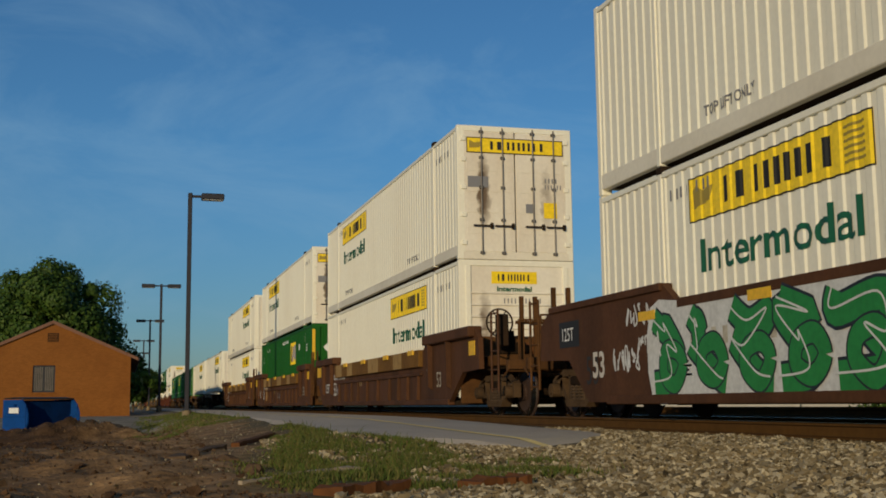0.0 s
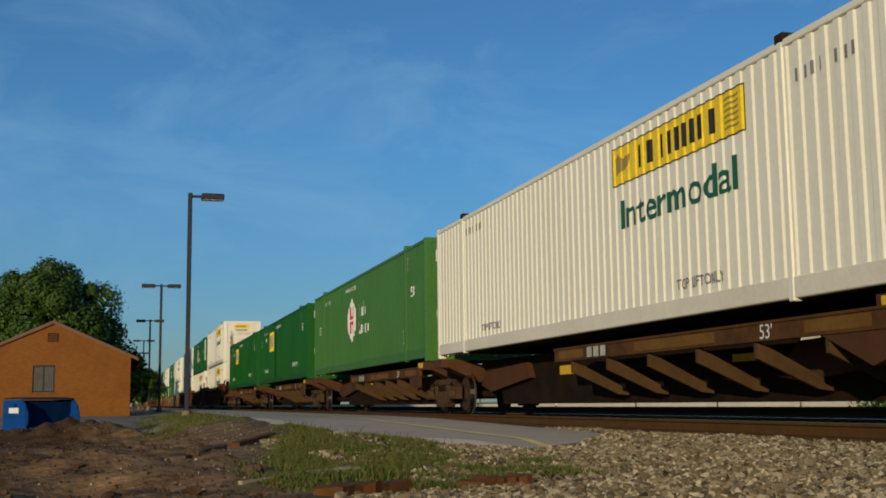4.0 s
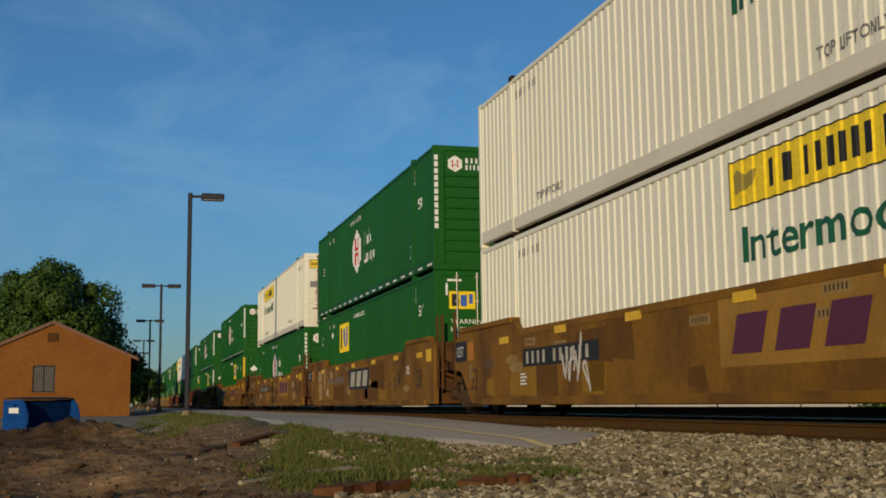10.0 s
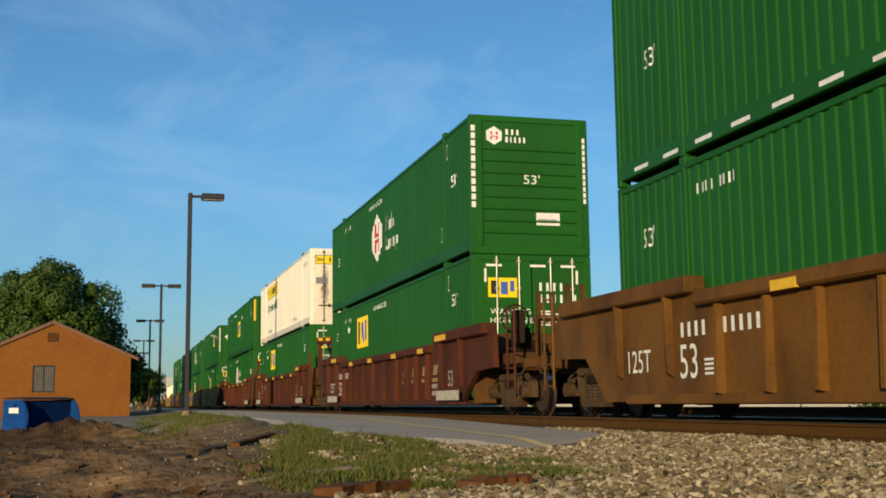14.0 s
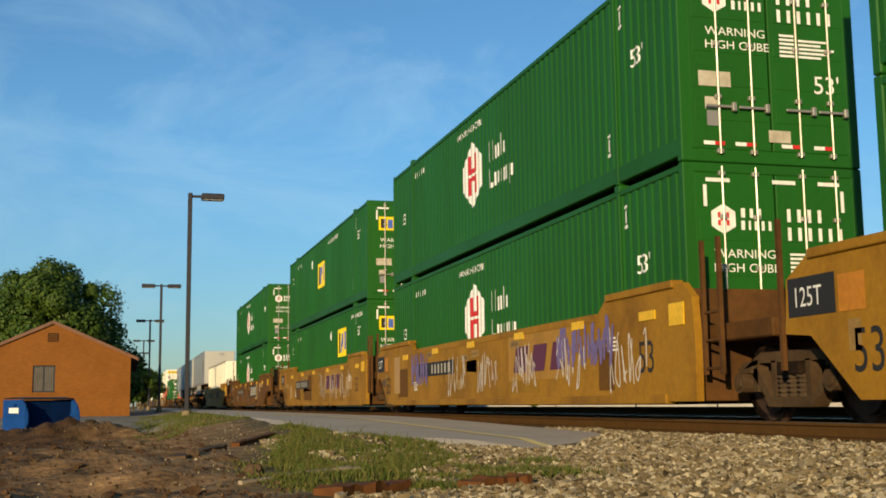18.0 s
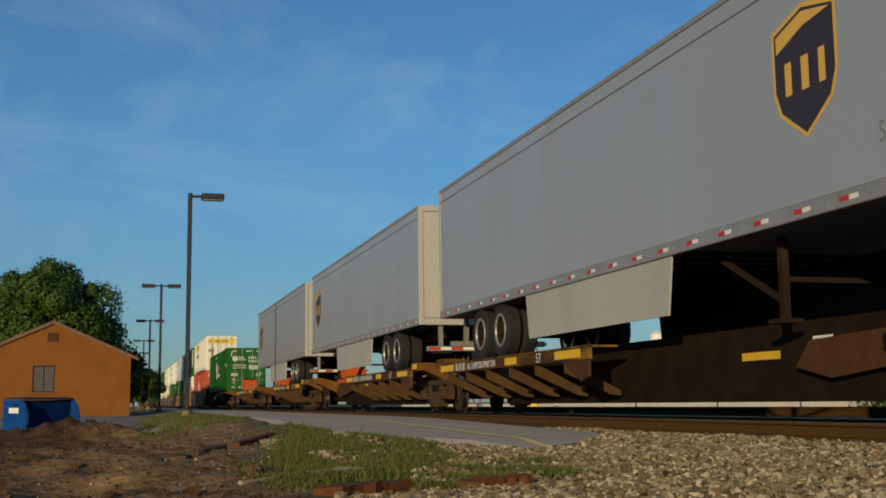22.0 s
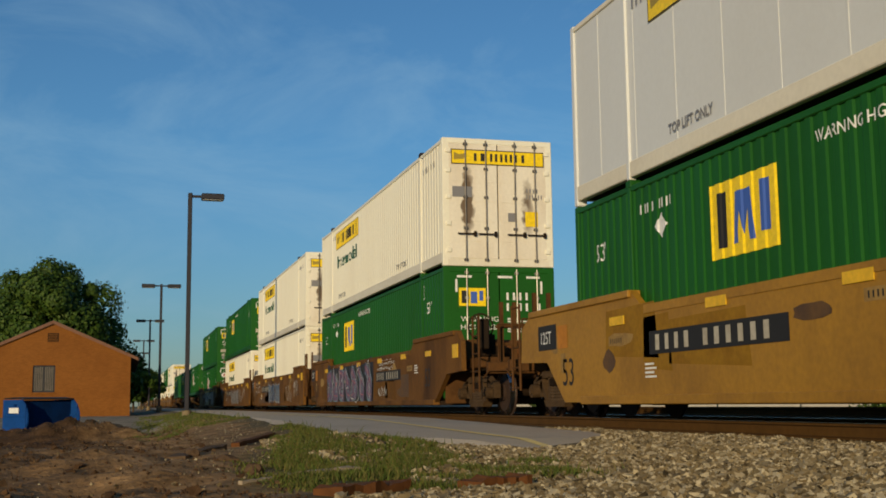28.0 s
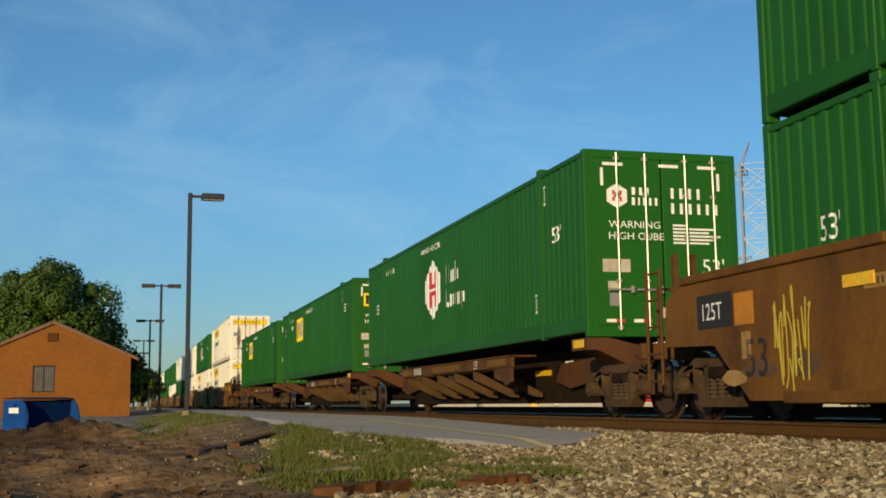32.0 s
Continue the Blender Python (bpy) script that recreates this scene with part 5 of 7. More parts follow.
STYLES = {
    "brown": (BROWN, True, "dark brown ribbed steel well car with an ochre top rail"),
    "brown_flat": (BROWN, False, "dark brown smooth-sided steel well car with large green graffiti"),
    "maroon": (MAROON, True, "oxide-red ribbed steel well car with white stencils"),
    "maroon_panel": (MAROON, True, "oxide-red ribbed steel well car with white panels along its foot"),
    "ochre": (OCHRE, False, "weathered yellow-ochre smooth-sided steel well car"),
    "ochre_worn": (OCHRE, False, "patchy weathered yellow-ochre smooth-sided steel well car"),
    "ochre_mid": (MID_OCHRE, False, "yellow-ochre smooth-sided steel well car with pale scribbles"),
    "ochre_fresh": (BRIGHT_OCHRE, False, "yellow-ochre smooth-sided steel well car with a dark panel"),
    "yellow": (BRIGHT_OCHRE, False, "yellow-ochre smooth-sided steel well car with dark purple shapes"),
    "rusty": (OCHRE_DARK, False, "rusty brown smooth-sided steel well car"),
    "rusty_plain": (OCHRE_DARK, False, "rusty brown smooth-sided steel well car with sprayed paint"),
    "ochre_ribbed": (OCHRE_DARK, True, "rusty yellow-brown ribbed steel well car"),
}


def well_car(style, near, far):
    """One unit of a well car; near and far: 'c' for an end with a coupler, 'a' for an end that shares its truck with the next unit."""
    mat, ribbed, label = STYLES[style]
    root = thing("well_car", label, "rail car", "well cars of the train")
    end_mat = RUST_END
    y0 = -1.75 if near == "c" else -0.38
    y1 = LEN + (2.30 if far == "c" else 1.50)
    bot, mid, top = 0.24, 1.44 if style == "brown" else 1.50, 1.70
    t = 0.10
    outline = [(y0, 0.90), (y0 + 0.05, top - 0.20), (y0 + 0.3, top), (2.2, top + 0.04), (2.55, mid), (LEN - 2.55, mid), (LEN - 2.2, top + 0.04), (y1 - 0.45, top), (y1 - 0.05, top - 0.22),
               (y1, 0.92), (LEN + 1.05, 0.88), (LEN + 0.30, bot)]
    outline += [(0.45, bot), (-0.60, 0.86)] if near == "c" else [(y0 + 0.02, bot)]
    for x in (-0.13, WID + 0.03):
        bm = B()
        prism(bm, outline, "x", x, x + t)
        side = part("side_sheet", bm, mat, root)
        if x > 0:
            continue
        bm = B()
        if style == "brown":
            bx(bm, x - 0.10, x + t, 2.62, LEN - 2.62, mid - 0.36, mid + 0.03, 0.012)
        else:
            prism(bm, [(x - 0.10, mid - 0.13), (x - 0.13, mid - 0.10), (x - 0.13, mid + 0.01), (x - 0.09, mid + 0.045), (x + t, mid + 0.045), (x + t + 0.01, mid - 0.14), (x - 0.06, mid - 0.14)] if ribbed else
                  [(x - 0.012, mid - 0.10), (x + t + 0.01, mid - 0.10), (x + t + 0.01, mid + 0.012), (x - 0.012, mid + 0.012)], "y", 2.62, LEN - 2.62)
        part("top_rail", bm, RAIL_OCHRE if style == "brown" else mat, root)
        if style == "brown":
            bm = B()
            bx(bm, x - 0.06, x + 0.01, 2.62, LEN - 2.62, 0.88, 0.95, 0.015)
            part("side_stiffener", bm, mat, root)
            for ya, w in ((4.3, 0.9), (7.0, 1.3), (10.6, 0.8), (12.3, 1.0)):
                side_mark(quads([(0, 0, w, 0.375)]), ya + w, mid - 0.353, "paint_patch", PATCH_TAN, root, False, x - 0.10, 0.002)
        bm = B()
        bx(bm, x - 0.03, x + t + 0.02, 0.4, LEN - 0.4, bot - 0.03, bot + 0.09, 0.01)
        part("bottom_rail", bm, mat, root)
        for ya, yb in ((y0 + 0.5, 2.2), (LEN - 2.2, y1 - 0.5)):
            bm = B()
            if ribbed:
                bx(bm, x - 0.13, x + t + 0.06, ya - 0.2, yb, top - 0.16, top + 0.05, 0.02)
            else:
                bx(bm, x - 0.04, x + t + 0.06, ya, yb, top - 0.05, top + 0.05, 0.012)
            part("end_cap_rail", bm, mat, root)
        if ribbed:
            rib = None
            for y in (2.93, 3.97, 4.95, 5.97, 7.36, 8.77, 10.09, 11.10, 12.05, 13.10):
                if rib is None:
                    bm = B()
                    if style == "brown":
                        prism(bm, [(x - 0.002, bot + 0.07), (x - 0.075, bot + 0.10), (x - 0.075, bot + 0.17), (x - 0.055, 0.88), (x - 0.002, 0.88)], "y", -0.03, 0.03)
                    else:
                        prism(bm, [(x - 0.002, bot + 0.07), (x - 0.125, bot + 0.10), (x - 0.125, bot + 0.17), (x - 0.095, mid - 0.15), (x - 0.002, mid - 0.15)], "y", -0.030, 0.030)
                    rib = part("rib", bm, mat, root)
                    rib.location = (0, y, 0)
                else:
                    clone(rib, root, (0, y, 0))
            tall = None
            for y in (0.28, 1.78, LEN - 1.78, LEN - 0.28):
                if tall is None:
                    bm = B()
                    prism(bm, [(x - 0.002, bot + 0.30), (x - 0.10, bot + 0.36), (x - 0.115, top - 0.15), (x - 0.002, top - 0.15)], "y", -0.030, 0.030)
                    tall = part("end_rib", bm, mat, root)
                else:
                    tall = clone(tall, root)
                tall.location = (0, y, 0)
    xo = -0.13
    # yellow reflective plates and stencils
    plate = None
    for y in (3.3, 6.0, 8.9, 11.6) if ribbed else (0.9, 3.3, 6.0, 8.9, 11.6, 14.4):
        if plate is None:
            bm = B()
            bx(bm, xo - 0.137 if ribbed else xo - 0.016, xo - 0.098 if ribbed else xo - 0.004, -0.24, 0.24, 1.37 if ribbed else 1.30, 1.48 if ribbed else 1.42)
            plate = part("reflector_plate", bm, YELLOW, root)
        else:
            plate = clone(plate, root)
        plate.location = (0, y, 0.0 if ribbed or y in (0.9, 14.4) else 0.03)
    if not style.startswith("maroon"):
        bm = B()
        bx(bm, xo - 0.014, xo - 0.002, y0 + 0.25, y0 + 0.65, 1.18, 1.46)
        part("reflector_plate", bm, YELLOW, root)
    bm, tw = letters("53", 0.33 if ribbed else 0.42, 0.85)
    side_mark(bm, 1.38 if ribbed else LEN + 0.35, 0.60 if ribbed else 0.50, "size_lettering", CHALKY if ribbed else BLACK, root, False, xo, 0.006)
    bm, tw = letters("53", 0.42, 0.85)
    side_mark(bm, LEN - 1.98 if ribbed else 1.2, 0.52 if ribbed else 0.62, "size_lettering", WHITE_MARK if ribbed else BLACK, root, False, xo, 0.006)
    bm, tw = letters("125T", 0.30 if ribbed else 0.20, 0.85)
    if not ribbed:
        side_mark(quads([(0, 0, 0.82, 0.40)]), LEN + 1.42, 1.08, "dark_panel", BLACK, root, False, xo, 0.005)
    side_mark(bm, LEN + 1.28 if not ribbed else LEN - 0.48, 1.18 if not ribbed else 0.62, "load_lettering", WHITE_MARK, root, False, xo, 0.008)
    if style == "maroon_panel":
        for yl in (15.6, 1.9):
            side_mark(quads([(0, 0, 1.75, 0.20)]), yl, 0.31, "white_panel", CHALKY, root, False, xo, 0.131)
    if style == "brown":
        side_mark(quads([(0, 0, 0.80, 0.34)]), LEN + 1.34, 1.18, "yellow_panel", YELLOW, root, False, xo, 0.006)
    if style.startswith("maroon"):
        for yl in (14.9, 2.0):
            side_mark(quads([(0, 0, 0.9, 0.12)]), yl, 1.57, "yellow_strip", YELLOW, root, False, xo - 0.13, 0.004)
    if not ribbed:
        tx = 9.6 if style == "ochre_worn" else 6.55
        if style in ("ochre_worn", "rusty"):
            side_mark(quads([(0, 0, 3.0, 0.60)]), tx, 0.68, "dark_panel", BLACK, root, False, xo, 0.005, "black painted panel with pale shapes")
        if style in ("ochre", "ochre_mid", "yellow"):
            side_mark(quads([(0, 0, 3.1, 0.78)]), tx + 0.05, 0.62, "paint_patch", BRIGHT_OCHRE, root, False, xo, 0.0022)
        for u in (0.22, 1.12, 2.02) if style not in ("rusty_plain", "ochre_fresh") else ():
            side_mark(poly([(u, 0.08), (u + 0.16, 0.52), (u + 0.80, 0.52), (u + 0.64, 0.08)]), tx, 0.68, "emblem_mark", CHALKY if style in ("ochre_worn", "rusty") else PURPLE, root, False, xo, 0.008)
        if style != "ochre_worn":
            side_mark(quads([(0, 0, 3.3, 0.30)]), 13.4, 0.85, "dark_panel", BLACK, root, False, xo, 0.005, "black painted panel")
        side_mark(quads(blocks((0.20, 0.19, 0.19, 0.20, -0.14, 0.20, 0.20, 0.20, 0.20, 0.20, 0.20), 0.20, 0.07, 0.055, 0.05, 0.14)), 13.4, 0.85, "stencil", CHALKY if style != "ochre_worn" else GREY_MARK, root, False, xo, 0.008)
    else:
        side_mark(quads(blocks((0.13,) * 4 + (-0.1,) + (0.13,) * 6, 0.18, 0.05, 0.035)), LEN - 2.0, 1.02, "stencil", WHITE_MARK, root, False, xo, 0.006)
        if style.startswith("maroon"):
            for y in (5.52, 4.58, 3.62, 2.66):
                side_mark(poly([(0.05, 0.15), (0.13, 0.36), (0.46, 0.36), (0.38, 0.15)]), y, 0.72, "emblem_mark", DULL_GOLD, root, False, xo, 0.006)
                side_mark(quads([(0, 0, 0.44, 0.08)]), y, 0.72, "emblem_bar", DULL_GOLD, root, False, xo, 0.006)
            side_mark(quads(blocks((0.07,) * 5, 0.09, 0.03, 0.02) + blocks((0.07,) * 4, 0.09, 0.03, 0.02, -0.16)), 2.72, 0.58, "stencil", WHITE_MARK, root, False, xo, 0.006)
            side_mark(quads(blocks((0.07, 0.07), 0.12, 0.04, 0.02, 0.2) + blocks((0.07, 0.07), 0.12, 0.04, 0.02)), 2.2, 1.06, "stencil", WHITE_MARK, root, False, xo, 0.006)
        else:
            side_mark(quads(blocks((0.16, 0.16, 0.17), 0.18, 0.05, 0.04)), 10.2, 0.76, "stencil", DULL_GOLD, root, False, xo, 0.006)
    for y, z in ((LEN - 2.6, 0.55), (2.2, 0.95)):
        side_mark(quads([(0, k * 0.055, 0.34 - 0.07 * (k % 2), k * 0.055 + 0.028) for k in range(4)]), y, z, "stencil", WHITE_MARK, root, False, xo, 0.006)
    if style in ("ochre", "ochre_mid", "ochre_worn", "ochre_fresh", "rusty", "rusty_plain"):
        rnd = random.Random(len(style) * 7 + ord(near) + 3 * ord(far))
        for k in range(5):
            yl, zl = rnd.choice((rnd.uniform(13.0, 17.2), rnd.uniform(1.4, 12.0), rnd.uniform(14.0, 17.2))), rnd.uniform(0.40, 1.05)
            w, h = rnd.uniform(0.3, 1.0), rnd.uniform(0.15, 0.4)
            ring = [(w * (0.5 + rnd.uniform(0.38, 0.52) * math.cos(a)), h * (0.5 + rnd.uniform(0.38, 0.52) * math.sin(a))) for a in [j * 0.5236 for j in range(12)]]
            side_mark(poly(ring), yl, zl, "paint_patch", (PATCH_TAN, PATCH_DARK, PATCH_TAN)[k % 3], root, False, xo, 0.0018 + 0.00028 * k)
        for pm, lift, n in ((PATCH_OCHRE if not style.startswith("rusty") else PATCH_RUST, 0.0012, 5), (PATCH_RUST if not style.startswith("rusty") else PATCH_DARK, 0.0015, 4 if style != "ochre_fresh" else 0)):
            bm = B()
            for k in range(n):
                w, h = rnd.uniform(0.5, 2.2), rnd.uniform(0.25, 0.75)
                u0, v0, cut = 15.5 - rnd.uniform(2.0 + w, 15.5), rnd.choice((0.0, 0.06, 0.28, 0.46)), rnd.uniform(0.0, 0.10)
                bm.faces.new([bm.verts.new((u0 + u, v0 + v, 0)) for u, v in ((0, cut), (w, 0), (w - cut, h), (cut * 0.5, h - cut * 0.3))])
            if n == 0:
                bm.free()
                continue
            side_mark(bm, 15.5, 0.34, "touch_up_paint", pm, root, False, xo, lift)
        spots = [(15.0 - rnd.uniform(2.2, 15.0), 0.06 * k) for k in range(5)]
        side_mark(quads([(u, v, u + 0.52, v + 0.13) for u, v in spots]), 15.0, 1.02, "stencil_panel", PATCH_TAN, root, False, xo, 0.0040)
        side_mark(quads([r for u, v in spots for r in blocks((0.05,) * 6, 0.07, 0.02, 0.016, v + 0.03, u + 0.05)]), 15.0, 1.02, "stencil", BLACK, root, False, xo, 0.0058)
        side_mark(quads([(0, 0, 0.42, 0.36)]), LEN + 0.55, 1.08, "orange_plate", SPRAY_ORANGE, root, False, xo, 0.006)
        side_mark(quads([(0, 0, 0.20, 0.30)]), LEN + 0.42, 0.70, "notice_plate", PATCH_TAN, root, False, xo, 0.006)
    # floor and end platforms
    bm = B()
    bx(bm, 0.0, WID, 0.4, LEN - 0.4, 0.20, 0.30)
    part("well_floor", bm, STEEL_DARK, root)
    for kind, ye, d in ((near, 0.0, -1), (far, LEN, 1)):
        a, b = sorted((ye + d * 0.05, ye + d * (2.2 if kind == "c" else 1.65)))
        bm = B()
        bx(bm, 0.15, WID - 0.15, a, b, 0.95, 1.16, 0.02)
        prism(bm, [(0.95, 0.80), (1.64, 0.80), (1.64, 0.97), (0.95, 0.97)], "y", a, b)
        part("end_platform", bm, end_mat, root)
        bm = B()
        w0, w1 = sorted((ye + d * 0.06, ye + d * 0.16))
        bx(bm, -0.02, WID + 0.02, w0, w1, 0.24, 1.62, 0.01)
        part("bulkhead", bm, end_mat, root)
        if kind == "c":
            s0, s1 = sorted((ye + d * 2.2, ye + d * 3.3))
            bm = B()
            bx(bm, 0.95, 1.64, s0, s1, 0.72, 1.0, 0.03)
            bx(bm, -0.05, WID + 0.05, *sorted((ye + d * 3.12, ye + d * 3.28)), 0.80, 1.02, 0.02)
            part("end_sill", bm, end_mat, root)
            bm = B()
            bx(bm, 1.20, 1.39, *sorted((ye + d * 3.3, ye + d * 3.9)), 0.78, 0.98, 0.03)
            bx(bm, 1.10, 1.47, *sorted((ye + d * 3.72, ye + d * 3.93)), 0.74, 1.02, 0.04)
            part("coupler", bm, STEEL_DARK, root)
            for x in (-0.10, WID + 0.02):
                bm = B()
                for yy in (2.45, 2.85):
                    rod(bm, (x, ye + d * yy, 0.45), (x, ye + d * yy, 1.95), 0.022, 6)
                for zz in (0.5, 0.85, 1.2, 1.55, 1.9):
                    rod(bm, (x, ye + d * 2.45, zz), (x, ye + d * 2.85, zz), 0.016, 6)
                part("ladder", bm, end_mat if not ribbed else mat, root)
            for x, yy, zz in ((0.35, 2.9, 2.20), (0.62, 2.9, 2.20), (1.75, 3.0, 1.95)):
                bm = B()
                beam(bm, (x, ye + d * yy, 0.95), (x, ye + d * yy, zz), 0.07)
                part("stanchion", bm, end_mat, root)
            for xa, xb in ((0.2, 0.8), (2.0, 2.35)):
                bm = B()
                for x in (xa, xb):
                    rod(bm, (x, ye + d * 3.15, 1.0), (x, ye + d * 3.15, 1.75), 0.018, 6)
                rod(bm, (xa, ye + d * 3.15, 1.75), (xb, ye + d * 3.15, 1.75), 0.018, 6)
                part("hand_rail", bm, RUST_END, root)
            if d < 0:
                bm = B()
                ring = [(0.10 + 0.26 * math.cos(a), ye + d * 2.35, 1.75 + 0.26 * math.sin(a)) for a in [k * math.pi / 9 for k in range(18)]]
                for p, q in zip(ring, ring[1:] + ring[:1]):
                    rod(bm, p, q, 0.018, 5)
                for k in range(0, 18, 3):
                    rod(bm, (0.10, ye + d * 2.35, 1.75), ring[k], 0.012, 5)
                bx(bm, 0.0, 0.2, *sorted((ye + d * 2.38, ye + d * 2.6)), 1.3, 1.9, 0.02)
                part("brake_wheel", bm, STEEL_DARK, root)
                bm = B()
                rod(bm, (0.5, ye + d * 1.2, 1.36), (1.6, ye + d * 1.2, 1.36), 0.2, 12)
                part("air_tank", bm, RUST, root)
            for z in (1.38, 1.72):
                bm = B()
                beam(bm, (0.25, ye + d * 2.86, z), (2.30, ye + d * 2.86, z), 0.06)
                part("end_brace", bm, RUST_END, root)
            bm = B()
            pts = [(-0.08, ye + d * 3.05, 0.72), (-0.05, ye + d * 3.36, 0.86), (0.55, ye + d * 3.40, 0.86), (1.15, ye + d * 3.52, 0.98)]
            for p, q in zip(pts, pts[1:]):
                rod(bm, p, q, 0.016, 6)
            part("uncoupling_lever", bm, RUST_END, root)
            bm = B()
            bx(bm, 0.20, 0.62, *sorted((ye + d * 1.75, ye + d * 2.15)), 1.16, 1.52, 0.03)
            rod(bm, (0.41, ye + d * 1.95, 1.5), (0.41, ye + d * 1.95, 1.62), 0.11, 10)
            part("valve_box", bm, GREASY_SHADE, root)
            bm = B()
            pts = [(0.15, ye + d * 0.4, 0.90), (0.12, ye + d * 1.4, 0.88), (0.30, ye + d * 2.3, 0.92), (0.85, ye + d * 3.2, 0.80)]
            for p, q in zip(pts, pts[1:]):
                rod(bm, p, q, 0.025, 6)
            part("brake_pipe", bm, GREASY_SHADE, root)
            bm = B()
            for x in (0.9, 1.0):
                pts = [(x, ye + d * 3.35, 0.75), (x - 0.05, ye + d * 3.5, 0.45), (x - 0.02, ye + d * 3.7, 0.32), (x, ye + d * 3.9, 0.40)]
                for p, q in zip(pts, pts[1:]):
                    rod(bm, p, q, 0.025, 6)
            part("air_hose", bm, RUBBER, root)
            add_truck(root, ye + d * 1.62)
        else:
            bm = B()
            bx(bm, 0.9, 1.69, *sorted((ye + d * 1.65, ye + d * 1.80)), 0.78, 1.05, 0.03)
            part("articulation", bm, STEEL_DARK, root)
            for x in (-0.09,):
                bm = B()
                for yy in (0.55, 0.95) if d < 0 else (1.62,):
                    beam(bm, (x, ye + d * yy, 0.55), (x, ye + d * yy, 2.15), 0.05)
                for zz in (0.62, 0.95, 1.28) if d < 0 else ():
                    rod(bm, (x, ye + d * 0.55, zz), (x, ye + d * 0.95, zz), 0.018, 6)
                part("guide_post", bm, end_mat, root)
    if style.startswith("maroon") and near == "a":
        for x in (0.16, 0.66):
            bm = B()
            bx(bm, x, x + 0.11, -1.02, -0.92, 1.10, 2.50, 0.015)
            part("frame_post", bm, mat, root)
        bm = B()
        bx(bm, 0.10, 0.83, -1.14, -0.86, 2.46, 2.70, 0.02)
        box = part("connector_box", bm, mat, root, "oxide-red steel box on two posts")
        for x in (0.14, 0.40):
            end_mark(quads([(0, 0, 0.16, 0.09)]), x, 2.58, "yellow_strip", YELLOW, box, -1.146)
    if near == "a":
        add_truck(root, -1.82)
    return root


def spine_car(chan, near_truck=True, hitch=None, far_truck=False):
    """One platform of a spine car. chan: where its side channel starts; hitch: where a trailer hitch stands."""
    root = thing("spine_car", "grimy dark brown skeleton spine car with yellow-patched side channels", "rail car", "spine cars of the train")
    L2 = LEN + 1.0
    bm = B()
    prism(bm, [(0.92, 1.16), (0.92, 0.72), (0.98, 0.22), (1.61, 0.22), (1.67, 0.72), (1.67, 1.16)], "y", 1.9, L2 - 2.6)
    prism(bm, [(0.95, 0.62), (1.64, 0.62), (1.64, 1.16), (0.95, 1.16)], "y", 0.6, L2 - 1.2)
    prism(bm, [(0.95, 0.80), (1.64, 0.80), (1.64, 1.02), (0.95, 1.02)], "y", -0.6, L2 - 0.2)
    # sill coloured near-black for the shade behind its side channels
    part("centre_sill", bm, GREASY_SHADE, root)
    for ya, yb, za, zb in ((4.0, 4.9, 0.74, 0.84), (2.2, 2.6, 0.72, 0.80), (10.2, 11.1, 0.74, 0.90)):
        side_mark(quads([(0, 0, yb - ya, zb - za)]), yb, za, "yellow_patch", YELLOW, root, False, 0.92, 0.004)
    side_mark(quads([(0, 0, 0.4, 0.03), (0, 0.21, 0.4, 0.24), (0, 0.03, 0.03, 0.21), (0.37, 0.03, 0.4, 0.21)]), 3.3, 0.73, "stencil", WHITE_MARK, root, False, 0.92, 0.006)
    for x, sgn in ((-0.10, 1), (WID + 0.02, -1)):
        bm = B()
        prism(bm, [(x, 0.88), (x + 0.08, 0.88), (x + 0.08, 1.08), (x, 1.08)], "y", chan, chan + 8.4)
        prism(bm, [(x - 0.02, 1.06), (x + 0.42 * sgn + 0.08, 1.06), (x + 0.42 * sgn + 0.08, 1.09), (x - 0.02, 1.09)] if sgn > 0 else
              [(x - 0.34, 1.06), (x + 0.10, 1.06), (x + 0.10, 1.09), (x - 0.34, 1.09)], "y", chan, chan + 8.4)
        part("side_channel", bm, SPINE_SIDE if hitch is not None else RUST_END, root)
        for k in range(6):
            y = chan + 1.0 + k * 1.35
            bm = B()
            prism(bm, [(x + 0.04, 0.90), (x + 0.04, 0.70), (x + sgn * 0.80, 0.36), (x + sgn * 0.98, 0.34), (x + sgn * 0.98, 0.42)], "y", y, y + 0.06)
            part("brace", bm, BRACE, root)
        bm = B()
        prism(bm, [(chan + 0.05, 0.88), (chan + 0.05, 0.62), (chan + 0.30, 0.55), (chan + 1.1, 0.88)], "x", x + 0.02, x + 0.08)
        part("end_bracket", bm, BROWN, root)
    xo = -0.10
    for ya, yb in ((chan + 0.25, chan + 1.35), (chan + 3.2, chan + 5.4), (chan + 7.2, chan + 8.2)):
        side_mark(quads([(0, 0, yb - ya, 0.13)]), yb, 0.915, "yellow_patch" if hitch is not None else "orange_patch", YELLOW if hitch is not None else RAIL_OCHRE, root, False, xo, 0.004)
    bm, tw = letters("53'", 0.16, 1.0)
    side_mark(bm, chan + 2.2, 0.90, "size_lettering", WHITE_MARK, root, False, xo, 0.006)
    side_mark(quads([(0, 0, 0.80, 0.185)]), chan + 7.1, 0.888, "dark_panel", BLACK, root, False, xo, 0.005)
    side_mark(quads(bars((0.19, 0.19, 0.19), 0.15, 0.06, 0.0, 0.05)), chan + 7.1, 0.905, "emblem_mark", CHALKY, root, False, xo, 0.008)
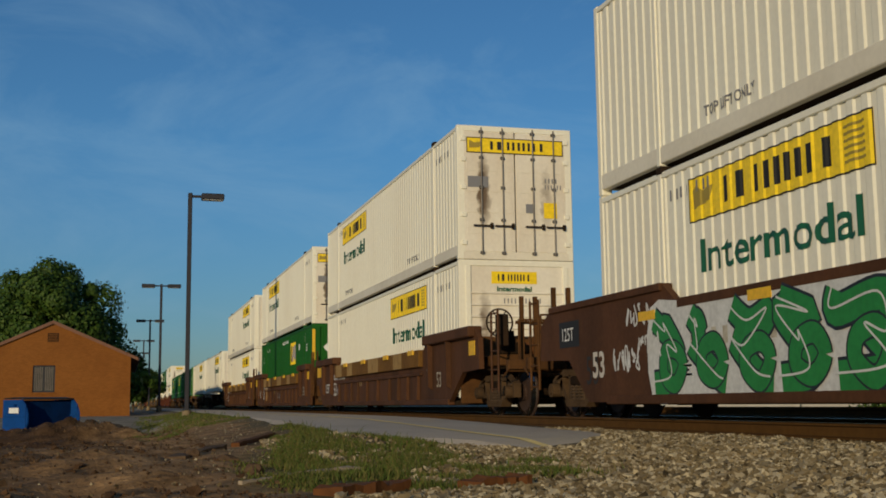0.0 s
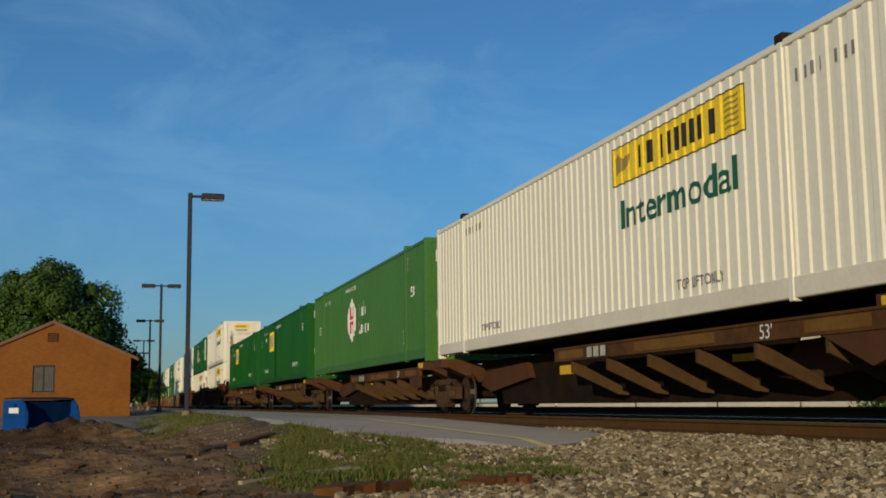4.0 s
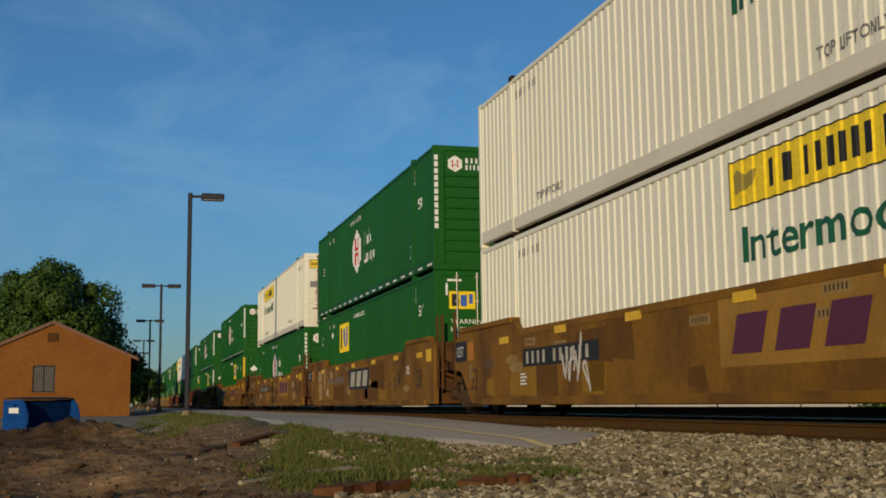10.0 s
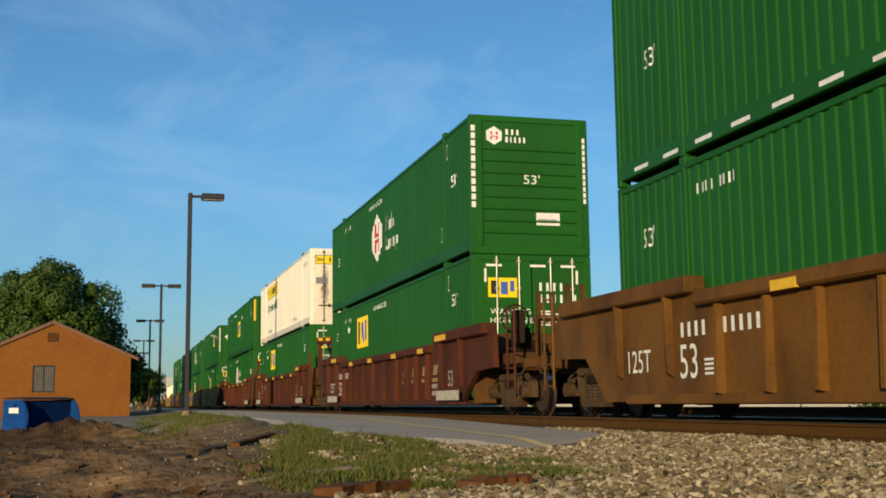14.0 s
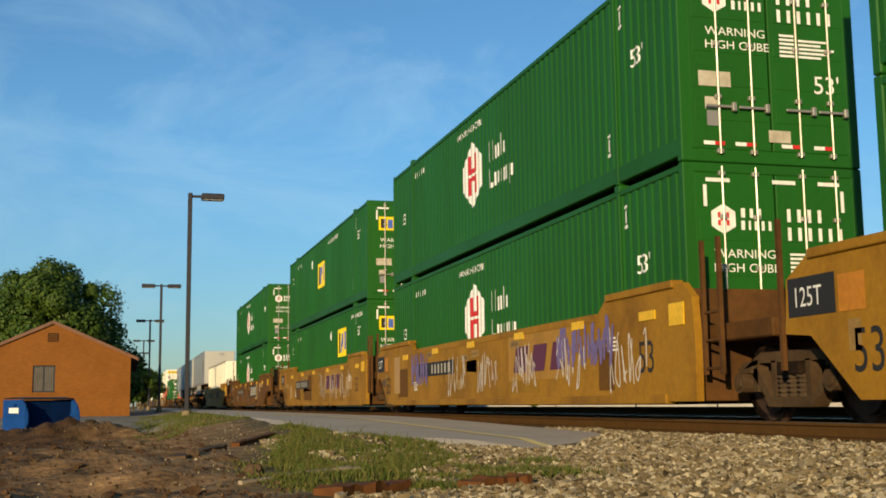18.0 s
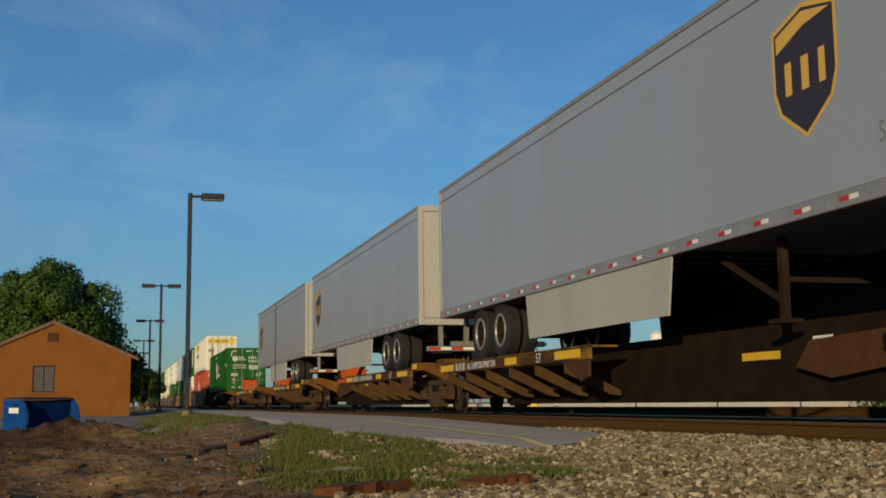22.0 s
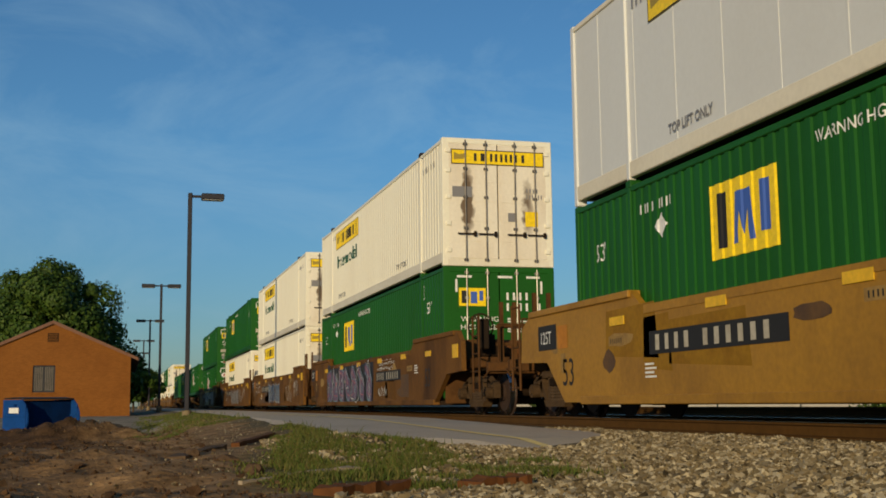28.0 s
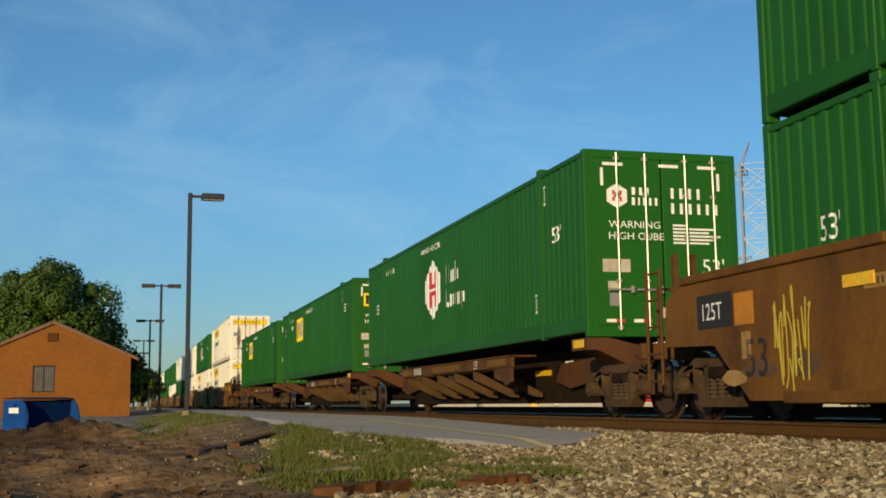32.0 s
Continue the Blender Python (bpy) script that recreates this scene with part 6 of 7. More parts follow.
    if hitch is not None:
        side_mark(quads([(0, 0, 2.4, 0.185)]), chan + 6.25, 0.888, "dark_panel", BROWN, root, False, xo, 0.005)
        bm, tw = letters("ALL PURPOSE SPINE CAR", 0.12, 0.95, 0.003)
        side_mark(bm, chan + 6.2, 0.92, "lettering", WHITE_MARK, root, False, xo, 0.008)
    # corner pedestals and end sills over the trucks
    for y in (0.15, LEN - 0.25):
        bm = B()
        prism(bm, [(-0.08, 1.02), (0.10, 1.02), (0.80, 0.70), (1.0, 0.70), (1.0, 1.04), (0.30, 1.20), (-0.08, 1.20)], "y", y - 0.25, y + 0.35)
        pd = part("pedestal", bm, OCHRE_DARK if hitch is not None else BROWN, root)
        bm = B()
        prism(bm, [(WID + 0.08, 1.02), (WID - 0.10, 1.02), (WID - 0.80, 0.70), (WID - 1.0, 0.70), (WID - 1.0, 1.04), (WID - 0.30, 1.20), (WID + 0.08, 1.20)], "y", y - 0.25, y + 0.35)
        part("pedestal", bm, OCHRE_DARK if hitch is not None else BROWN, root)
    bm = B()
    bx(bm, -0.085, -0.070, 0.0, 0.42, 1.06, 1.18)
    part("reflector_plate", bm, YELLOW, root)
    for ya in (0.6, 12.6):
        bm = B()
        prism(bm, [(ya, 1.02), (ya + 2.6, 0.92), (ya + 2.9, 0.62), (ya + 2.2, 0.48), (ya - 0.2, 0.72)], "x", 0.80, 0.95)
        part("gusset", bm, BROWN, root)
    if hitch is not None:
        bm = B()
        bx(bm, 0.82, 1.77, hitch - 0.04, hitch + 0.40, 1.84, 1.92, 0.03)
        hitch_ob = part("trailer_hitch", bm, HITCH, root, "orange steel trailer hitch")
        for x in (0.84, 1.65):
            bm = B()
            prism(bm, [(hitch - 0.80, 1.00), (hitch + 0.36, 1.00), (hitch + 0.34, 1.85), (hitch + 0.04, 1.85)], "x", x, x + 0.10)
            part("side_plate", bm, HITCH, hitch_ob)
        bm = B()
        prism(bm, [(hitch - 0.76, 1.00), (hitch - 0.70, 1.00), (hitch + 0.12, 1.85), (hitch + 0.06, 1.85)], "x", 0.94, 1.65)
        part("sloped_plate", bm, HITCH, hitch_ob)
        bm = B()
        bx(bm, 0.95, 1.64, hitch - 0.12, hitch + 0.46, 1.92, 2.00, 0.02)
        part("hitch_head", bm, GREASY_SHADE, hitch_ob, "black greasy hitch head")
        bm = B()
        rod(bm, (0.76, hitch - 0.22, 1.22), (0.85, hitch - 0.22, 1.22), 0.07, 10)
        part("hitch_pin", bm, GREASY_SHADE, hitch_ob)
    if near_truck:
        add_truck(root, -0.55)
    if far_truck:
        add_truck(root, L2 - 0.35)
    return root


def trailer(front_near):
    """A highway van trailer; y from the end nearest the camera, z from the road it would stand on, 1.04 under its tyres' contact."""
    root = thing("semi_trailer", "dull silver box trailer with a shield emblem and red-white tape", "trailer", "trailers on the train")
    z0, z1 = 2.10, 4.98   # box, over the rail heads

    def yy(y):
        return y if front_near else LEN - y
    bm = B()
    bx(bm, 0.0, WID, 0.02, LEN - 0.02, z0 + 0.16, z1 - 0.06, 0.02)
    part("box", bm, SILVER, root)
    bm = B()
    bx(bm, -0.018, 0.04, 0.0, LEN, z0, z0 + 0.17, 0.01)
    rl = part("bottom_rail", bm, GREY_SHEET, root)
    clone(rl, root, (WID - 0.022, 0, 0))
    bm = B()
    bx(bm, -0.014, 0.04, 0.0, LEN, z1 - 0.30, z1 - 0.28)
    bx(bm, -0.018, 0.06, 0.0, LEN, z1 - 0.08, z1, 0.01)
    tr = part("top_rail", bm, GREY_SHEET, root)
    clone(tr, root, (WID - 0.03, 0, 0))
    # front wall and rear doors
    fy = yy(0.0)
    a, b = sorted((fy, fy + (-0.02 if front_near else 0.02)))
    bm = B()
    bx(bm, 0.03, WID - 0.03, a, b, z0 + 0.05, z1 - 0.03, 0.006)
    part("front_wall", bm, PALE_SHEET, root)
    s = -1 if front_near else 1
    bm = B()
    bx(bm, 0.45, 0.85, *sorted((fy + s * 0.02, fy + s * 0.04)), z0 + 0.3, z0 + 0.75, 0.004)
    bx(bm, 1.25, 1.7, *sorted((fy + s * 0.02, fy + s * 0.03)), z1 - 0.4, z1 - 0.2, 0.004)
    part("access_plate", bm, GREY_SHEET, root)
    ry = yy(LEN)
    s = 1 if front_near else -1
    bm = B()
    for x in (-0.01, WID - 0.11):
        bx(bm, x, x + 0.12, *sorted((ry - s * 0.10, ry + s * 0.02)), z0, z1, 0.01)
    bx(bm, 0.0, WID, *sorted((ry - s * 0.1, ry + s * 0.02)), z1 - 0.14, z1, 0.01)
    bx(bm, 0.0, WID, *sorted((ry - s * 0.1, ry + s * 0.02)), z0, z0 + 0.16, 0.01)
    part("rear_frame", bm, PALE_SHEET, root)
    for x0 in (0.12, WID / 2 + 0.01):
        bm = B()
        bx(bm, x0, x0 + WID / 2 - 0.14, *sorted((ry - s * 0.02, ry + s * 0.005)), z0 + 0.17, z1 - 0.15, 0.008)
        rod(bm, (x0 + 0.5, ry + s * 0.03, z0 + 0.1), (x0 + 0.5, ry + s * 0.03, z1 - 0.1), 0.018, 6)
        part("rear_door", bm, PALE_SHEET, root)
    bm = B()
    for x in (0.55, 1.95):
        beam(bm, (x, ry - s * 0.15, z0), (x, ry - s * 0.10, z0 - 0.55), 0.10)
    bx(bm, 0.2, WID - 0.2, *sorted((ry - s * 0.16, ry - s * 0.04)), z0 - 0.62, z0 - 0.50, 0.01)
    part("rear_guard", bm, ROD, root)
    for k in range(4):
        end_mark(quads([(0, 0, 0.26, 0.06)]), 0.25 + k * 0.56, z0 - 0.59, "red_tape", RED_MARK, root, (ry - 0.04 * s + 0.004 * s) if s > 0 else ry - s * 0.04 - 0.004)
        end_mark(quads([(0, 0, 0.26, 0.06)]), 0.53 + k * 0.56, z0 - 0.59, "white_tape", WHITE_MARK, root, (ry - 0.04 * s + 0.004 * s) if s > 0 else ry - s * 0.04 - 0.004)
    # tape along the bottom rail
    r1 = w1 = None
    for k in range(20):
        y = 0.5 + k * 0.8
        if r1 is None:
            r1 = side_mark(quads([(0, 0, 0.15, 0.05)]), 0, z0 + 0.06, "red_tape", RED_MARK, root, False, -0.018, 0.004)
            w1 = side_mark(quads([(0.16, 0, 0.31, 0.05)]), 0, z0 + 0.06, "white_tape", WHITE_MARK, root, False, -0.018, 0.004)
        else:
            r1, w1 = clone(r1, root), clone(w1, root)
        r1.location = w1.location = (0, y, 0)
    # shield emblem
    cy = yy(1.80 if front_near else 1.35)
    sh = [(0, 0.55), (0.10, 0.30), (0.54, 0.0), (0.98, 0.30), (1.08, 0.55), (1.08, 1.22), (0.54, 1.34), (0, 1.18)]
    side_mark(poly([(0.54 + (u - 0.54) * 1.09, 0.67 + (v - 0.67) * 1.08) for u, v in sh]), cy + 0.54, 2.98, "emblem_border", GOLD, root, False, 0.0, 0.002)
    side_mark(poly(sh), cy + 0.54, 2.98, "emblem", DARK_SHIELD, root, False, 0.0, 0.004, "dark shield emblem with gold shapes")
    side_mark(poly([(0.04, 0.96), (0.55, 1.14), (1.04, 1.20), (0.54, 1.30), (0.04, 1.15)]), cy + 0.54, 2.98, "emblem_arc", GOLD, root, False, 0.0, 0.007)
    side_mark(quads(blocks((0.24, 0.26, 0.22), 0.36, 0.06, 0.085, 0.46, 0.13)), cy + 0.54, 2.98, "emblem_mark", GOLD, root, False, 0.0, 0.007)
    bm, tw = letters("53", 0.20, 0.8)
    side_mark(bm, yy(0.55) + 0.1, 2.62, "size_lettering", GREY_MARK, root, False, 0.0, 0.004)
    # skirt, landing legs, bogie
    a, b = sorted((yy(5.0), yy(10.6)))
    bm = B()
    prism(bm, [(a, z0 + 0.02), (b, z0 + 0.02), (b - 0.15, 1.34), (a + 0.15, 1.34)], "x", 0.02, 0.05)
    part("side_skirt", bm, PALE_SHEET, root)
    # far skirt lengthened and coloured black to hold the underside's shade
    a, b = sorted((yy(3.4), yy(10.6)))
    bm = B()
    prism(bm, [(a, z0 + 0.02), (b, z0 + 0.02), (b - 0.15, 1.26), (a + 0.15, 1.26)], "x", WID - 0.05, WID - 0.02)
    part("side_skirt", bm, RUBBER, root, "far side skirt coloured black for the shade under the trailer")
    bm = B()
    for x in (0.45, WID - 0.45):
        beam(bm, (x, yy(3.1), z0), (x, yy(3.1), 1.15), 0.09)
        bx(bm, x - 0.14, x + 0.14, yy(3.1) - 0.14, yy(3.1) + 0.14, 1.10, 1.15)
        beam(bm, (x, yy(3.1), 1.35), (x, yy(4.6), z0 - 0.05), 0.06)
    beam(bm, (0.45, yy(3.1), 1.6), (WID - 0.45, yy(3.1), 1.6), 0.06)
    part("landing_gear", bm, STEEL_DARK, root)
    bm = B()
    for x in (0.75, WID - 0.95):
        bx(bm, x, x + 0.14, *sorted((yy(10.4), yy(15.4))), z0 - 0.28, z0 + 0.02, 0.02)
    part("underframe", bm, STEEL_DARK, root)
    for k in range(9):
        bm = B()
        y = yy(4.8 + k * 0.6)
        bx(bm, 0.05, WID - 0.05, y - 0.04, y + 0.04, z0 - 0.02, z0 + 0.04)
        part("cross_member", bm, STEEL_DARK, root)
    for y in (yy(12.2), yy(13.45)):
        bm = B()
        rod(bm, (0.3, y, 1.59), (WID - 0.3, y, 1.59), 0.07, 8)
        ax = part("axle", bm, STEEL_DARK, root)
        for x in (0.06, 0.38, WID - 0.66, WID - 0.34):
            bm = B()
            prof = [(0.30, 0.02), (0.47, 0.0), (0.51, 0.04), (0.51, 0.24), (0.47, 0.28), (0.30, 0.26)]
            rings = []
            for k in range(24):
                an = k * math.pi / 12
                rings.append([bm.verts.new((x + h, y + r * math.cos(an), 1.60 + r * math.sin(an))) for r, h in prof])
            for k in range(24):
                p, q = rings[k], rings[(k + 1) % 24]
                for j in range(len(prof)):
                    i = (j + 1) % len(prof)
                    bm.faces.new((p[j], p[i], q[i], q[j]))
            tyre = part("tyre", bm, RUBBER, root)
            bm = B()
            rod(bm, (x + 0.07, y, 1.60), (x + 0.2, y, 1.60), 0.29, 16)
            rod(bm, (x + 0.01, y, 1.60), (x + 0.1, y, 1.60), 0.11, 10)
            part("wheel_hub", bm, STEEL_DARK, tyre)
            bm = B()
            rings = []
            for k in range(24):
                an = k * math.pi / 12
                rings.append([bm.verts.new((x + h, y + r * math.cos(an), 1.60 + r * math.sin(an))) for r, h in ((0.265, 0.03), (0.275, 0.0), (0.315, 0.0), (0.325, 0.04))])
            for k in range(24):
                p, q = rings[k], rings[(k + 1) % 24]
                for j in range(3):
                    bm.faces.new((p[j], p[j + 1], q[j + 1], q[j]))
            part("rim", bm, ROD, tyre, "bright steel rim")
    return root


BRACE = paint("dusty_brown_brace", (0.085, 0.047, 0.019), 0.85, second=(0.042, 0.023, 0.010), amount=0.6, scale=2, bump=0.1, spec=0.15)
SPINE_SIDE = paint("patchy_yellow_brown_channel", (0.060, 0.030, 0.012), 0.75, second=(0.34, 0.18, 0.02), amount=0.9, scale=0.9, streak=0.6, bump=0.12, spec=0.15)
SILL = paint("rust_stained_sill", (0.034, 0.017, 0.008), 0.85, second=(0.13, 0.065, 0.014), amount=0.5, scale=1.3, bump=0.15, spec=0.1)
PALE_SHEET = paint("dirty_pale_grey_sheet", (0.43, 0.42, 0.38), 0.5, second=(0.32, 0.30, 0.26), amount=0.5, scale=0.6, streak=3, bump=0.0, grainy=0.1)
GREY_SHEET = paint("grey_rail_aluminium", (0.33, 0.33, 0.33), 0.45, metal=0.3, second=(0.22, 0.22, 0.21), amount=0.4, scale=1, bump=0.02)

LOW, HIGH, SPINE = 0.35, 3.26, 1.22


def well(style, s, ends, lower, upper=None):
    place(("well", style, ends), lambda: well_car(style, ends[0], ends[1]), s, 0.0)
    if lower:
        load(lower, s, LOW)
    if upper:
        load(upper, s, HIGH)


def spine(s, what, chan=0.3, hitch=None, far_truck=False):
    place(("spine", chan, hitch, far_truck), lambda: spine_car(chan, True, hitch, far_truck), s, 0.0)
    if what in ("front", "rear"):
        place(("trailer", what), lambda: trailer(what == "front"), s, 0.0)
    elif what:
        load(what, s, SPINE)


# the make-up of the train, from its head to its tail: metres along the track at the start
well("brown_flat", -0.60, "cc", "jb/door", "jb/front")
well("brown", 23.01, "ca", "jb/front", "jb/door")
well("brown", 42.60, "aa", "emp/v", "jb/door")
well("brown", 62.33, "ac", "jb/front", "jb/front")
spine(83.54, "jb/front", 7.6)
spine(102.08, "jb/front")
spine(119.30, "hubl/door")
spine(137.20, "emp/door/top")
spine(154.43, "emp/door/top", far_truck=True)
well("maroon", 175.68, "ca", "jb/front", "jb/front")
well("maroon", 195.65, "aa", "jb/front", "hub/front")
well("maroon", 215.10, "ac", "jb/front", "jb/front")
well("ochre", 239.05, "ca", "jb/front", "jb/front")
well("ochre_worn", 258.73, "aa", "emp/door", "hub/front/dash")
well("ochre", 278.26, "ac", "hub/front", "jb/door")
well("ochre", 302.09, "cc", "emp/v", "hub/front/dash")
well("ochre_ribbed", 325.96, "cc", "emp/front", "hub/front/dash")
well("maroon_panel", 349.31, "ca", "emp/door", "hub/front")
well("maroon_panel", 370.35, "aa", "emp/door", "jb/door")
well("maroon_panel", 390.05, "ac", "hub/door", "emp/v/mid")
well("ochre_mid", 413.60, "ca", "emp/door/mid", "emp/front")
well("ochre_mid", 433.60, "aa", "hub/door", "hub/door")
well("ochre_mid", 453.15, "ac", "emp/door/near", "emp/door/mid")
well("rusty", 477.10, "cc", "hub/door", "hub/door")
well("yellow", 501.05, "cc", "ribbed/door")
spine(522.55, "front", 7.6, 1.1)
spine(540.60, "rear", 0.6, 15.1)
spine(558.45, "rear", 0.6, 15.1)
spine(575.90, None, 0.6, 15.1)
spine(593.25, "hub/door", 1.2, far_truck=True)
well("ochre", 614.50, "ca", "red/door", "jb/door")
well("ochre_fresh", 635.05, "aa", "jb/door", "hub/front/dash")
well("ochre_fresh", 654.80, "ac", "emp/door", "jbs/door")
well("rusty_plain", 678.65, "ca", "emp/door", "jb/door")
well("rusty_plain", 698.65, "aa", "jb/door", "jb/door")
well("rusty_plain", 718.55, "ac", "jb/door", "emp/door")
well("rusty", 742.45, "cc", "hub/door", "emp/door")
spine(763.70, "hub/door", 3.4)
spine(782.25, "emp/door")
spine(800.60, "emp/door", far_truck=True)
well("ochre", 824.70, "ca", "jb/door", "jb/door")
well("ochre", 844.80, "aa", "jb/door", "hub/door")
well("ochre", 864.60, "ac", "jb/door", "jb/door")
tail = ("jb/door", "hub/door", "emp/door", "jb/door", "emp/front", "hub/door")
for k in range(7):
    well("rusty" if k % 4 else "ochre", 888.4 + 23.6 * k, "cc", tail[(k * 2 + 1) % 6] + "/lite", tail[k % 6] + "/lite")


# ---- spray paint on the cars ----
def smooth_loop(pts, n=6, closed=True):
    """A rounded line through some points."""
    out, m = [], len(pts)
    for i in range(m if closed else m - 1):
        p0, p1, p2, p3 = (pts[(i + k - 1) % m] if closed else pts[min(max(i + k - 1, 0), m - 1)] for k in range(4))
        for j in range(n):
            t = j / n
            out.append(tuple(0.5 * (2 * b + (c - a) * t + (2 * a - 5 * b + 4 * c - d) * t * t + (3 * b - a - 3 * c + d) * t ** 3) for a, b, c, d in zip(p0, p1, p2, p3)))
    if not closed:
        out.append(pts[-1])
    return out


def ribbon(bm, line, width, layer, mi):
    """A painted stroke of some width along a line of (u, v)."""
    rows = []
    for i, p in enumerate(line):
        a, b = line[max(i - 1, 0)], line[min(i + 1, len(line) - 1)]
        dx, dy = b[0] - a[0], b[1] - a[1]
        d = math.hypot(dx, dy) or 1.0
        nx, ny = -dy / d * width / 2, dx / d * width / 2
        rise = layer + 0.000012 * i
        rows.append((bm.verts.new((p[0] + nx, p[1] + ny, rise)), bm.verts.new((p[0] - nx, p[1] - ny, rise))))
    for a, b in zip(rows, rows[1:]):
        f = bm.faces.new((a[0], a[1], b[1], b[0]))
        f.material_index = mi


def blob(bm, line, layer, mi):
    f = bm.faces.new([bm.verts.new((u, v, layer)) for u, v in line])
    f.material_index = mi


SPRAY = {k: paint("spray_" + k, c, 0.5, second=[v * 0.7 for v in c], amount=0.4, scale=2.5, bump=0.03) for k, c in (
    ("green", (0.02, 0.21, 0.04)), ("pale", (0.62, 0.62, 0.60)), ("black", (0.018, 0.018, 0.022)), ("grey", (0.22, 0.21, 0.20)),
    ("violet", (0.13, 0.08, 0.15)), ("teal", (0.16, 0.30, 0.34)), ("pink", (0.50, 0.16, 0.16)), ("crimson", (0.33, 0.03, 0.06)),
    ("yellow", (0.55, 0.42, 0.04)), ("blue", (0.06, 0.10, 0.17)), ("slate", (0.085, 0.082, 0.095)), ("umber", (0.045, 0.024, 0.012)), ("chalk", (0.60, 0.55, 0.48)), ("lilac", (0.16, 0.12, 0.30)), ("patch", (0.42, 0.25, 0.09)))}


def piece(ob, y_left, width, z0, height, back, edge, fill, line, seed, count, x=-0.13):
    """A large painted piece: a backing shape and a row of fat, looping, outlined strokes."""
    rnd = random.Random(seed)
    bm = B()
    mats = [SPRAY[k or "black"] for k in (back, edge, fill, line)]
    w = width / count
    if back:
        top = [(u * width / 12, height * rnd.uniform(0.90, 1.0)) for u in range(13)]
        low = [(u * width / 12, height * rnd.uniform(0.0, 0.05)) for u in range(12, -1, -1)]
        blob(bm, smooth_loop(top + low, 3), 0.0, 0)
    for k in range(count):
        cu = (k + 0.5) * w
        pts = [(cu + w * rnd.uniform(-0.42, 0.42), height * v) for v in (0.82, 0.66, 0.74, 0.45, 0.52, 0.22, 0.16)]
        pts[0], pts[-1] = (cu - w * 0.40, height * 0.82), (cu + w * 0.42 * rnd.choice((-1, 1)), height * 0.16)
        crv = smooth_loop(pts, 7, False)
        loop = smooth_loop([(cu + w * (0.10 + 0.27 * math.cos(a)), height * (0.34 + 0.17 * math.sin(a) * rnd.uniform(0.8, 1.2))) for a in (0, 1.2, 2.4, 3.6, 4.9)], 6)
        loop.append(loop[0])
        fat = min(w * 0.40, height * 0.24)
        for c, f, up in ((crv, fat, 0.0), (loop, fat * 0.7, 0.0012)):
            ribbon(bm, c, f * 1.22, 0.002 + 0.003 * k + up, 1)
            ribbon(bm, c, f, 0.0026 + 0.003 * k + up, 2)
        hi = [(u - fat * 0.22, v + fat * 0.10) for u, v in crv]
        ribbon(bm, hi, fat * 0.08, 0.0044 + 0.003 * k, 3)
    for v in bm.verts:
        v.co = Vector((x - 0.006 - v.co.z, y_left - v.co.x, z0 + v.co.y))
    tagged(part("graffiti", bm, mats, ob, "large sprayed graffiti piece"), kind="stuff")


def scrawl(ob, y_left, width, z0, height, col, seed, count, thick=0.035, x=-0.13):
    """Loose sprayed handwriting, of no letters."""
    rnd = random.Random(seed)
    bm = B()
    w = width / count
    for k in range(count):
        pts = [(w * (k + rnd.uniform(0.0, 1.0)), height * rnd.uniform(0, 1)) for _ in range(rnd.randrange(4, 7))]
        ribbon(bm, smooth_loop(pts, 6, False), thick, 0.0002 * k, 0)
    for v in bm.verts:
        v.co = Vector((x - 0.009 - v.co.z, y_left - v.co.x, z0 + v.co.y))
    tagged(part("graffiti", bm, [SPRAY[col]], ob, "thin sprayed scribble"), kind="stuff")


def patch(ob, y_left, width, z0, height, col="patch"):
    side_mark(quads([(0, 0, width, height)]), y_left, z0, "paint_patch", SPRAY[col], ob, False, -0.13, 0.0042 + 0.0006 * ((y_left * 0.37) % 1.0))


def car_at(s):
    """The car whose near end stands at s at the start."""
    return min((t for t in TRAIN if t[3] < R + 0.01 and not t[0].name.startswith("semi")), key=lambda t: abs(t[2] - s))[0]


c0 = car_at(-0.6)
piece(c0, 14.3, 12.0, 0.26, 1.26, "pale", "black", "green", "pale", 11, 12)
bm, tw = letters("53", 0.36, 0.9, 0.012)
side_mark(bm, 16.25, 0.60, "size_lettering", SPRAY["chalk"], c0, False, -0.13, 0.009)
scrawl(c0, 15.5, 0.85, 0.64, 0.34, "pale", 4, 7, 0.035)
scrawl(c0, 15.05, 0.75, 1.26, 0.28, "pale", 5, 6, 0.035)
scrawl(c0, 14.75, 0.75, 0.84, 0.34, "pale", 6, 6, 0.035)
c1 = car_at(42.6)
scrawl(c1, 9.2, 1.6, 0.5, 0.4, "grey", 7, 5)
patch(c1, 13.6, 1.0, 0.45, 0.8, "patch")
scrawl(car_at(175.68), 11.8, 3.4, 0.45, 0.75, "chalk", 8, 6, 0.07, -0.132)
scrawl(car_at(239.05), 11.6, 1.2, 0.35, 0.95, "chalk", 9, 4, 0.06)
c = car_at(258.73)
patch(c, 15.3, 0.75, 1.02, 0.36)
patch(c, 15.2, 0.7, 0.62, 0.36)
patch(c, 15.1, 0.55, 0.40, 0.20)
patch(c, 12.9, 0.5, 1.1, 0.2)
patch(c, 14.2, 0.3, 0.75, 0.7)
scrawl(c, 4.2, 1.4, 0.55, 0.5, "black", 12, 5, 0.03)
scrawl(car_at(278.26), 9.5, 2.8, 0.5, 0.7, "black", 13, 6, 0.035)
c = car_at(302.09)
scrawl(c, 16.3, 2.9, 0.40, 0.8, "umber", 14, 9, 0.05)
scrawl(c, 13.4, 3.6, 1.16, 0.30, "chalk", 19, 9, 0.03)
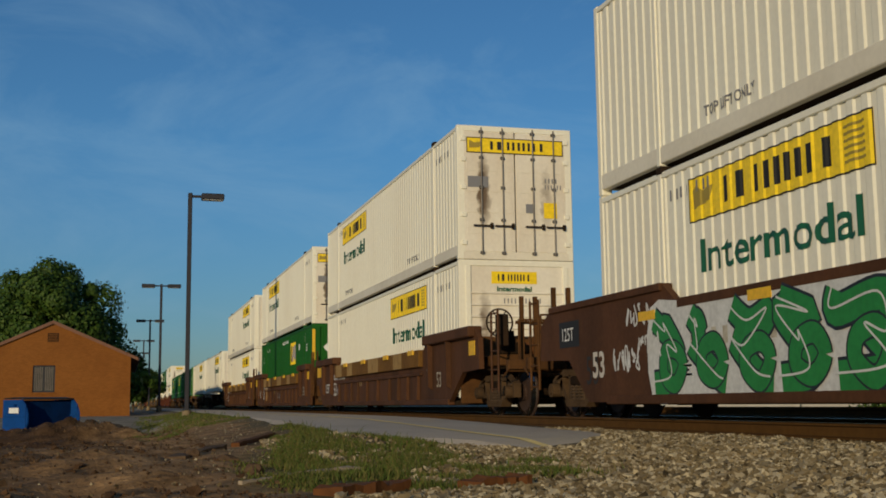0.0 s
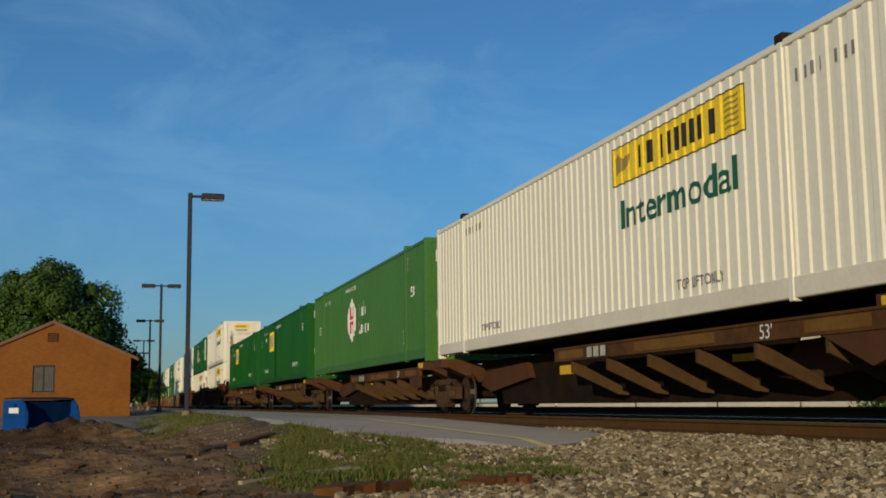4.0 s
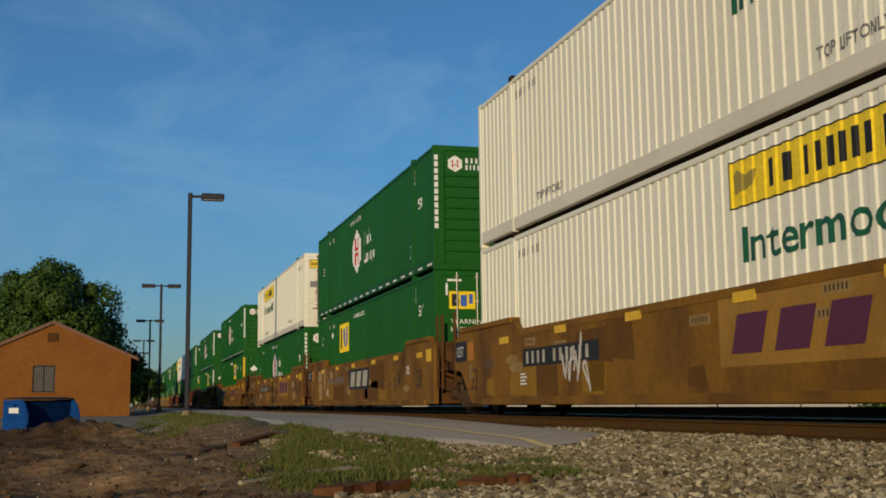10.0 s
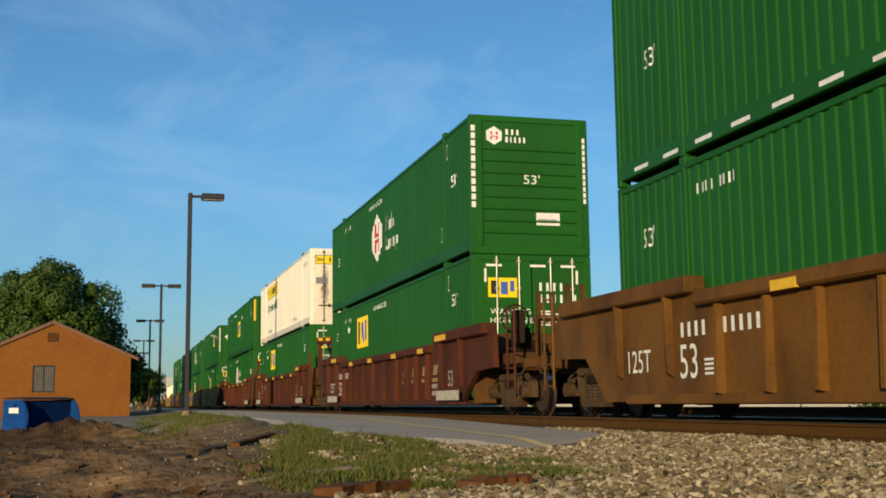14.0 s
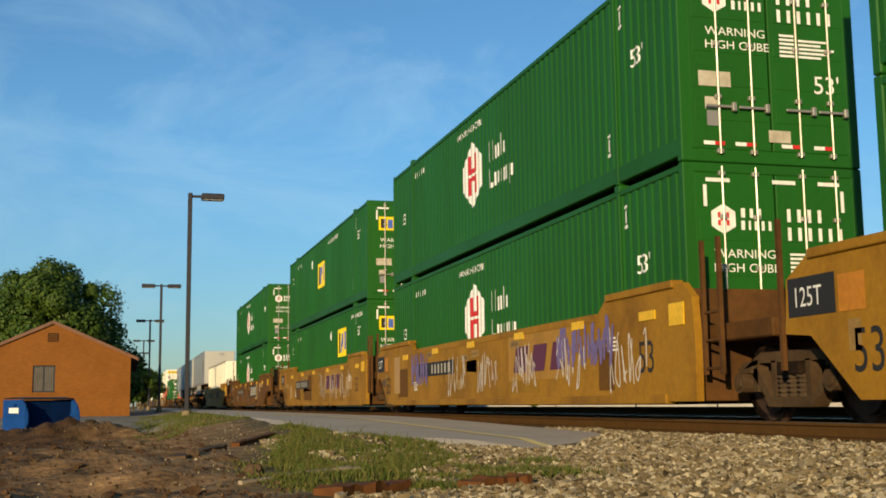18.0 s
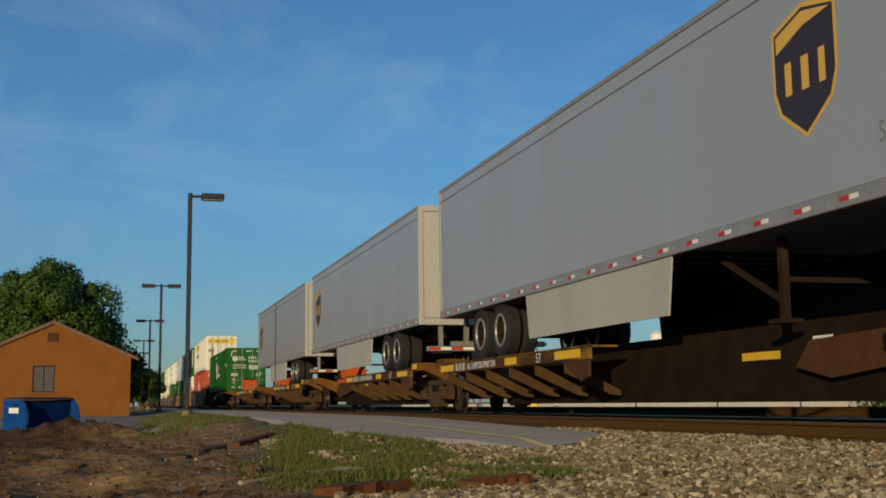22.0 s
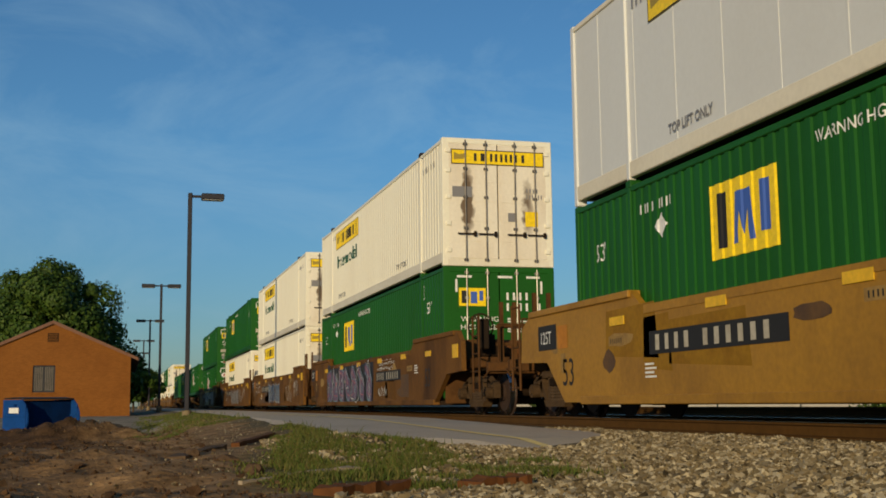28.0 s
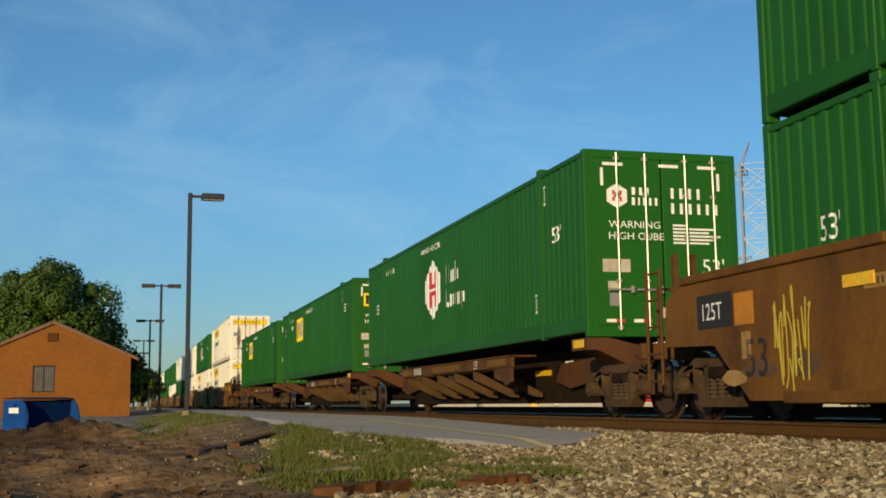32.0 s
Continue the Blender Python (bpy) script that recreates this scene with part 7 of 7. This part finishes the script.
scrawl(c, 12.6, 3.2, 1.15, 0.35, "chalk", 15, 10, 0.02)
scrawl(c, 9.6, 2.0, 0.35, 0.8, "black", 16, 5, 0.045)
c = car_at(413.60)
scrawl(c, 4.6, 1.1, 0.75, 0.6, "chalk", 17, 6, 0.03)
scrawl(c, 8.2, 3.2, 0.3, 0.25, "chalk", 18, 8, 0.025)
patch(c, 14.6, 1.3, 0.5, 0.8)
c = car_at(433.60)
for k in range(5):
    scrawl(c, 10.6 - 2.1 * k, 1.3, 0.40, 0.85, "chalk", 30 + k, 6, 0.028)
scrawl(c, 13.8, 1.5, 0.65, 0.75, "lilac", 37, 14, 0.06)
scrawl(c, 4.2, 2.2, 0.75, 0.70, "lilac", 38, 16, 0.06)
patch(c, 15.6, 0.6, 0.5, 0.9)
c = car_at(453.15)
for k in range(3):
    scrawl(c, 7.6 - 2.0 * k, 1.5, 0.40, 0.9, "chalk", 40 + k, 6, 0.028)
patch(c, 2.6, 0.9, 0.7, 0.4)
patch(c, 15.0, 0.6, 0.5, 0.5)
c = car_at(477.10)
patch(c, 4.1, 1.0, 0.55, 0.75)
patch(c, 2.4, 1.5, 1.15, 0.2)
c = car_at(614.50)
piece(c, 15.6, 4.0, 0.28, 1.15, "blue", "black", "pale", "pale", 50, 3)
c = car_at(635.05)
piece(c, 7.9, 5.2, 0.28, 1.20, "grey", "black", "slate", "pale", 51, 6)
piece(c, 8.7, 1.3, 0.36, 0.80, "crimson", "pink", "crimson", "pink", 70, 2)
piece(c, 3.1, 1.1, 0.48, 0.70, "crimson", "pink", "crimson", "pink", 71, 1)
scrawl(c, 11.6, 1.6, 1.12, 0.3, "crimson", 52, 5, 0.03)
c = car_at(678.65)
piece(c, 14.2, 7.3, 0.28, 1.22, "black", "teal", "violet", "pink", 53, 7)
scrawl(c, 14.0, 7.0, 0.30, 1.15, "pale", 73, 9, 0.022, -0.165)
side_mark(quads([(0, 0, 2.9, 0.26)]), 6.5, 0.84, "dark_panel", BLACK, c, False, -0.13, 0.005)
side_mark(quads(blocks((0.16,) * 4 + (-0.12,) + (0.16,) * 6, 0.18, 0.08, 0.05, 0.04, 0.10)), 6.5, 0.84, "stencil", CHALKY, c, False, -0.13, 0.008)
for k in range(3):
    scrawl(c, 6.3 - 0.2 * k, 1.9, 1.12 + 0.13 * k, 0.10, "pale", 54 + k, 12, 0.018)
scrawl(c, 6.2, 1.0, 0.45, 0.25, "pale", 58, 8, 0.018)
c = car_at(698.65)
piece(c, 10.6, 4.2, 0.32, 0.98, None, "pale", "blue", "teal", 55, 5)
for k in range(3):
    scrawl(c, 15.9, 1.9, 0.85 + 0.2 * k, 0.14, "pale", 56 + k, 9, 0.02)
scrawl(c, 4.6, 1.8, 0.4, 0.6, "chalk", 60, 5, 0.03)
scrawl(c, 2.2, 1.0, 0.6, 0.7, "chalk", 61, 4, 0.03)
c = car_at(718.55)
piece(c, 10.4, 5.2, 0.32, 0.95, None, "pale", "slate", "pale", 61, 6)
scrawl(c, 5.0, 2.6, 0.4, 0.8, "chalk", 62, 6, 0.035)
c = car_at(742.45)
piece(c, 10.2, 4.1, 0.26, 1.22, "yellow", "pale", "black", "pale", 63, 5)
piece(c, 3.7, 2.4, 0.28, 1.05, "grey", "black", "grey", "grey", 64, 3)
scrawl(c, 15.9, 0.7, 0.35, 1.0, "yellow", 65, 8, 0.025)

# ---- beyond the track ----
for x, y, h, arm in ((95.0, 192.0, 21.0, 5.6), (69.0, 226.0, 19.6, 1.2), (80.0, 218.0, 17.8, 6.4), (73.5, 236.0, 17.4, 3.6)):
    ob = utility_pole(h, arm)
    ob.matrix_basis = Matrix.Translation((x, y, 0.2)) @ Matrix.Rotation(radians(-25), 4, "Z")
wires = thing("power_line", "thin sagging power wires between the poles", "cable")
for dz in (0.0, 0.5):
    for (p, q) in (((95, 192, 20.9 - dz), (80, 218, 17.8 - dz)), ((95, 192, 20.9 - dz), (220, 150, 24.0 - dz))):
        bm = B()
        prev = None
        for k in range(13):
            t = k / 12
            pt = Vector(p).lerp(Vector(q), t) - Vector((0, 0, 4 * t * (1 - t) * 1.2))
            if prev is not None:
                rod(bm, prev, pt, 0.03, 4)
            prev = pt
        part("wire", bm, POLE, wires)
tank = thing("water_tank", "small white storage tank on the skyline", "tank")
bm = B()
rod(bm, (0, 0, 0), (0, 0, 12.4), 1.35, 20)
bmesh.ops.create_cone(bm, cap_ends=True, segments=20, radius1=1.35, radius2=0.2, depth=0.7, matrix=Matrix.Translation((0, 0, 12.75)))
part("shell", bm, WHITE_MARK, tank)
tank.matrix_basis = Matrix.Translation((90.5, 185.2, 0.1))
shed = thing("low_shed", "low pale roof among the far trees", "building")
bm = B()
prism(bm, [(-2.5, 0), (2.5, 0), (2.5, 9.8), (0, 10.5), (-2.5, 9.8)], "y", 0, 6)
part("wall", bm, WHITE_MARK, shed)
shed.matrix_basis = Matrix.Translation((86.0, 205.0, 0.1))


def car_body(name, label, cat, L, W, H, mat, van=False):
    root = thing(name, label, cat, "parked vehicles beyond the track")
    bm = B()
    prof = [(0, 0.35), (0, 0.85), (0.2, 0.95), (L * 0.24, 1.02), (L * 0.36, H), (L * (0.97 if van else 0.80), H), (L * (0.99 if van else 0.94), 1.0), (L, 0.9), (L, 0.35)]
    prism(bm, prof, "x", 0, W)
    part("body", bm, mat, root)
    bm = B()
    prism(bm, [(L * 0.28, 1.06), (L * 0.37, H - 0.10), (L * 0.76, H - 0.10), (L * 0.84, 1.06)], "x", -0.012, W + 0.012)
    part("window", bm, GLASS, root)
    for y in (L * 0.19, L * 0.80):
        for x in (-0.02, W - 0.20):
            bm = B()
            rod(bm, (x, y, 0.33), (x + 0.22, y, 0.33), 0.33, 16)
            part("wheel", bm, RUBBER, root)
    return root


ob = car_body("van", "white parked panel van beyond the track", "van", 5.6, 2.0, 1.65, WHITE_MARK, True)
ob.matrix_basis = Matrix.Translation((66.0, 107.0, 0.15)) @ Matrix.Rotation(radians(60), 4, "Z")
ob = car_body("car", "red parked car beyond the track", "car", 4.5, 1.8, 1.45, plain("red_car_paint", (0.45, 0.02, 0.02), 0.3))
ob.matrix_basis = Matrix.Translation((64.0, 131.0, 0.15)) @ Matrix.Rotation(radians(20), 4, "Z")
ob = car_body("van", "white parked delivery van beyond the track", "van", 6.0, 2.0, 1.7, WHITE_MARK, True)
ob.matrix_basis = Matrix.Translation((54.0, 135.0, 0.15)) @ Matrix.Rotation(radians(75), 4, "Z")
wallb = thing("low_wall", "long pale low concrete wall beside a road", "wall")
for k in range(9):
    bm = B()
    bx(bm, 0, 5.8, 0, 0.3, 0, 0.78, 0.03)
    seg = part("wall_segment", bm, CONCRETE, wallb)
    seg.location = (k * 5.9, 0, 0)
wallb.matrix_basis = Matrix.Translation((20.5, 86.0, 0.1)) @ Matrix.Rotation(radians(-24), 4, "Z")
kerb = thing("brick_planter", "low orange brick planter wall", "wall")
bm = B()
bx(bm, 0, 8.0, 0, 0.4, 0, 0.55, 0.03)
part("wall", bm, BRICK, kerb)
kerb.matrix_basis = Matrix.Translation((15.0, 62.0, 0.1)) @ Matrix.Rotation(radians(-20), 4, "Z")
sign = thing("warning_sign", "round yellow railway warning sign with a black cross", "road sign")
bm = B()
rod(bm, (0, 0, 0), (0, 0, 1.3), 0.04, 8)
part("post", bm, GALV, sign)
bm = B()
rod(bm, (0, -0.06, 0.98), (0, -0.04, 0.98), 0.42, 24)
part("disc", bm, YELLOW, sign)
for s in (-1, 1):
    bm = B()
    beam(bm, (-0.27, -0.068, 0.98 - s * 0.27), (0.27, -0.068, 0.98 + s * 0.27), 0.012, 0.07)
    part("cross_arm", bm, BLACK, sign)
sign.matrix_basis = Matrix.Translation((26.0, 71.6, 0.1)) @ Matrix.Rotation(radians(-20), 4, "Z")

# hedge beyond the track
rnd = random.Random(77)
vs, fs = [], []
for k in range(14000):
    u = rnd.uniform(0, 1)
    p = Vector((46 + 30 * u + rnd.gauss(0, 0.5), 64 - 12 * u + rnd.gauss(0, 0.8), 0.1 + abs(rnd.gauss(0, 0.75))))
    a = Vector((rnd.uniform(-1, 1), rnd.uniform(-1, 1), rnd.uniform(-1, 1))).normalized() * 0.16
    b = Vector((rnd.uniform(-1, 1), rnd.uniform(-1, 1), rnd.uniform(-1, 1))).normalized() * 0.10
    i = len(vs)
    vs += [p - a, p - b, p + a, p + b]
    fs.append((i, i + 1, i + 2, i + 3))
m2 = bpy.data.meshes.new("hedge")
m2.from_pydata(vs, [], fs)
m2.materials.append(LEAF)
tagged(new("hedge", m2), "rough green hedge beyond the track", "hedge", kind="stuff")

# ---- timbers in the verge ----
def timber(label, p, q, w, h, mat, seed):
    rnd = random.Random(seed)
    p, q = Vector(p), Vector(q)
    root = thing("timber", label, "timber")
    bm = B()
    n = 9
    d = (q - p) / n
    side = Vector((-d.y, d.x, 0)).normalized()
    rows = []
    for i in range(n + 1):
        c = p + d * i
        j = [rnd.uniform(0.82, 1.1) for _ in range(4)]
        rows.append([bm.verts.new(c + side * w / 2 * j[0] + Vector((0, 0, 0))), bm.verts.new(c - side * w / 2 * j[1]),
                     bm.verts.new(c - side * w / 2 * j[1] + Vector((0, 0, h * j[2]))), bm.verts.new(c + side * w / 2 * j[0] + Vector((0, 0, h * j[3])))])
    for a, b in zip(rows, rows[1:]):
        for k in range(4):
            bm.faces.new((a[k], a[(k + 1) % 4], b[(k + 1) % 4], b[k]))
    bm.faces.new(rows[0])
    bm.faces.new(rows[-1][::-1])
    part("beam", bm, mat, root)


timber("rust-brown broken sleeper end half sunk in the verge", (1.16, 6.78, 0.37), (1.68, 7.20, 0.38), 0.24, 0.15, RUST, 1)
timber("short rust-brown sleeper offcut in the verge", (2.06, 6.86, 0.41), (2.46, 7.06, 0.41), 0.20, 0.13, RUST, 2)
timber("pale weathered plank lying in the weeds", (1.10, 8.55, 0.44), (1.80, 8.95, 0.46), 0.10, 0.06, paint("pale_weathered_wood", (0.34, 0.27, 0.19), 0.9, bump=0.3), 3)
timber("thin pale stick lying on the earth", (0.78, 8.0, 0.46), (1.02, 8.2, 0.47), 0.04, 0.03, bpy.data.materials["pale_weathered_wood"], 5)
timber("rust-brown plank lying across the dug earth", (1.45, 15.6, 0.45), (2.35, 19.0, 0.49), 0.13, 0.06, RUST, 4)
timber("dark broken plank half buried in the earth", (0.55, 12.6, 0.36), (1.15, 14.6, 0.40), 0.20, 0.12, TIE, 6)

# ---- rocks in the dug earth ----
def rock(label, x, y, size, seed):
    rnd = random.Random(seed)
    root = thing("rock", label, "rock", "rocks in the earth")
    bm = B()
    bmesh.ops.create_icosphere(bm, subdivisions=2, radius=size)
    for v in bm.verts:
        v.co = Vector((v.co.x * 1.25, v.co.y, v.co.z * 0.8)) * (1 + 0.35 * noise.noise(v.co * 4 / size * 0.4 + Vector((seed, 0, 0)))) * rnd.uniform(0.93, 1.05)
    part("stone", bm, CLAY_ROCK, root)
    root.matrix_basis = Matrix.Translation((x, y, ground_z(x, y) + size * 0.3)) @ Matrix.Rotation(seed, 4, "Z")


CLAY_ROCK = paint("brown_rock", (0.10, 0.062, 0.036), 0.95, second=(0.055, 0.036, 0.024), amount=0.6, scale=8, bump=0.5, spec=0.1)
rock("brown boulder half sunk beside the weeds", 0.90, 10.4, 0.11, 3)
rock("small brown rock in the dug earth", 0.75, 12.9, 0.08, 5)
rock("small brown rock in the dug earth", 0.95, 8.7, 0.07, 8)
rock("small brown rock in the dug earth", -0.55, 11.0, 0.07, 11)

# ---- sleepers ----
tie_ob = None
for k in range(86):
    y = 4.0 + k * 0.52
    if tie_ob is None:
        bm = B()
        bx(bm, TRACK - 1.30, TRACK + 1.30, -0.115, 0.115, RTOP - 0.36, RTOP - 0.173, 0.012)
        tie_ob = part("sleeper", bm, TIE, track)
        tie_ob.location = (0, y, 0)
    else:
        o = clone(tie_ob, track, (random.uniform(-0.07, 0.07), y + random.uniform(-0.03, 0.03), random.uniform(-0.008, 0.0)))
        o.rotation_euler = (0, 0, random.uniform(-0.02, 0.02))

# ---- loose ground: ballast stones, clods, weeds ----
CUBE = np.array([(x, y, z) for x in (-1, 1) for y in (-1, 1) for z in (-1, 1)], float)
CUBE_F = np.array([(0, 1, 3, 2), (4, 6, 7, 5), (0, 4, 5, 1), (2, 3, 7, 6), (0, 2, 6, 4), (1, 5, 7, 3)])


def rubble(name, label, cat, spots, sizes, mat, sink=0.25, seed=1):
    """Many rough stones in one mesh at (x, y, z) spots."""
    g = np.random.default_rng(seed)
    n = len(spots)
    v = np.repeat(CUBE[None], n, 0) * g.uniform(0.55, 1.0, (n, 8, 1)) + g.uniform(-0.28, 0.28, (n, 8, 3))
    v *= (sizes[:, None] * g.uniform(0.55, 1.0, (n, 3)) / 2)[:, None, :]
    q = g.normal(size=(n, 4))
    q /= np.linalg.norm(q, axis=1, keepdims=True)
    w, x, y, z = q.T
    rot = np.stack([1 - 2 * (y * y + z * z), 2 * (x * y - w * z), 2 * (x * z + w * y), 2 * (x * y + w * z), 1 - 2 * (x * x + z * z), 2 * (y * z - w * x), 2 * (x * z - w * y), 2 * (y * z + w * x), 1 - 2 * (x * x + y * y)], 1).reshape(n, 3, 3)
    v = np.einsum("nij,nkj->nki", rot, v) + spots[:, None, :]
    v[:, :, 2] += (sizes * (0.5 - sink))[:, None] * 0.6
    f = (CUBE_F[None] + 8 * np.arange(n)[:, None, None]).reshape(-1, 4)
    m3 = bpy.data.meshes.new(name)
    m3.from_pydata(v.reshape(-1, 3).tolist(), [], f.tolist())
    m3.materials.append(mat)
    return tagged(new(name, m3), label, cat, kind="stuff")


gen = np.random.default_rng(5)


def spread(n, x0, x1, y0, y1, keep):
    pts = []
    while len(pts) < n:
        x, y = gen.uniform(x0, x1), y0 + (y1 - y0) * gen.uniform() ** 1.3
        if keep(x, y):
            pts.append((x, y, ground_z(x, y)))
    return np.array(pts)


def verge(x, y):
    """How grassy the verge is at a place: 0 to 1."""
    w = noise.noise(Vector((x * 0.8, y * 0.45, 3.0))) * 0.9 + 0.25 * noise.noise(Vector((x * 3, y * 2, 9)))
    low = 0.55 + 0.15 * (y - 8.0)
    a = smooth(low, low + 0.6, x + 0.35 * w) * (1 - smooth(2.6, 3.1, x + 0.5 * w - 0.16 * max(y - 8.5, 0)))
    a *= smooth(6.9, 7.9, y + 0.5 * w - 0.25 * (x - 1.2)) * (1 - smooth(24, 30, y))
    for px, py, r in ((3.05, 8.2, 0.55), (1.95, 7.05, 0.35), (3.4, 9.6, 0.4), (2.4, 7.7, 0.4)):
        a = max(a, 1 - smooth(0.5, 1.1, math.hypot(x - px, (y - py) * 0.7) / r + 0.4 * w))
    return a


def paved(x, y):
    x0, x1 = pave_sides(y)
    return y > 11.6 and x0 - 0.02 < x < x1 + 0.05


sp = spread(58000, 1.2, 6.75, 4.6, 17.0, lambda x, y: (x > 1.9 + 0.35 * noise.noise(Vector((x, y * 0.5, 1.0))) or y < 6.6) and not paved(x, y) and gen.uniform() > 0.85 * verge(x, y))
rubble("ballast", "pale grey-brown crushed ballast stones", "gravel", sp, 0.024 + 0.050 * gen.uniform(size=len(sp)) ** 2.0, STONE, seed=2)
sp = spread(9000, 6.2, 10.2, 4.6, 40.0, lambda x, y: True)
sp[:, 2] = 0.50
rubble("ballast", "ballast stones between the sleepers", "gravel", sp, gen.uniform(0.03, 0.07, len(sp)), SHADE_STONE, seed=3)
CLOD = island_mat("earth_clod", [(0.034, 0.018, 0.009), (0.085, 0.046, 0.022), (0.055, 0.030, 0.015), (0.15, 0.090, 0.045)], 0.95, 0.6, 30)
sp = spread(14000, -4.5, 1.5, 5.5, 38.0, lambda x, y: x < 0.9 + 0.02 * y and gen.uniform() < 0.55 + 0.45 * noise.noise(Vector((x, y, 5.0)) * 0.7))
rubble("earth_clods", "crumbled brown clods of dug earth", "earth", sp, gen.uniform(0.008, 0.030, len(sp)) * (1 + 1.5 * (gen.uniform(size=len(sp)) > 0.95)) * (1 + 0.02 * sp[:, 1]), CLOD, 0.45, seed=4)
sp = spread(1500, -3.0, 2.8, 8.0, 36.0, lambda x, y: gen.uniform() < (0.9 if x > 0.3 + 0.05 * (y - 8) else 0.15) * (1 - verge(x, y)))
rubble("pebbles", "scattered pale pebbles in the earth", "gravel", sp, 0.010 + 0.026 * gen.uniform(size=len(sp)) ** 2, STONE, seed=6)

vs, fs = [], []
rnd = random.Random(9)
count = 0
while count < 60000:
    x, y = rnd.uniform(0.5, 4.2), 6.6 + 22.0 * rnd.random() ** 1.5
    if rnd.random() < 0.16:
        x, y = rnd.uniform(-0.6, 3.0), rnd.uniform(28.0, 58.0)
    g = verge(x, y) if y < 28 else 0.5 * smooth(0.0, 0.6, x - 0.018 * (y - 28) + 0.5 * noise.noise(Vector((x, y * 0.3, 8.0))))
    if rnd.random() > g ** 1.3 * smooth(-0.25, 0.25, noise.noise(Vector((x * 2.2, y * 1.1, 21.0))) + 0.1):
        continue
    if paved(x + 0.05, y):
        continue
    count += 1
    z = ground_z(x, y) - 0.005
    h = (0.015 + 0.05 * g * rnd.random() ** 1.7 + (0.07 if rnd.random() > 0.99 else 0)) * (1 + 0.022 * y)
    a = rnd.uniform(0, 6.283)
    wd = 0.0030 * (1 + 0.08 * y)
    dx, dy = math.cos(a) * wd, math.sin(a) * wd
    lx, ly = rnd.gauss(0, 0.35) * h, rnd.gauss(0, 0.35) * h
    i = len(vs)
    vs += [(x - dx, y - dy, z), (x + dx, y + dy, z), (x + lx * 0.4 + dx * 0.8, y + ly * 0.4 + dy * 0.8, z + h * 0.6), (x + lx * 0.4 - dx * 0.8, y + ly * 0.4 - dy * 0.8, z + h * 0.6), (x + lx, y + ly, z + h)]
    fs += [(i, i + 1, i + 2, i + 3), (i + 3, i + 2, i + 4)]
m2 = bpy.data.meshes.new("weeds")
m2.from_pydata(vs, [], fs)
m2.materials.append(BLADE)
tagged(new("weeds", m2), "short rough green and straw-coloured weeds on the verge", "grass", kind="stuff")


# ---- what moves ----
def motions():
    for ob, x, s, z in TRAIN:
        rows = [(t, pose(x, s - SPEED * t + slow, z)) for t, slow in ((0.0, 0.0), (6.0, 0.0), (12.0, 0.0), (18.0, 0.0), (24.0, 0.0), (28.0, 0.0), (30.0, 0.03), (31.0, 0.12), (32.0, 0.34))]
        walk(ob, rows)


motions()
